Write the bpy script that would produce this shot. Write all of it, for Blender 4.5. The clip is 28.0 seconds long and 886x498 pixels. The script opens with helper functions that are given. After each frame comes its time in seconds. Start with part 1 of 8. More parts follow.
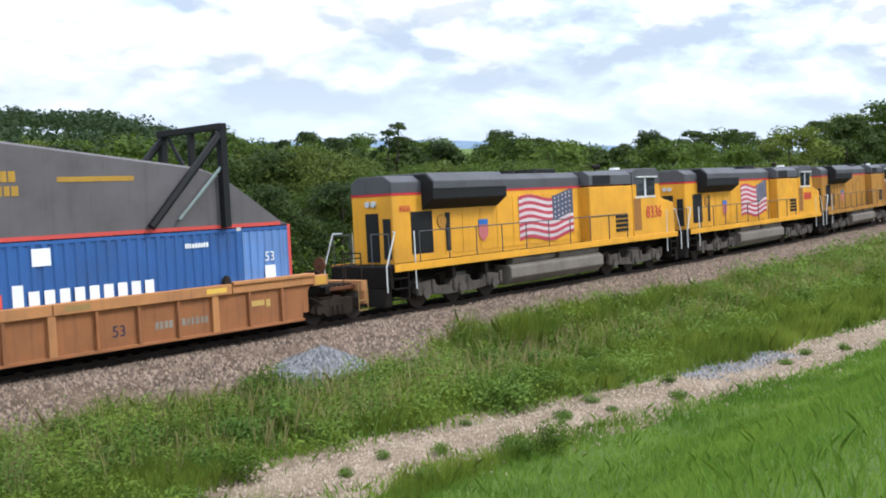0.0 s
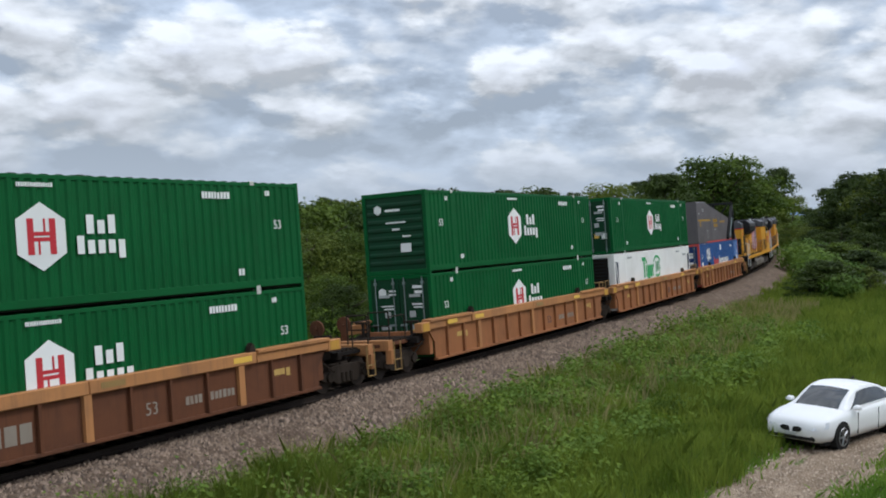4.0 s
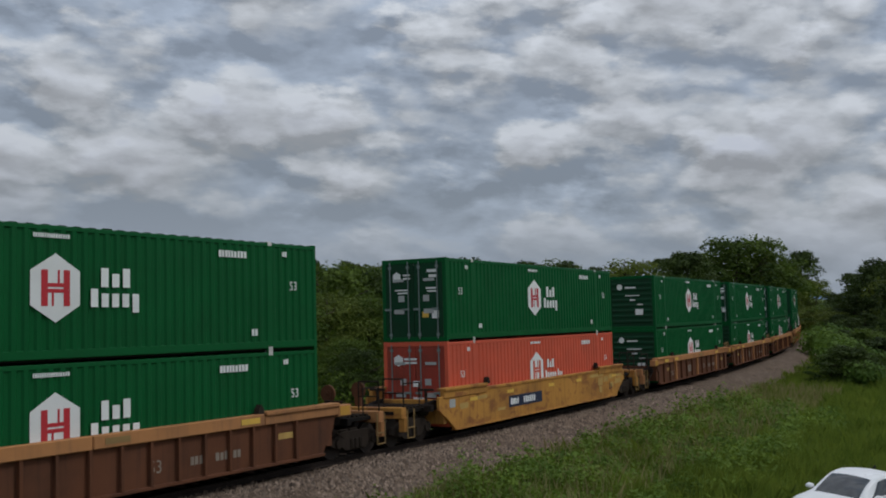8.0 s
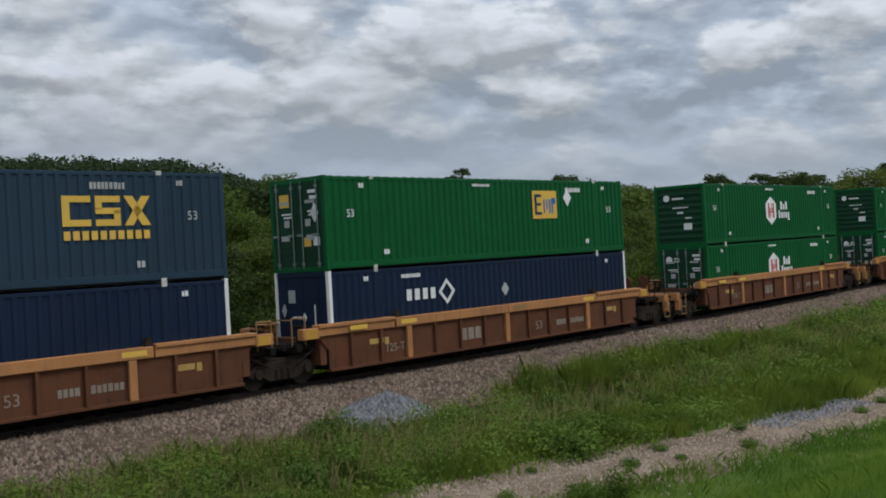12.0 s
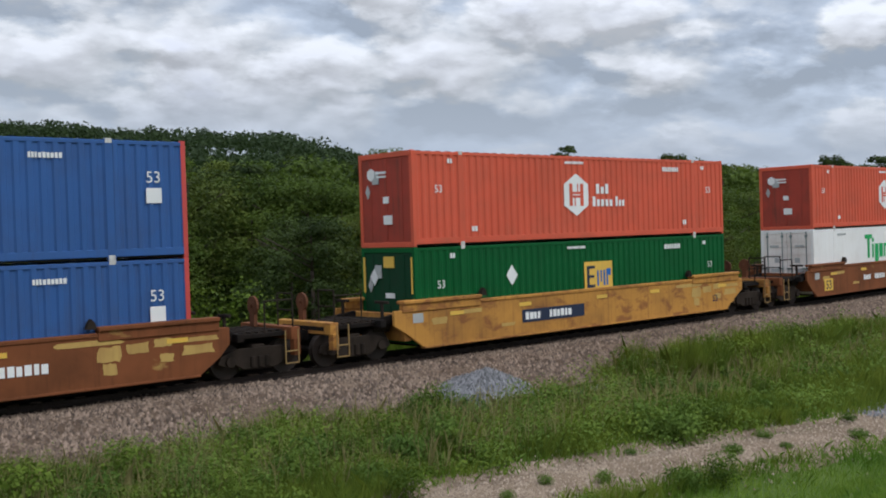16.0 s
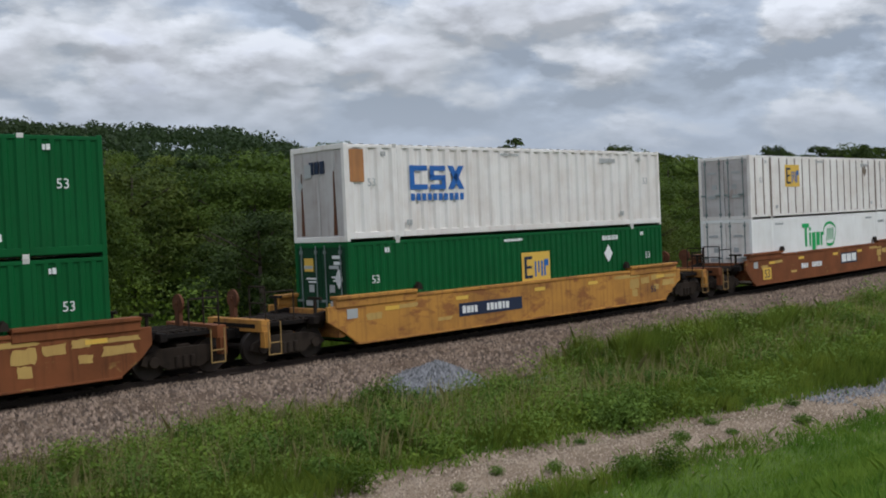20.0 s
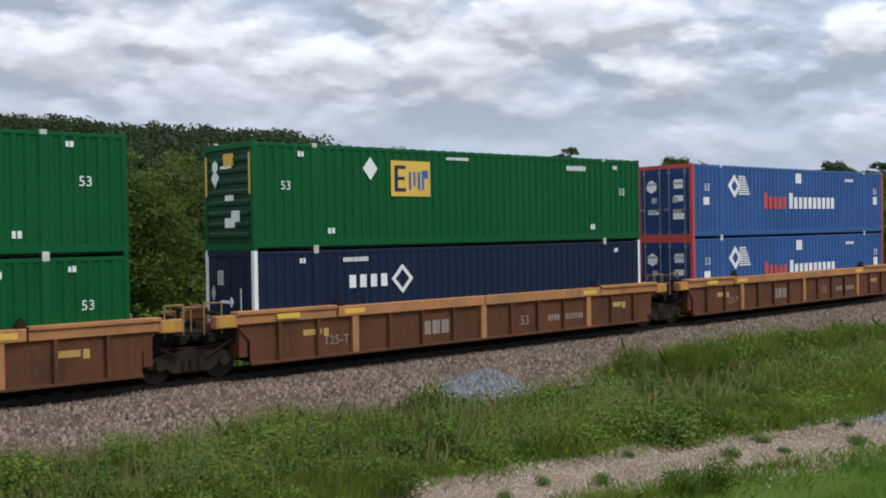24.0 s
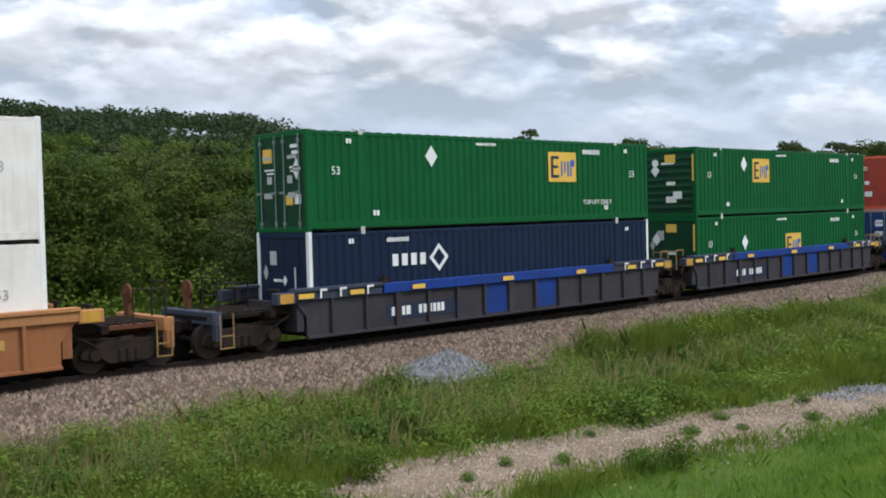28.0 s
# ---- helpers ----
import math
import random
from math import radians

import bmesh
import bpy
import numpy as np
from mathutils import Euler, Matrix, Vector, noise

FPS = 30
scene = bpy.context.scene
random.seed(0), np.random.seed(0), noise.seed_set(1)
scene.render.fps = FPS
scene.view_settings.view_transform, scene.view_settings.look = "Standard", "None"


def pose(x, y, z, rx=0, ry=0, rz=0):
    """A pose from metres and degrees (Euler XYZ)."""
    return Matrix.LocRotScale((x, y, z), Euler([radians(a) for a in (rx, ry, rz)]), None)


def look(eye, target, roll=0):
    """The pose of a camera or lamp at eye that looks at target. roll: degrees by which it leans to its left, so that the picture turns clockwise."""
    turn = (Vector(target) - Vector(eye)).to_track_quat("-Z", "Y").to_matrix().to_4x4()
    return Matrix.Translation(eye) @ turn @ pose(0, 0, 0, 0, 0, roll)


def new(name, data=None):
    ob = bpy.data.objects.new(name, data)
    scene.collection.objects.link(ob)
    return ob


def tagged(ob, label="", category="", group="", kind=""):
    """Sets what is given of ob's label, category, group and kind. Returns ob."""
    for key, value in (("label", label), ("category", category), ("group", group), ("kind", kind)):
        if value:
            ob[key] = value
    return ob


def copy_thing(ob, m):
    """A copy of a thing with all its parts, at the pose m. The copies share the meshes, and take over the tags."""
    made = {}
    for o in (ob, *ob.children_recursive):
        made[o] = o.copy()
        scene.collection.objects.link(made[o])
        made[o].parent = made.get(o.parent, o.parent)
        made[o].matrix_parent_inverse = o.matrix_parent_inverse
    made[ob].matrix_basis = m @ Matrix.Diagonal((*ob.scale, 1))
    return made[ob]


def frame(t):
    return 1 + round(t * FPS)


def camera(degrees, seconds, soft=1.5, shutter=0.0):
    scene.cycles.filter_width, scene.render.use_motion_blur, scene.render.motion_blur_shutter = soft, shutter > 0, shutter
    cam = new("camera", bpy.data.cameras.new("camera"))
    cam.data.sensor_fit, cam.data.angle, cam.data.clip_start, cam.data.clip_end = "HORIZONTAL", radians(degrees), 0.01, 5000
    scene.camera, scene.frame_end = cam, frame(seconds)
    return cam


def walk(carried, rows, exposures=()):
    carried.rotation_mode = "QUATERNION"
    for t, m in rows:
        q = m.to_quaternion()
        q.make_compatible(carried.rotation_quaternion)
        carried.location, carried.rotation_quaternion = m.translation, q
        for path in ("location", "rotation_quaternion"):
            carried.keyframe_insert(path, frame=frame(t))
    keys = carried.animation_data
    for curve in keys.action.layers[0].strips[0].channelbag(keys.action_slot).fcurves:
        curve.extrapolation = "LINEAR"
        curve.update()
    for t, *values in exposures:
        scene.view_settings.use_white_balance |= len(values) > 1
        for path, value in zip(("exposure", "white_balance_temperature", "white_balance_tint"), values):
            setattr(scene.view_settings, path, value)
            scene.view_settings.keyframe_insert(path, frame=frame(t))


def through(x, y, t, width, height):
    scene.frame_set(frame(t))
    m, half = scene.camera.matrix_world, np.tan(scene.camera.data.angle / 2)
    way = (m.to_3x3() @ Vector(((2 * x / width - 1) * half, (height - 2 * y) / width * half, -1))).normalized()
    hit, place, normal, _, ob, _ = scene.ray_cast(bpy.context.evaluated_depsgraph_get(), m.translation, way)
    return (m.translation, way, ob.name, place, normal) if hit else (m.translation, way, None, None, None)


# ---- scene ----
EYE = 5.78
cam = camera(46.1, 28.0, soft=1.9)
# seconds, x, y, z of the eye, then yaw to the right of +y, pitch and roll in degrees
PATH = [
    (0, 0.00, 0.00, 5.78, 49.93, -5.65, 0.87),
    (0.7, 2.40, 0.60, 5.82, 62.80, -2.30, 3.40),
    (1, 4.91, 0.82, 5.84, 61.78, -1.65, 2.94),
    (1.3, 8.60, 2.30, 5.75, 60.60, 0.70, 2.60),
    (1.8, 14.60, 4.40, 5.60, 58.80, -1.40, 0.60),
    (2, 16.65, 5.24, 5.54, 57.80, -1.51, 0.00),
    (2.4, 19.40, 5.60, 5.48, 57.20, -1.70, 0.40),
    (3, 21.40, 5.80, 5.45, 56.85, -2.02, 0.20),
    (3.5, 21.40, 5.80, 5.45, 57.80, -2.05, 0.30),
    (4, 21.40, 5.80, 5.45, 58.60, -2.05, 0.25),
    (4.5, 21.40, 5.80, 5.45, 58.30, -2.10, 1.60),
    (6.5, 21.40, 5.80, 5.45, 61.60, -1.50, 2.30),
    (7, 21.40, 5.80, 5.45, 60.60, 2.16, 2.65),
    (7.5, 21.40, 5.80, 5.45, 58.60, 2.20, 2.75),
    (8, 21.40, 5.80, 5.45, 57.35, 1.68, 2.70),
    (8.5, 21.40, 5.80, 5.45, 56.50, 1.30, 2.40),
    (9, 21.20, 5.80, 5.45, 57.90, 0.10, 1.55),
    (9.5, 18.90, 5.40, 5.50, 59.30, -0.50, 1.90),
    (10, 15.35, 4.80, 5.58, 61.60, -0.65, 1.75),
    (10.5, 9.60, 2.80, 5.70, 60.60, -1.10, 1.60),
    (11, 3.79, 0.67, 5.82, 56.65, -1.53, 0.50),
    (11.5, 0.71, 0.21, 5.78, 50.14, -2.78, 0.62),
    (12, 0.00, 0.00, 5.78, 46.35, -3.20, 0.44),
    (12.5, 0.00, 0.00, 5.78, 39.67, -3.93, 0.31),
    (13, 0.00, 0.00, 5.78, 39.71, -4.52, 0.18),
    (15.5, 0.00, 0.00, 5.78, 39.96, -4.55, 1.51),
    (16, 0.00, 0.00, 5.78, 40.69, -4.58, 1.39),
    (16.5, 0.00, 0.00, 5.78, 41.15, -4.56, 1.26),
    (17, 0.00, 0.00, 5.78, 41.45, -4.59, 1.48),
    (17.5, 0.00, 0.00, 5.78, 41.98, -4.59, 1.52),
    (18, 0.00, 0.00, 5.78, 42.57, -4.65, 1.67),
    (18.5, 0.00, 0.00, 5.78, 43.13, -4.59, 0.95),
    (19, 0.00, 0.00, 5.78, 43.24, -4.47, 0.86),
    (19.5, 0.00, 0.00, 5.78, 43.39, -4.73, 1.05),
    (20, 0.00, 0.00, 5.78, 43.52, -4.90, 0.94),
    (20.5, 0.00, 0.00, 5.78, 43.79, -4.66, 1.06),
    (21, 0.00, 0.00, 5.78, 43.84, -4.73, 1.09),
    (21.5, 0.00, 0.00, 5.78, 43.63, -5.19, 1.36),
    (23.5, 0.00, 0.00, 5.78, 41.24, -4.63, 2.47),
    (24, 0.00, 0.00, 5.78, 40.63, -4.60, 2.26),
    (24.5, 0.00, 0.00, 5.78, 40.74, -4.47, 1.71),
    (25, 0.00, 0.00, 5.78, 41.06, -4.66, 1.59),
    (25.5, 0.00, 0.00, 5.78, 40.82, -4.94, 2.21),
    (26, 0.00, 0.00, 5.78, 40.50, -5.02, 1.53),
    (26.5, 0.00, 0.00, 5.78, 40.51, -5.00, 1.91),
    (27, 0.00, 0.00, 5.78, 41.17, -5.17, 1.71),
    (27.5, 0.00, 0.00, 5.78, 42.17, -5.49, 1.76),
    (28, 0.00, 0.00, 5.78, 42.82, -5.47, 1.86),
]


def aim(x, y, z, yaw, pitch, roll):
    a, b = radians(yaw), radians(pitch)
    way = (math.sin(a) * math.cos(b), math.cos(a) * math.cos(b), math.sin(b))
    return look((x, y, z), (x + 10 * way[0], y + 10 * way[1], z + 10 * way[2]), roll)


# seconds, stops, white balance in kelvin, tint
EXPOSE = [(0.0, 0.52, 6000, 8), (1.0, 0.4, 6000, 8), (2.0, 0.3, 6050, 8), (3.0, 0.0, 6050, 8), (4.0, -0.32, 6050, 8), (6.5, -0.65, 6150, 8), (8.0, -1.1, 6150, 8),
          (9.0, -1.05, 6150, 8), (10.0, -0.85, 6150, 8), (11.0, -0.78, 6150, 8), (12.0, -0.74, 6150, 8), (13.0, -0.3, 6150, 8.5), (16.0, -0.38, 6120, 9.5), (17.0, -0.2, 6120, 9.5),
          (18.0, -0.22, 6120, 9.5), (19.0, -0.55, 6120, 9.5), (20.0, -0.55, 6120, 9.5), (22.0, -0.35, 6120, 9.5), (25.0, -0.22, 6120, 9.5), (28.0, -0.03, 6120, 9)]
walk(cam, [(r[0], aim(*r[1:])) for r in PATH], EXPOSE)
scene.view_settings.exposure = 0.0

# ---- sky and sun ----
SUN_TO = Vector((0.38, -0.50, 0.80)).normalized()


def ramp(nt, stops, interpolation="LINEAR"):
    node = nt.nodes.new("ShaderNodeValToRGB")
    node.color_ramp.interpolation = interpolation
    el = node.color_ramp.elements
    while len(el) < len(stops):
        el.new(0.5)
    for e, (p, c) in zip(el, stops):
        e.position, e.color = p, (c if len(c) == 4 else (*c, 1))
    return node


def mathn(nt, op, a, b=None, clamp=False):
    node = nt.nodes.new("ShaderNodeMath")
    node.operation, node.use_clamp = op, clamp
    for i, v in enumerate((a, b)):
        if v is None:
            continue
        if isinstance(v, (int, float)):
            node.inputs[i].default_value = v
        else:
            nt.links.new(v, node.inputs[i])
    return node.outputs[0]


def mixc(nt, fac, a, b, mode="MIX"):
    node = nt.nodes.new("ShaderNodeMix")
    node.data_type, node.blend_type = "RGBA", mode
    for i, v in ((0, fac), (6, a), (7, b)):
        if isinstance(v, (int, float)):
            node.inputs[i].default_value = v
        elif isinstance(v, tuple):
            node.inputs[i].default_value = v if len(v) == 4 else (*v, 1)
        else:
            nt.links.new(v, node.inputs[i])
    return node.outputs[2]


def noise_tex(nt, vec, scale, detail=4.0, rough=0.55, distort=0.0):
    node = nt.nodes.new("ShaderNodeTexNoise")
    node.inputs["Scale"].default_value = scale
    node.inputs["Detail"].default_value = detail
    node.inputs["Roughness"].default_value = rough
    node.inputs["Distortion"].default_value = distort
    if vec is not None:
        nt.links.new(vec, node.inputs["Vector"])
    return node


def make_sky():
    world = bpy.data.worlds.new("sky")
    world.use_nodes = True
    scene.world = world
    nt = world.node_tree
    nt.nodes.clear()
    out, bg = nt.nodes.new("ShaderNodeOutputWorld"), nt.nodes.new("ShaderNodeBackground")
    sky = nt.nodes.new("ShaderNodeTexSky")
    sky.sky_type, sky.sun_disc = "NISHITA", False
    sky.sun_elevation = math.asin(SUN_TO.z)
    sky.sun_rotation = math.atan2(SUN_TO.x, SUN_TO.y)
    tc = nt.nodes.new("ShaderNodeTexCoord")
    sep = nt.nodes.new("ShaderNodeSeparateXYZ")
    nt.links.new(tc.outputs["Generated"], sep.inputs[0])
    up = mathn(nt, "MAXIMUM", sep.outputs[2], 0.0)

    def heaps(lift):
        """Directions drawn out upwards, so that the heaps of cloud are twice as wide as high."""
        v = nt.nodes.new("ShaderNodeCombineXYZ")
        nt.links.new(sep.outputs[0], v.inputs[0])
        nt.links.new(sep.outputs[1], v.inputs[1])
        nt.links.new(mathn(nt, "MULTIPLY", mathn(nt, "ADD", up, lift), 2.3), v.inputs[2])
        return v.outputs[0]

    def density(vec):
        big = noise_tex(nt, vec, 3.6, 2.0, 0.5, 0.0)
        puff = noise_tex(nt, vec, 11.0, 6.0, 0.55, 0.0)
        lump = nt.nodes.new("ShaderNodeTexVoronoi")
        lump.feature = "SMOOTH_F1"
        for key, value in (("Scale", 7.0), ("Detail", 2.0), ("Roughness", 0.5), ("Smoothness", 0.30), ("Randomness", 1.0)):
            lump.inputs[key].default_value = value
        nt.links.new(mixc(nt, 0.15, vec, puff.outputs["Color"], "ADD"), lump.inputs["Vector"])
        heap = mathn(nt, "MULTIPLY", lump.outputs["Distance"], -0.42)
        both = mathn(nt, "ADD", mathn(nt, "MULTIPLY", big.outputs["Fac"], 0.52), mathn(nt, "MULTIPLY", puff.outputs["Fac"], 0.40))
        return mathn(nt, "ADD", mathn(nt, "ADD", both, heap), 0.22)

    dens, above = density(heaps(0.0)), density(heaps(0.016))
    # thin cloud is white, thick cloud has a lilac-grey underside
    body = ramp(nt, [(0.22, (0.82, 0.91, 1.07)), (0.36, (1.03, 1.05, 1.10)), (0.48, (0.99, 1.01, 1.07)), (0.60, (0.92, 0.945, 1.04)), (0.74, (0.82, 0.85, 0.97)), (0.92, (0.70, 0.735, 0.87))], "EASE")
    nt.links.new(dens, body.inputs[0])
    # tops catch the light, undersides are grey
    rise = mathn(nt, "MULTIPLY", mathn(nt, "SUBTRACT", dens, above), 2.2)
    tone = mathn(nt, "MINIMUM", mathn(nt, "MAXIMUM", mathn(nt, "ADD", rise, 0.98), 0.70), 1.35)
    # an overcast sky is brighter overhead than near the horizon
    tone = mathn(nt, "MULTIPLY", tone, mathn(nt, "ADD", mathn(nt, "MULTIPLY", up, 1.1), 0.84))
    grey = nt.nodes.new("ShaderNodeCombineXYZ")
    for i in range(3):
        nt.links.new(tone, grey.inputs[i])
    cloud = mixc(nt, 1.0, body.outputs[0], grey.outputs[0], "MULTIPLY")
    blue = mixc(nt, 1.0, sky.outputs[0], (0.10, 0.10, 0.10), "MULTIPLY")
    gap = ramp(nt, [(0.30, (0.45, 0.45, 0.45)), (0.42, (1, 1, 1))], "EASE")
    nt.links.new(dens, gap.inputs[0])
    mixed = mixc(nt, gap.outputs[0], mixc(nt, 0.7, blue, cloud), cloud)
    # thin haze over the lowest sky
    haze = ramp(nt, [(0.0, (0.75, 0.75, 0.75)), (0.10, (0.0, 0.0, 0.0))], "EASE")
    nt.links.new(up, haze.inputs[0])
    mixed = mixc(nt, haze.outputs[0], mixed, (0.66, 0.74, 0.86))
    nt.links.new(mixed, bg.inputs[0])
    bg.inputs[1].default_value = 0.90
    nt.links.new(bg.outputs[0], out.inputs[0])


make_sky()
sun = new("sun", bpy.data.lights.new("sun", "SUN"))
sun.data.energy, sun.data.angle, sun.data.color = 1.75, radians(10), (1.0, 0.955, 0.88)
sun.matrix_world = look(SUN_TO * 50, (0, 0, 0))

# ---- materials ----


def principled(name):
    m = bpy.data.materials.new(name)
    m.use_nodes = True
    nt = m.node_tree
    return m, nt, nt.nodes["Principled BSDF"]


def wander(nt, stretch=(1, 1, 1)):
    """Object coordinates, shifted by a random amount for each object."""
    tc, info, add = nt.nodes.new("ShaderNodeTexCoord"), nt.nodes.new("ShaderNodeObjectInfo"), nt.nodes.new("ShaderNodeVectorMath")
    add.operation = "MULTIPLY_ADD"
    scl = nt.nodes.new("ShaderNodeVectorMath")
    scl.operation = "SCALE"
    scl.inputs[0].default_value = (37.0, 11.0, 5.0)
    nt.links.new(info.outputs["Random"], scl.inputs["Scale"])
    nt.links.new(tc.outputs["Object"], add.inputs[0])
    add.inputs[1].default_value = stretch
    nt.links.new(scl.outputs[0], add.inputs[2])
    return add.outputs[0]


def bumpn(nt, bsdf, height, strength, distance=0.02):
    b = nt.nodes.new("ShaderNodeBump")
    b.inputs["Strength"].default_value, b.inputs["Distance"].default_value = strength, distance
    nt.links.new(height, b.inputs["Height"])
    nt.links.new(b.outputs[0], bsdf.inputs["Normal"])


def paint(name, col, rough=0.5, dirt=(0.10, 0.07, 0.05), amount=0.35, scale=0.9, metal=0.0, streak=True, patch=None, gloss=0.14):
    """Weathered paint: broad fading, streaks that run down, fine grain; patch: a second colour worn through in spots."""
    m, nt, b = principled(name)
    v = wander(nt)
    broad = noise_tex(nt, v, scale, 5.0, 0.6)
    r1 = ramp(nt, [(0.42, (0, 0, 0)), (0.75, (1, 1, 1))])
    nt.links.new(broad.outputs["Fac"], r1.inputs[0])
    fac = mathn(nt, "MULTIPLY", r1.outputs[0], amount)
    light = tuple(min(1.0, c * 1.16 + 0.006) for c in col)
    dark = tuple(c * 0.86 for c in col)
    grain = noise_tex(nt, v, 0.35, 3.0, 0.5)
    base = mixc(nt, grain.outputs["Fac"], dark, light)
    if patch:
        pn = noise_tex(nt, wander(nt, (0.8, 0.8, 1.6)), 1.3, 6.0, 0.62, 0.4)
        pr = ramp(nt, [(patch[1], (0, 0, 0)), (patch[1] + 0.09, (1, 1, 1))])
        nt.links.new(pn.outputs["Fac"], pr.inputs[0])
        base = mixc(nt, pr.outputs[0], base, patch[0])
    if streak:
        sn = noise_tex(nt, wander(nt, (7.0, 7.0, 0.35)), 1.0, 4.0, 0.6)
        r2 = ramp(nt, [(0.52, (0, 0, 0)), (0.78, (1, 1, 1))])
        nt.links.new(sn.outputs["Fac"], r2.inputs[0])
        fac = mathn(nt, "ADD", fac, mathn(nt, "MULTIPLY", r2.outputs[0], amount * 0.8), True)
    col_out = mixc(nt, fac, base, dirt)
    nt.links.new(col_out, b.inputs["Base Color"])
    rr = mathn(nt, "ADD", mathn(nt, "MULTIPLY", broad.outputs["Fac"], 0.25), rough - 0.1, True)
    nt.links.new(rr, b.inputs["Roughness"])
    b.inputs["Metallic"].default_value = metal
    b.inputs["Specular IOR Level"].default_value = gloss
    fine = noise_tex(nt, v, 40.0, 3.0, 0.6)
    bumpn(nt, b, fine.outputs["Fac"], 0.08, 0.01)
    return m


GREEN = paint("green container paint", (0.001, 0.090, 0.020), 0.5, (0.006, 0.058, 0.016), 0.4)
DULL_GREEN = paint("faded dark green paint", (0.012, 0.062, 0.030), 0.6, (0.05, 0.07, 0.05), 0.45)
# darker copy of the green: shade of the rear ends put into the colour
SHADED_GREEN = paint("green paint, darkened for shaded ends", (0.004, 0.045, 0.017), 0.55, (0.02, 0.03, 0.02), 0.5)
ORANGE = paint("faded orange-red paint", (0.62, 0.105, 0.055), 0.55, (0.35, 0.10, 0.06), 0.4)
BLUE = paint("blue container paint", (0.038, 0.105, 0.29), 0.5, (0.05, 0.07, 0.14), 0.4)
PALE_BLUE = paint("faded pale blue paint", (0.13, 0.24, 0.50), 0.6, (0.12, 0.14, 0.2), 0.45)
NAVY = paint("dark navy paint", (0.006, 0.016, 0.043), 0.5, (0.02, 0.026, 0.045), 0.3)
SLATE = paint("slate blue-grey paint", (0.020, 0.043, 0.070), 0.55, (0.028, 0.045, 0.06), 0.5)
WHITE = paint("white container paint", (0.80, 0.79, 0.76), 0.5, (0.55, 0.50, 0.43), 0.28)
DIRTY_WHITE = paint("dirty white paint", (0.80, 0.76, 0.71), 0.6, (0.45, 0.33, 0.25), 0.34)
PURE = paint("white lettering paint", (0.78, 0.78, 0.76), 0.55, (0.5, 0.5, 0.48), 0.25, streak=False)
RED = paint("red marking paint", (0.50, 0.035, 0.045), 0.5, amount=0.15, streak=False)
WARM_RED = paint("orange-red post paint", (0.54, 0.075, 0.065), 0.5, amount=0.2)
GOLD = paint("yellow-gold marking paint", (0.72, 0.45, 0.075), 0.55, (0.5, 0.35, 0.12), 0.3)
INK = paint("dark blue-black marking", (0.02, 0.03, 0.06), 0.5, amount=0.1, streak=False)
LOGO_BLUE = paint("blue marking", (0.03, 0.13, 0.40), 0.5, amount=0.15, streak=False)
LOGO_GREEN = paint("bright green marking", (0.02, 0.36, 0.10), 0.5, amount=0.1, streak=False)
RUST = paint("rusty brown car paint", (0.130, 0.050, 0.024), 0.75, (0.05, 0.028, 0.02), 0.65, 0.7)
TAN_RUST = paint("tan-brown car paint", (0.31, 0.125, 0.05), 0.7, (0.12, 0.06, 0.035), 0.55, 0.7)
SILL_TAN = paint("faded tan-orange sill paint", (0.44, 0.20, 0.075), 0.7, (0.19, 0.10, 0.06), 0.55, 0.8)
RUST_RED = paint("red-brown car paint", (0.205, 0.068, 0.024), 0.7, (0.07, 0.030, 0.014), 0.65, 0.6, patch=((0.42, 0.26, 0.08), 0.64))
YELLOW_CAR = paint("weathered yellow car paint", (0.50, 0.24, 0.05), 0.65, (0.19, 0.085, 0.035), 0.75, 0.6, patch=((0.30, 0.125, 0.040), 0.52))
BLUE_CAR = paint("blue car paint", (0.012, 0.045, 0.235), 0.5, (0.025, 0.03, 0.05), 0.5)
STENCIL = paint("faded stencil paint", (0.27, 0.23, 0.185), 0.7, (0.15, 0.08, 0.05), 0.5)
GRIME = paint("grimy blue-black car paint", (0.046, 0.043, 0.050), 0.7, (0.035, 0.026, 0.022), 0.55)
BLUE_GREY = paint("dusty blue-black car paint", (0.045, 0.055, 0.085), 0.65, (0.05, 0.045, 0.04), 0.4)
GREY_CAR = paint("grey repair paint", (0.17, 0.18, 0.19), 0.65, (0.08, 0.06, 0.05), 0.4)
DARK_STEEL = paint("dark greasy steel", (0.012, 0.010, 0.009), 0.8, (0.030, 0.020, 0.015), 0.5, gloss=0.05)
WORN_STEEL = paint("dusty running gear steel", (0.034, 0.025, 0.019), 0.8, (0.012, 0.010, 0.008), 0.6, 1.5, gloss=0.05)
WHEEL = paint("wheel steel", (0.035, 0.028, 0.024), 0.6, (0.05, 0.03, 0.02), 0.5, metal=0.2)
LOCO_YELLOW = paint("yellow locomotive paint", (0.70, 0.335, 0.028), 0.42, (0.30, 0.16, 0.05), 0.38, 0.6)
LOCO_DULL = paint("grimy yellow locomotive paint", (0.42, 0.20, 0.035), 0.55, (0.11, 0.065, 0.035), 0.65, 0.6)
LOCO_GREY = paint("grey locomotive roof paint", (0.085, 0.085, 0.092), 0.5, (0.05, 0.045, 0.04), 0.4)
BLACK_GRILLE = paint("black radiator grille", (0.012, 0.012, 0.013), 0.6, (0.03, 0.028, 0.025), 0.3)
TANK = paint("dusty grey fuel tank paint", (0.19, 0.165, 0.14), 0.65, (0.07, 0.055, 0.045), 0.5)
WEDGE_GOLD = paint("worn ochre marking paint", (0.40, 0.23, 0.035), 0.6, (0.2, 0.13, 0.06), 0.45)
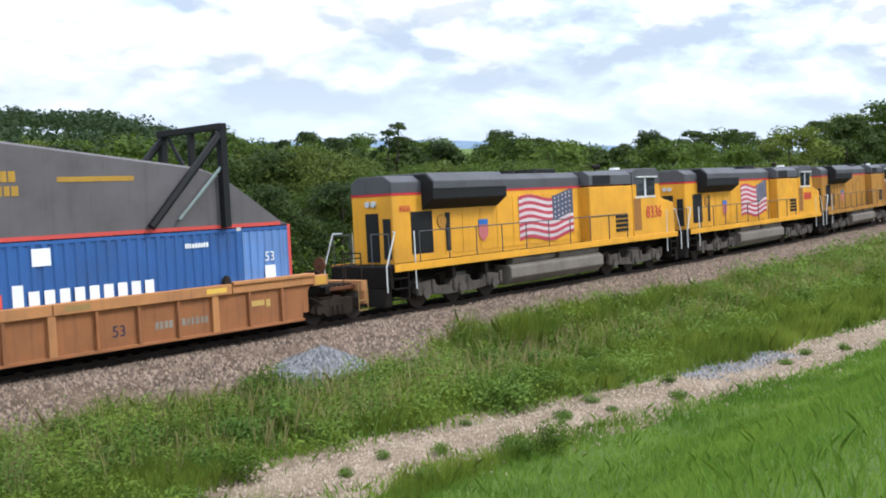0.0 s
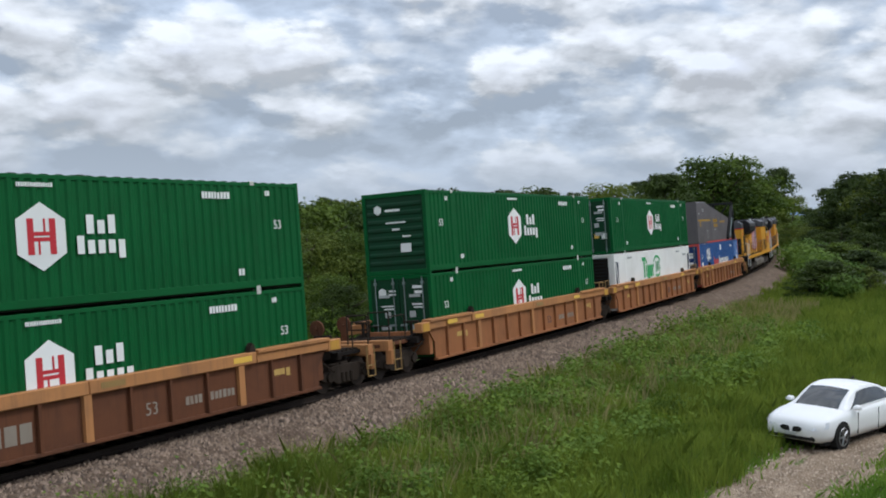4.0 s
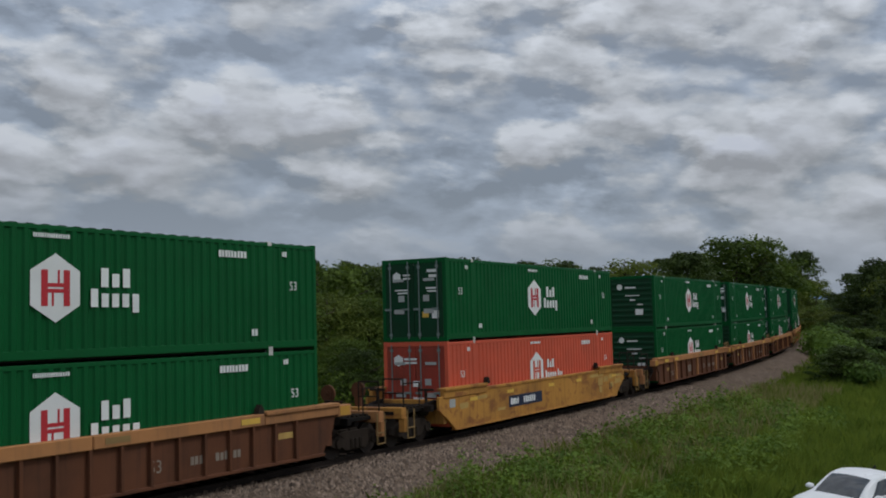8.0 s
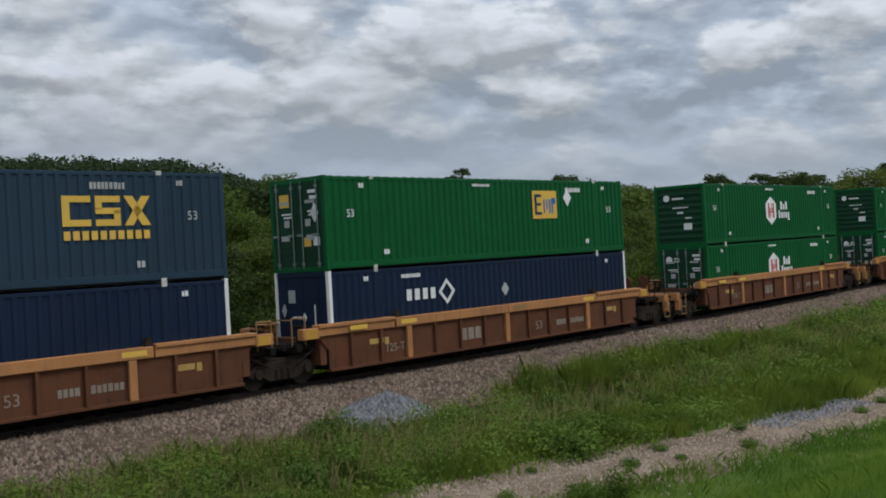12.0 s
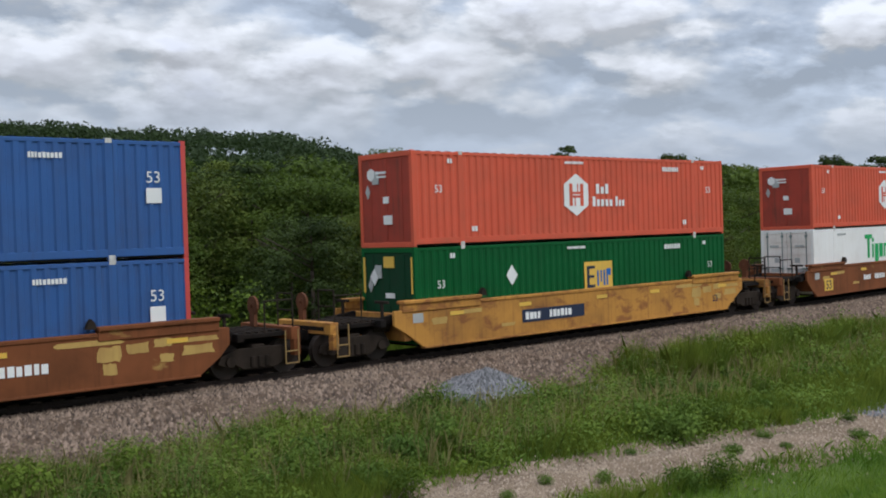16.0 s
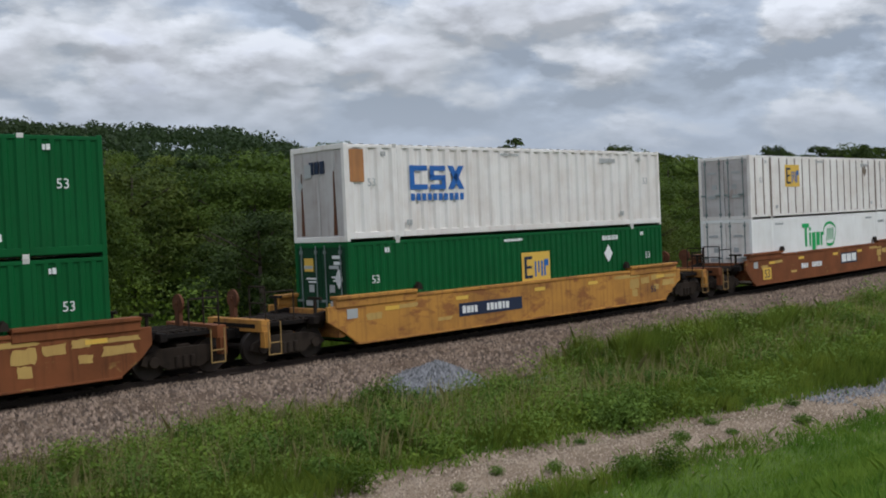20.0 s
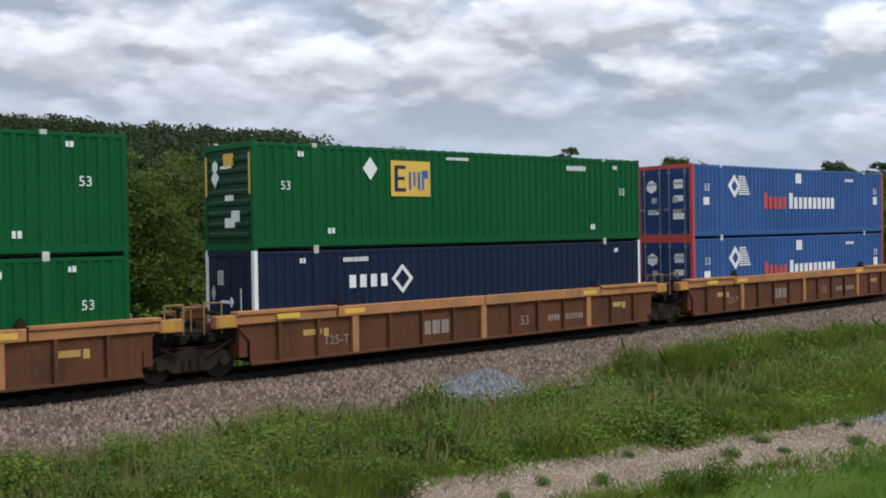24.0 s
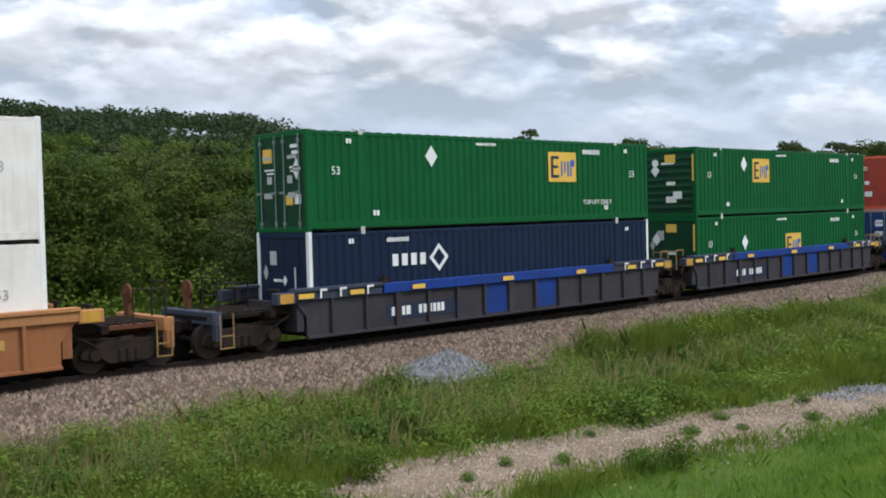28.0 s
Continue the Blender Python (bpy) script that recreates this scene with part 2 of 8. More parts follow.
WEDGE = paint("dark grey-brown wedge panel", (0.125, 0.112, 0.115), 0.55, (0.05, 0.045, 0.042), 0.35)
SILVER = paint("bare bright rail paint", (0.62, 0.62, 0.60), 0.5, amount=0.15)
CASTING = paint("worn white corner casting", (0.60, 0.58, 0.54), 0.6, amount=0.4)
RAIL_STEEL = paint("rail steel", (0.030, 0.022, 0.018), 0.55, (0.02, 0.013, 0.010), 0.4, metal=0.2)
TIE_WOOD = paint("creosoted tie wood", (0.014, 0.011, 0.009), 0.9, (0.026, 0.020, 0.016), 0.5, gloss=0.05)
CAR_WHITE = paint("white car paint", (0.78, 0.78, 0.78), 0.28, (0.6, 0.59, 0.57), 0.1, streak=False)
RUBBER = paint("black rubber", (0.015, 0.015, 0.015), 0.8, amount=0.1, streak=False)
ALLOY = paint("grey alloy", (0.35, 0.35, 0.36), 0.35, metal=0.8, amount=0.1, streak=False)
POLE_WOOD = paint("grey weathered pole wood", (0.26, 0.23, 0.20), 0.85, (0.14, 0.12, 0.10), 0.5)


def glass(name, col=(0.02, 0.025, 0.03)):
    m, nt, b = principled(name)
    b.inputs["Base Color"].default_value = (*col, 1)
    b.inputs["Roughness"].default_value = 0.06
    b.inputs["Specular IOR Level"].default_value = 0.8
    return m


DARK_GLASS = glass("dark tinted glass")
LAMP_GLASS = glass("clear headlamp glass", (0.55, 0.57, 0.6))


def foliage(name, dark, light, through=0.3):
    m, nt, b = principled(name)
    geo = nt.nodes.new("ShaderNodeNewGeometry")
    info = nt.nodes.new("ShaderNodeObjectInfo")
    tc = nt.nodes.new("ShaderNodeTexCoord")
    n = noise_tex(nt, tc.outputs["Object"], 0.5, 5.0, 0.62)
    clump = ramp(nt, [(0.34, (0, 0, 0)), (0.66, (1, 1, 1))])
    nt.links.new(n.outputs["Fac"], clump.inputs[0])
    r = ramp(nt, [(0.0, dark), (1.0, light)])
    f = mathn(nt, "ADD", mathn(nt, "MULTIPLY", geo.outputs["Random Per Island"], 0.3), mathn(nt, "MULTIPLY", clump.outputs[0], 0.62))
    f = mathn(nt, "ADD", f, mathn(nt, "MULTIPLY", mathn(nt, "SUBTRACT", info.outputs["Random"], 0.5), 0.35), True)
    nt.links.new(f, r.inputs[0])
    nt.links.new(r.outputs[0], b.inputs["Base Color"])
    b.inputs["Roughness"].default_value = 0.7
    b.inputs["Specular IOR Level"].default_value = 0.2
    tr = nt.nodes.new("ShaderNodeBsdfTranslucent")
    nt.links.new(r.outputs[0], tr.inputs["Color"])
    mx = nt.nodes.new("ShaderNodeMixShader")
    mx.inputs[0].default_value = through
    nt.links.new(b.outputs[0], mx.inputs[1])
    nt.links.new(tr.outputs[0], mx.inputs[2])
    nt.links.new(mx.outputs[0], nt.nodes["Material Output"].inputs[0])
    return m


LEAF = foliage("tree leaves", (0.018, 0.040, 0.005), (0.142, 0.205, 0.028), 0.38)
LEAF_PALE = foliage("yellow-green tree leaves", (0.030, 0.050, 0.007), (0.190, 0.235, 0.038), 0.38)
LEAF_DARK = foliage("dark tree leaves", (0.011, 0.025, 0.005), (0.080, 0.118, 0.021), 0.30)
LEAF_FAR = foliage("far woodland leaves", (0.016, 0.032, 0.010), (0.060, 0.092, 0.030))
SHRUB = foliage("undergrowth leaves", (0.038, 0.080, 0.007), (0.205, 0.285, 0.034), 0.38)
GRASS = foliage("tall grass", (0.056, 0.112, 0.010), (0.275, 0.335, 0.050), 0.44)
LAWN = foliage("meadow grass", (0.080, 0.180, 0.018), (0.275, 0.385, 0.058), 0.42)
DRY = foliage("dry grass and seed heads", (0.22, 0.20, 0.075), (0.42, 0.37, 0.16), 0.3)
WEED = foliage("broad weed leaves", (0.045, 0.098, 0.012), (0.205, 0.300, 0.050), 0.38)
BARK = paint("tree bark", (0.075, 0.058, 0.045), 0.9, (0.04, 0.03, 0.022), 0.5)


def ground_mat(name, cols, scale, bump=0.5, fine=18.0, dist=0.05):
    m, nt, b = principled(name)
    tc = nt.nodes.new("ShaderNodeTexCoord")
    a = noise_tex(nt, tc.outputs["Object"], scale, 6.0, 0.65)
    c = noise_tex(nt, tc.outputs["Object"], fine, 4.0, 0.65)
    f = mathn(nt, "ADD", mathn(nt, "MULTIPLY", a.outputs["Fac"], 0.55), mathn(nt, "MULTIPLY", c.outputs["Fac"], 0.45))
    r = ramp(nt, [(0.36, cols[0]), (0.5, cols[1]), (0.64, cols[2])])
    nt.links.new(f, r.inputs[0])
    nt.links.new(r.outputs[0], b.inputs["Base Color"])
    b.inputs["Roughness"].default_value = 0.9
    b.inputs["Specular IOR Level"].default_value = 0.2
    bumpn(nt, b, c.outputs["Fac"], bump, dist)
    return m


SOIL = ground_mat("grassy soil", ((0.045, 0.078, 0.012), (0.085, 0.135, 0.022), (0.14, 0.175, 0.036)), 0.35)
PATH_DIRT = ground_mat("pale gravel track", ((0.115, 0.080, 0.050), (0.235, 0.172, 0.118), (0.39, 0.305, 0.225)), 0.9, 0.7, 24.0)
# near-black colour stands for the shade under the train
SHADE_BED = ground_mat("ballast with the train's shade in its colour", ((0.006, 0.005, 0.0045), (0.012, 0.010, 0.009), (0.026, 0.020, 0.018)), 2.5, 0.9, 16.0, 0.07)
BALLAST = ground_mat("pinkish ballast", ((0.050, 0.033, 0.023), (0.135, 0.094, 0.066), (0.26, 0.19, 0.138)), 2.5, 0.9, 11.0, 0.07)
ASPHALT = ground_mat("pale worn asphalt", ((0.15, 0.145, 0.145), (0.20, 0.192, 0.19), (0.25, 0.242, 0.24)), 0.8, 0.2, 40.0, 0.01)
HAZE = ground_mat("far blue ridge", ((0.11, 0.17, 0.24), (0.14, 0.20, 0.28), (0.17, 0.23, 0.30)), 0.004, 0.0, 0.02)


def stone_mat(name, dark, light):
    m, nt, b = principled(name)
    geo = nt.nodes.new("ShaderNodeNewGeometry")
    r = ramp(nt, [(0.0, dark), (0.55, tuple((a + c) / 2 for a, c in zip(dark, light))), (1.0, light)])
    nt.links.new(geo.outputs["Random Per Island"], r.inputs[0])
    nt.links.new(r.outputs[0], b.inputs["Base Color"])
    b.inputs["Roughness"].default_value = 0.9
    return m


STONE = stone_mat("ballast stone", (0.050, 0.034, 0.024), (0.33, 0.24, 0.178))
BLUE_STONE = stone_mat("blue-grey crushed stone", (0.066, 0.066, 0.070), (0.27, 0.272, 0.285))
PALE_STONE = stone_mat("pale path pebble", (0.16, 0.115, 0.078), (0.44, 0.35, 0.265))
# ---- mesh helpers ----


class Shape:
    """Collects boxes, prisms and tubes into one mesh."""

    def __init__(self):
        self.v, self.f = [], []

    def add(self, verts, faces):
        n = len(self.v)
        self.v += [tuple(p) for p in verts]
        self.f += [tuple(i + n for i in f) for f in faces]
        return self

    def box(self, x0, x1, y0, y1, z0, z1):
        v = [(x, y, z) for x in (x0, x1) for y in (y0, y1) for z in (z0, z1)]
        return self.add(v, [(0, 1, 3, 2), (4, 6, 7, 5), (0, 4, 5, 1), (2, 3, 7, 6), (0, 2, 6, 4), (1, 5, 7, 3)])

    def prism(self, pts, y0, y1):
        """A polygon of (x, z) drawn out from y0 to y1."""
        n = len(pts)
        v = [(x, y0, z) for x, z in pts] + [(x, y1, z) for x, z in pts]
        f = [tuple(range(n)), tuple(range(2 * n - 1, n - 1, -1))]
        f += [(i + n, (i + 1) % n + n, (i + 1) % n, i) for i in range(n)]
        return self.add(v, f)

    def prism_x(self, pts, x0, x1):
        """A polygon of (y, z) drawn out from x0 to x1."""
        n = len(pts)
        v = [(x0, y, z) for y, z in pts] + [(x1, y, z) for y, z in pts]
        f = [tuple(range(n)), tuple(range(2 * n - 1, n - 1, -1))]
        f += [(i + n, (i + 1) % n + n, (i + 1) % n, i) for i in range(n)]
        return self.add(v, f)

    def rod(self, a, b, r, sides=6, r2=None):
        a, b = Vector(a), Vector(b)
        d = (b - a).normalized()
        u = d.orthogonal().normalized()
        w = d.cross(u)
        r2 = r if r2 is None else r2
        v, n = [], sides
        for p, q in ((a, r), (b, r2)):
            v += [p + (u * math.cos(t) + w * math.sin(t)) * q for t in (2 * math.pi * i / n for i in range(n))]
        f = [(i, (i + 1) % n, (i + 1) % n + n, i + n) for i in range(n)] + [tuple(range(n - 1, -1, -1)), tuple(range(n, 2 * n))]
        return self.add(v, f)

    def pipe(self, pts, r, sides=6):
        for a, b in zip(pts, pts[1:]):
            self.rod(a, b, r, sides)
        return self

    def mesh(self, name, mat, bevel=0.0, smooth=False):
        me = bpy.data.meshes.new(name)
        me.from_pydata(self.v, [], self.f)
        bm = bmesh.new()
        bm.from_mesh(me)
        bmesh.ops.recalc_face_normals(bm, faces=bm.faces)
        if bevel:
            edges = [e for e in bm.edges if len(e.link_faces) == 2 and e.calc_face_angle(0) > 0.6]
            bmesh.ops.bevel(bm, geom=edges, offset=bevel, segments=1, affect="EDGES")
        bm.to_mesh(me)
        bm.free()
        if smooth:
            me.polygons.foreach_set("use_smooth", [True] * len(me.polygons))
        me.materials.append(mat)
        return me


def part(name, mesh, parent, label="", at=None, kind=""):
    """One mesh object under a thing or a part."""
    ob = new(name, mesh)
    ob.parent = parent
    if at is not None:
        ob.matrix_basis = at if isinstance(at, Matrix) else Matrix.Translation(at)
    if kind:
        tagged(ob, label, kind=kind)
    elif label:
        tagged(ob, label)
    return ob


def big_mesh(name, verts, size, mat, corners):
    """A mesh of many separate polygons with a fixed count of corners, from an array of corner places."""
    verts = np.asarray(verts, dtype=np.float32).reshape(-1, 3)
    n = len(verts) // corners
    me = bpy.data.meshes.new(name)
    me.vertices.add(len(verts))
    me.vertices.foreach_set("co", verts.ravel())
    me.loops.add(len(verts))
    me.loops.foreach_set("vertex_index", np.arange(len(verts), dtype=np.int32))
    me.polygons.add(n)
    me.polygons.foreach_set("loop_start", np.arange(n, dtype=np.int32) * corners)
    me.update(calc_edges=True)
    me.materials.append(mat)
    return me


def grid_mesh(name, pts, mat, wrap=False, smooth=True):
    """A sheet from an array of rows by columns of places."""
    r, c = pts.shape[:2]
    idx = np.arange(r * c).reshape(r, c)
    if wrap:
        idx = np.concatenate([idx, idx[:, :1]], 1)
    q = np.stack([idx[:-1, :-1], idx[:-1, 1:], idx[1:, 1:], idx[1:, :-1]], -1).reshape(-1, 4)
    me = bpy.data.meshes.new(name)
    me.from_pydata(pts.reshape(-1, 3).tolist(), [], q.tolist())
    if smooth:
        me.polygons.foreach_set("use_smooth", [True] * len(me.polygons))
    me.materials.append(mat)
    me.update()
    return me


# ---- the railway line and the lie of the land ----
CURVE_AT = (-60, -20, 20, 60, 100, 140, 180, 240, 420, 520)
CURVE = (-0.0008, 0.0, 0.000815, 0.001446, 0.001754, 0.00196, 0.002165, 0.00237, 0.0024, 0.001)
NEAREST = 24.78
CANT = 0.085
_s = np.arange(-760, 801, 1.0)
_k = np.interp(_s, CURVE_AT, CURVE)
_k[_s < -100] = 0.0
_th = np.concatenate([[0], np.cumsum((_k[1:] + _k[:-1]) / 2)])
_th -= _th[760]
_x = np.concatenate([[0], np.cumsum((np.cos(_th[1:]) + np.cos(_th[:-1])) / 2)])
_y = np.concatenate([[0], np.cumsum((np.sin(_th[1:]) + np.sin(_th[:-1])) / 2)])
_x -= _x[760]
_y += NEAREST - _y[760]


def line_at(s):
    return np.interp(s, _s, _x), np.interp(s, _s, _y), np.interp(s, _s, _th)


def beside(x, y):
    """How far a place lies from the line's middle, on the road side (positive) or the wood side (negative)."""
    return (np.interp(x, _x, _y) - y) * np.cos(np.interp(x, _x, _th))


def ease(v):
    v = np.clip(v, 0.0, 1.0)
    return v * v * (3 - 2 * v)


def wavy(x, y):
    return 0.5 * np.sin(x * 0.61 + 1.3 * np.sin(y * 0.37)) * np.cos(y * 0.53 + 0.8 * np.sin(x * 0.23)) + 0.3 * np.sin(x * 1.7 + y * 1.1) * np.sin(y * 1.9 - x * 0.7)


def height(x, y):
    n = beside(x, y)
    near = np.interp(n, [0, 2.4, 3.6, 4.6, 6, 9, 14, 20], [-0.55, -0.6, -0.85, -0.86, -0.75, -0.58, -0.52, -0.45])
    far = np.interp(-n, [0, 2.4, 3.6, 6, 12, 30, 90], [-0.55, -0.6, -0.95, -1.3, -1.8, -2.3, -2.0])
    z = np.where(n > 0, near, far)
    bank = 4.7 * ease((11.0 - y) / 11.3) * (1 - 0.88 * ease((x - 26) / 34)) * ease((400 - np.abs(x)) / 150)
    z = z + np.where(n > 0, bank * ease((x + 60) / 20), 0)
    r, az = np.hypot(x, y), np.degrees(np.arctan2(x, y))
    hill = 9.0 * (1 - ease((np.abs(az - 6) - 24) / 11)) * ease((r - 150) / 130) * (1 - 0.9 * ease((r - 500) / 600))
    z = z + np.where(n < 0, hill, 0)
    rough = np.where(np.abs(n) > 4, 0.07, 0.015) * wavy(x, y)
    return z + rough


def ground_z(x, y):
    return float(height(np.array(float(x)), np.array(float(y))))


def make_ground():
    az = np.concatenate([np.arange(0, 100, 0.5), np.arange(100, 360, 6.0)])
    r = np.concatenate([[0.3], 1.0 * 1.028 ** np.arange(0, 305)])
    a, rr = np.meshgrid(np.radians(az), r)
    x, y = rr * np.sin(a), rr * np.cos(a)
    me = grid_mesh("ground", np.stack([x, y, height(x, y)], -1)[:, ::-1], SOIL, wrap=True)
    tagged(new("ground", me), "grassy rolling ground with a bank beside the railway", "ground", kind="structure")
    # low ridge on the horizon, the haze of distance put into its blue colour
    a = np.radians(np.arange(0, 360, 1.0))
    h = 15 + 6 * np.sin(a * 9) + 4 * np.sin(a * 23 + 1) + 2 * np.sin(a * 51)
    rows = [np.stack([3300 * np.sin(a), 3300 * np.cos(a), np.full_like(a, -40)], -1), np.stack([3600 * np.sin(a), 3600 * np.cos(a), h], -1),
            np.stack([4200 * np.sin(a), 4200 * np.cos(a), np.full_like(a, -40)], -1)]
    tagged(new("backdrop", grid_mesh("backdrop", np.array(rows), HAZE, wrap=True)), "low ridge coloured haze-blue along the far horizon", "backdrop", kind="structure")


make_ground()


def strip(name, pts, widths, mat, lift=0.03, cols=9, ragged=0.35, step=0.5):
    """A track that lies on the ground along a line of points."""
    pts = np.array(pts, float)
    d = np.concatenate([[0], np.cumsum(np.hypot(*np.diff(pts, axis=0).T))])
    t = np.arange(0, d[-1], step)
    cx, cy, w = np.interp(t, d, pts[:, 0]), np.interp(t, d, pts[:, 1]), np.interp(t, d, widths)
    for _ in range(12):
        cx[1:-1], cy[1:-1] = (cx[:-2] + cx[2:]) / 2, (cy[:-2] + cy[2:]) / 2
    dx, dy = np.gradient(cx), np.gradient(cy)
    ln = np.hypot(dx, dy)
    nx, ny = -dy / ln, dx / ln
    rng = np.random.default_rng(5)
    l = np.convolve(rng.normal(0, 1, len(t) + 8), np.ones(5) / 5, "same")[4:-4] * ragged
    r = np.convolve(rng.normal(0, 1, len(t) + 8), np.ones(5) / 5, "same")[4:-4] * ragged
    k = np.linspace(-1, 1, cols)[None, :]
    off = np.where(k < 0, k * (w / 2 + l)[:, None], k * (w / 2 + r)[:, None])
    x, y = cx[:, None] + nx[:, None] * off, cy[:, None] + ny[:, None] * off
    z = height(x, y) + lift - 0.05 * (np.abs(k) > 0.99) - 0.05 * np.exp(-((np.abs(k) - 0.5) / 0.18) ** 2)
    return grid_mesh(name, np.stack([x, y, z], -1), mat)


TRACK_PTS = ((-6, 15.6), (6, 14.9), (13, 14.2), (20, 13.5), (26, 12.2), (33, 11.6), (42, 11.2), (52, 10.4), (58, 9.2))
tagged(new("gravel_path", strip("gravel_path", TRACK_PTS, (3.2, 3.2, 3.3, 3.2, 2.3, 2.2, 2.3, 3.0, 3.4), PATH_DIRT, 0.05)), "pale gravel farm track through the grass", "path", kind="structure")
ROAD_PTS = ((48, -12), (60, -2), (75, 5.2), (90, 10.6), (110, 16.6), (130, 22.2), (152, 30))
tagged(new("road", strip("road", ROAD_PTS, (4.2,) * 7, ASPHALT, 0.06, ragged=0.08, step=1.0)), "narrow pale asphalt lane past a pole", "road", kind="structure")


def canted(s, y, z):
    """A place beside the line: y to the right of the way the train goes, tilted with the line."""
    x0, y0, th = line_at(s)
    l2, z2 = y * np.cos(CANT) - z * np.sin(CANT), z * np.cos(CANT) + y * np.sin(CANT)
    return x0 + np.sin(th) * l2, y0 - np.cos(th) * l2, z2


def make_line():
    s = np.arange(-160, 420, 1.0)
    prof = [(4.1, -1.05), (3.55, -0.85), (2.9, -0.62), (2.3, -0.34), (1.95, -0.20), (1.0, -0.168), (0, -0.25), (-1.0, -0.168), (-1.95, -0.20), (-2.6, -0.55), (-3.6, -0.95), (-4.3, -1.45)]
    rows = []
    for i, (y, z) in enumerate(prof):
        w = 0.10 * np.sin(s * 0.9 + i) * (1 if i in (0, 1, 2) else 0.2)
        x, yy, zz = canted(s, y + w, z + 0.03 * np.sin(s * 1.7 + 2 * i))
        rows.append(np.stack([x, yy, zz], -1))
    me = grid_mesh("ballast_bed", np.array(rows).transpose(1, 0, 2), BALLAST)
    tagged(new("ballast_bed", me), "pinkish crushed-stone ballast bed under the rails", "ballast", kind="structure")
    # the bed between the rails has the train's shade painted in; 4 mm proud
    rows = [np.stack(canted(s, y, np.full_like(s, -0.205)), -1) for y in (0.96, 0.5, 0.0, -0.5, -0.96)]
    tagged(new("oiled_bed", grid_mesh("oiled_bed", np.array(rows).transpose(1, 0, 2), SHADE_BED)), "ballast between the rails, blackened for the train's shade", "ballast", kind="structure")
    sec = [(-0.07, -0.17), (-0.07, -0.15), (-0.012, -0.13), (-0.012, -0.045), (-0.036, -0.03), (-0.036, 0), (0.036, 0), (0.036, -0.03), (0.012, -0.045), (0.012, -0.13), (0.07, -0.15), (0.07, -0.17)]
    for side in (0.7535, -0.7535):
        rows = [np.stack(canted(s, side + y, np.full_like(s, z)), -1) for y, z in sec]
        me = grid_mesh("rail", np.array(rows).transpose(1, 0, 2), RAIL_STEEL, wrap=True, smooth=False)
        tagged(new("rail", me), "steel rail with rusty web on wooden ties", "rail", group="rails of the line", kind="structure")
    # stones along the road-side shoulder
    rng = np.random.default_rng(11)
    n = 34000
    s1 = 4 + 76 * rng.random(n) ** 1.5
    y1 = 0.92 + 3.1 * rng.random(n) + 0.2 * np.sin(s1 * 0.9) * (rng.random(n) < 0.8)
    y1 = np.maximum(y1, 0.86)
    z1 = np.interp(y1, [1.0, 1.95, 2.3, 2.9, 3.55, 4.2], [-0.165, -0.20, -0.34, -0.62, -0.85, -0.98])
    stones("ballast_stones", np.stack(canted(s1, y1, z1), -1), 0.032 + 0.045 * rng.random(n), STONE, rng, "loose pinkish ballast stones on the shoulder", "stones")


def stones(name, c, size, mat, rng, label, category):
    """Many rough four-cornered stones as one mesh."""
    n = len(c)
    d = rng.normal(size=(n, 4, 3))
    d /= np.linalg.norm(d, axis=2, keepdims=True)
    base = np.array([[1, 0, -0.5], [-0.6, 0.9, -0.5], [-0.6, -0.9, -0.5], [0, 0, 0.9]])
    a = rng.random(n) * 6.28
    rot = np.stack([np.stack([np.cos(a), -np.sin(a), 0 * a], -1), np.stack([np.sin(a), np.cos(a), 0 * a], -1), np.stack([0 * a, 0 * a, 1 + 0 * a], -1)], 1)
    v = c[:, None] + (np.einsum("nij,kj->nki", rot, base) + 0.35 * d) * size[:, None, None]
    vv = v.reshape(-1, 3)
    i = np.arange(n)[:, None] * 4
    f = np.concatenate([i + np.array([[0, 1, 3]]), i + np.array([[1, 2, 3]]), i + np.array([[2, 0, 3]])], 1).reshape(-1, 3)
    me = bpy.data.meshes.new(name)
    me.vertices.add(len(vv))
    me.vertices.foreach_set("co", vv.astype(np.float32).ravel())
    me.loops.add(f.size)
    me.loops.foreach_set("vertex_index", f.astype(np.int32).ravel())
    me.polygons.add(len(f))
    me.polygons.foreach_set("loop_start", np.arange(len(f), dtype=np.int32) * 3)
    me.update(calc_edges=True)
    me.materials.append(mat)
    return tagged(new(name, me), label, category, kind="stuff")


make_line()


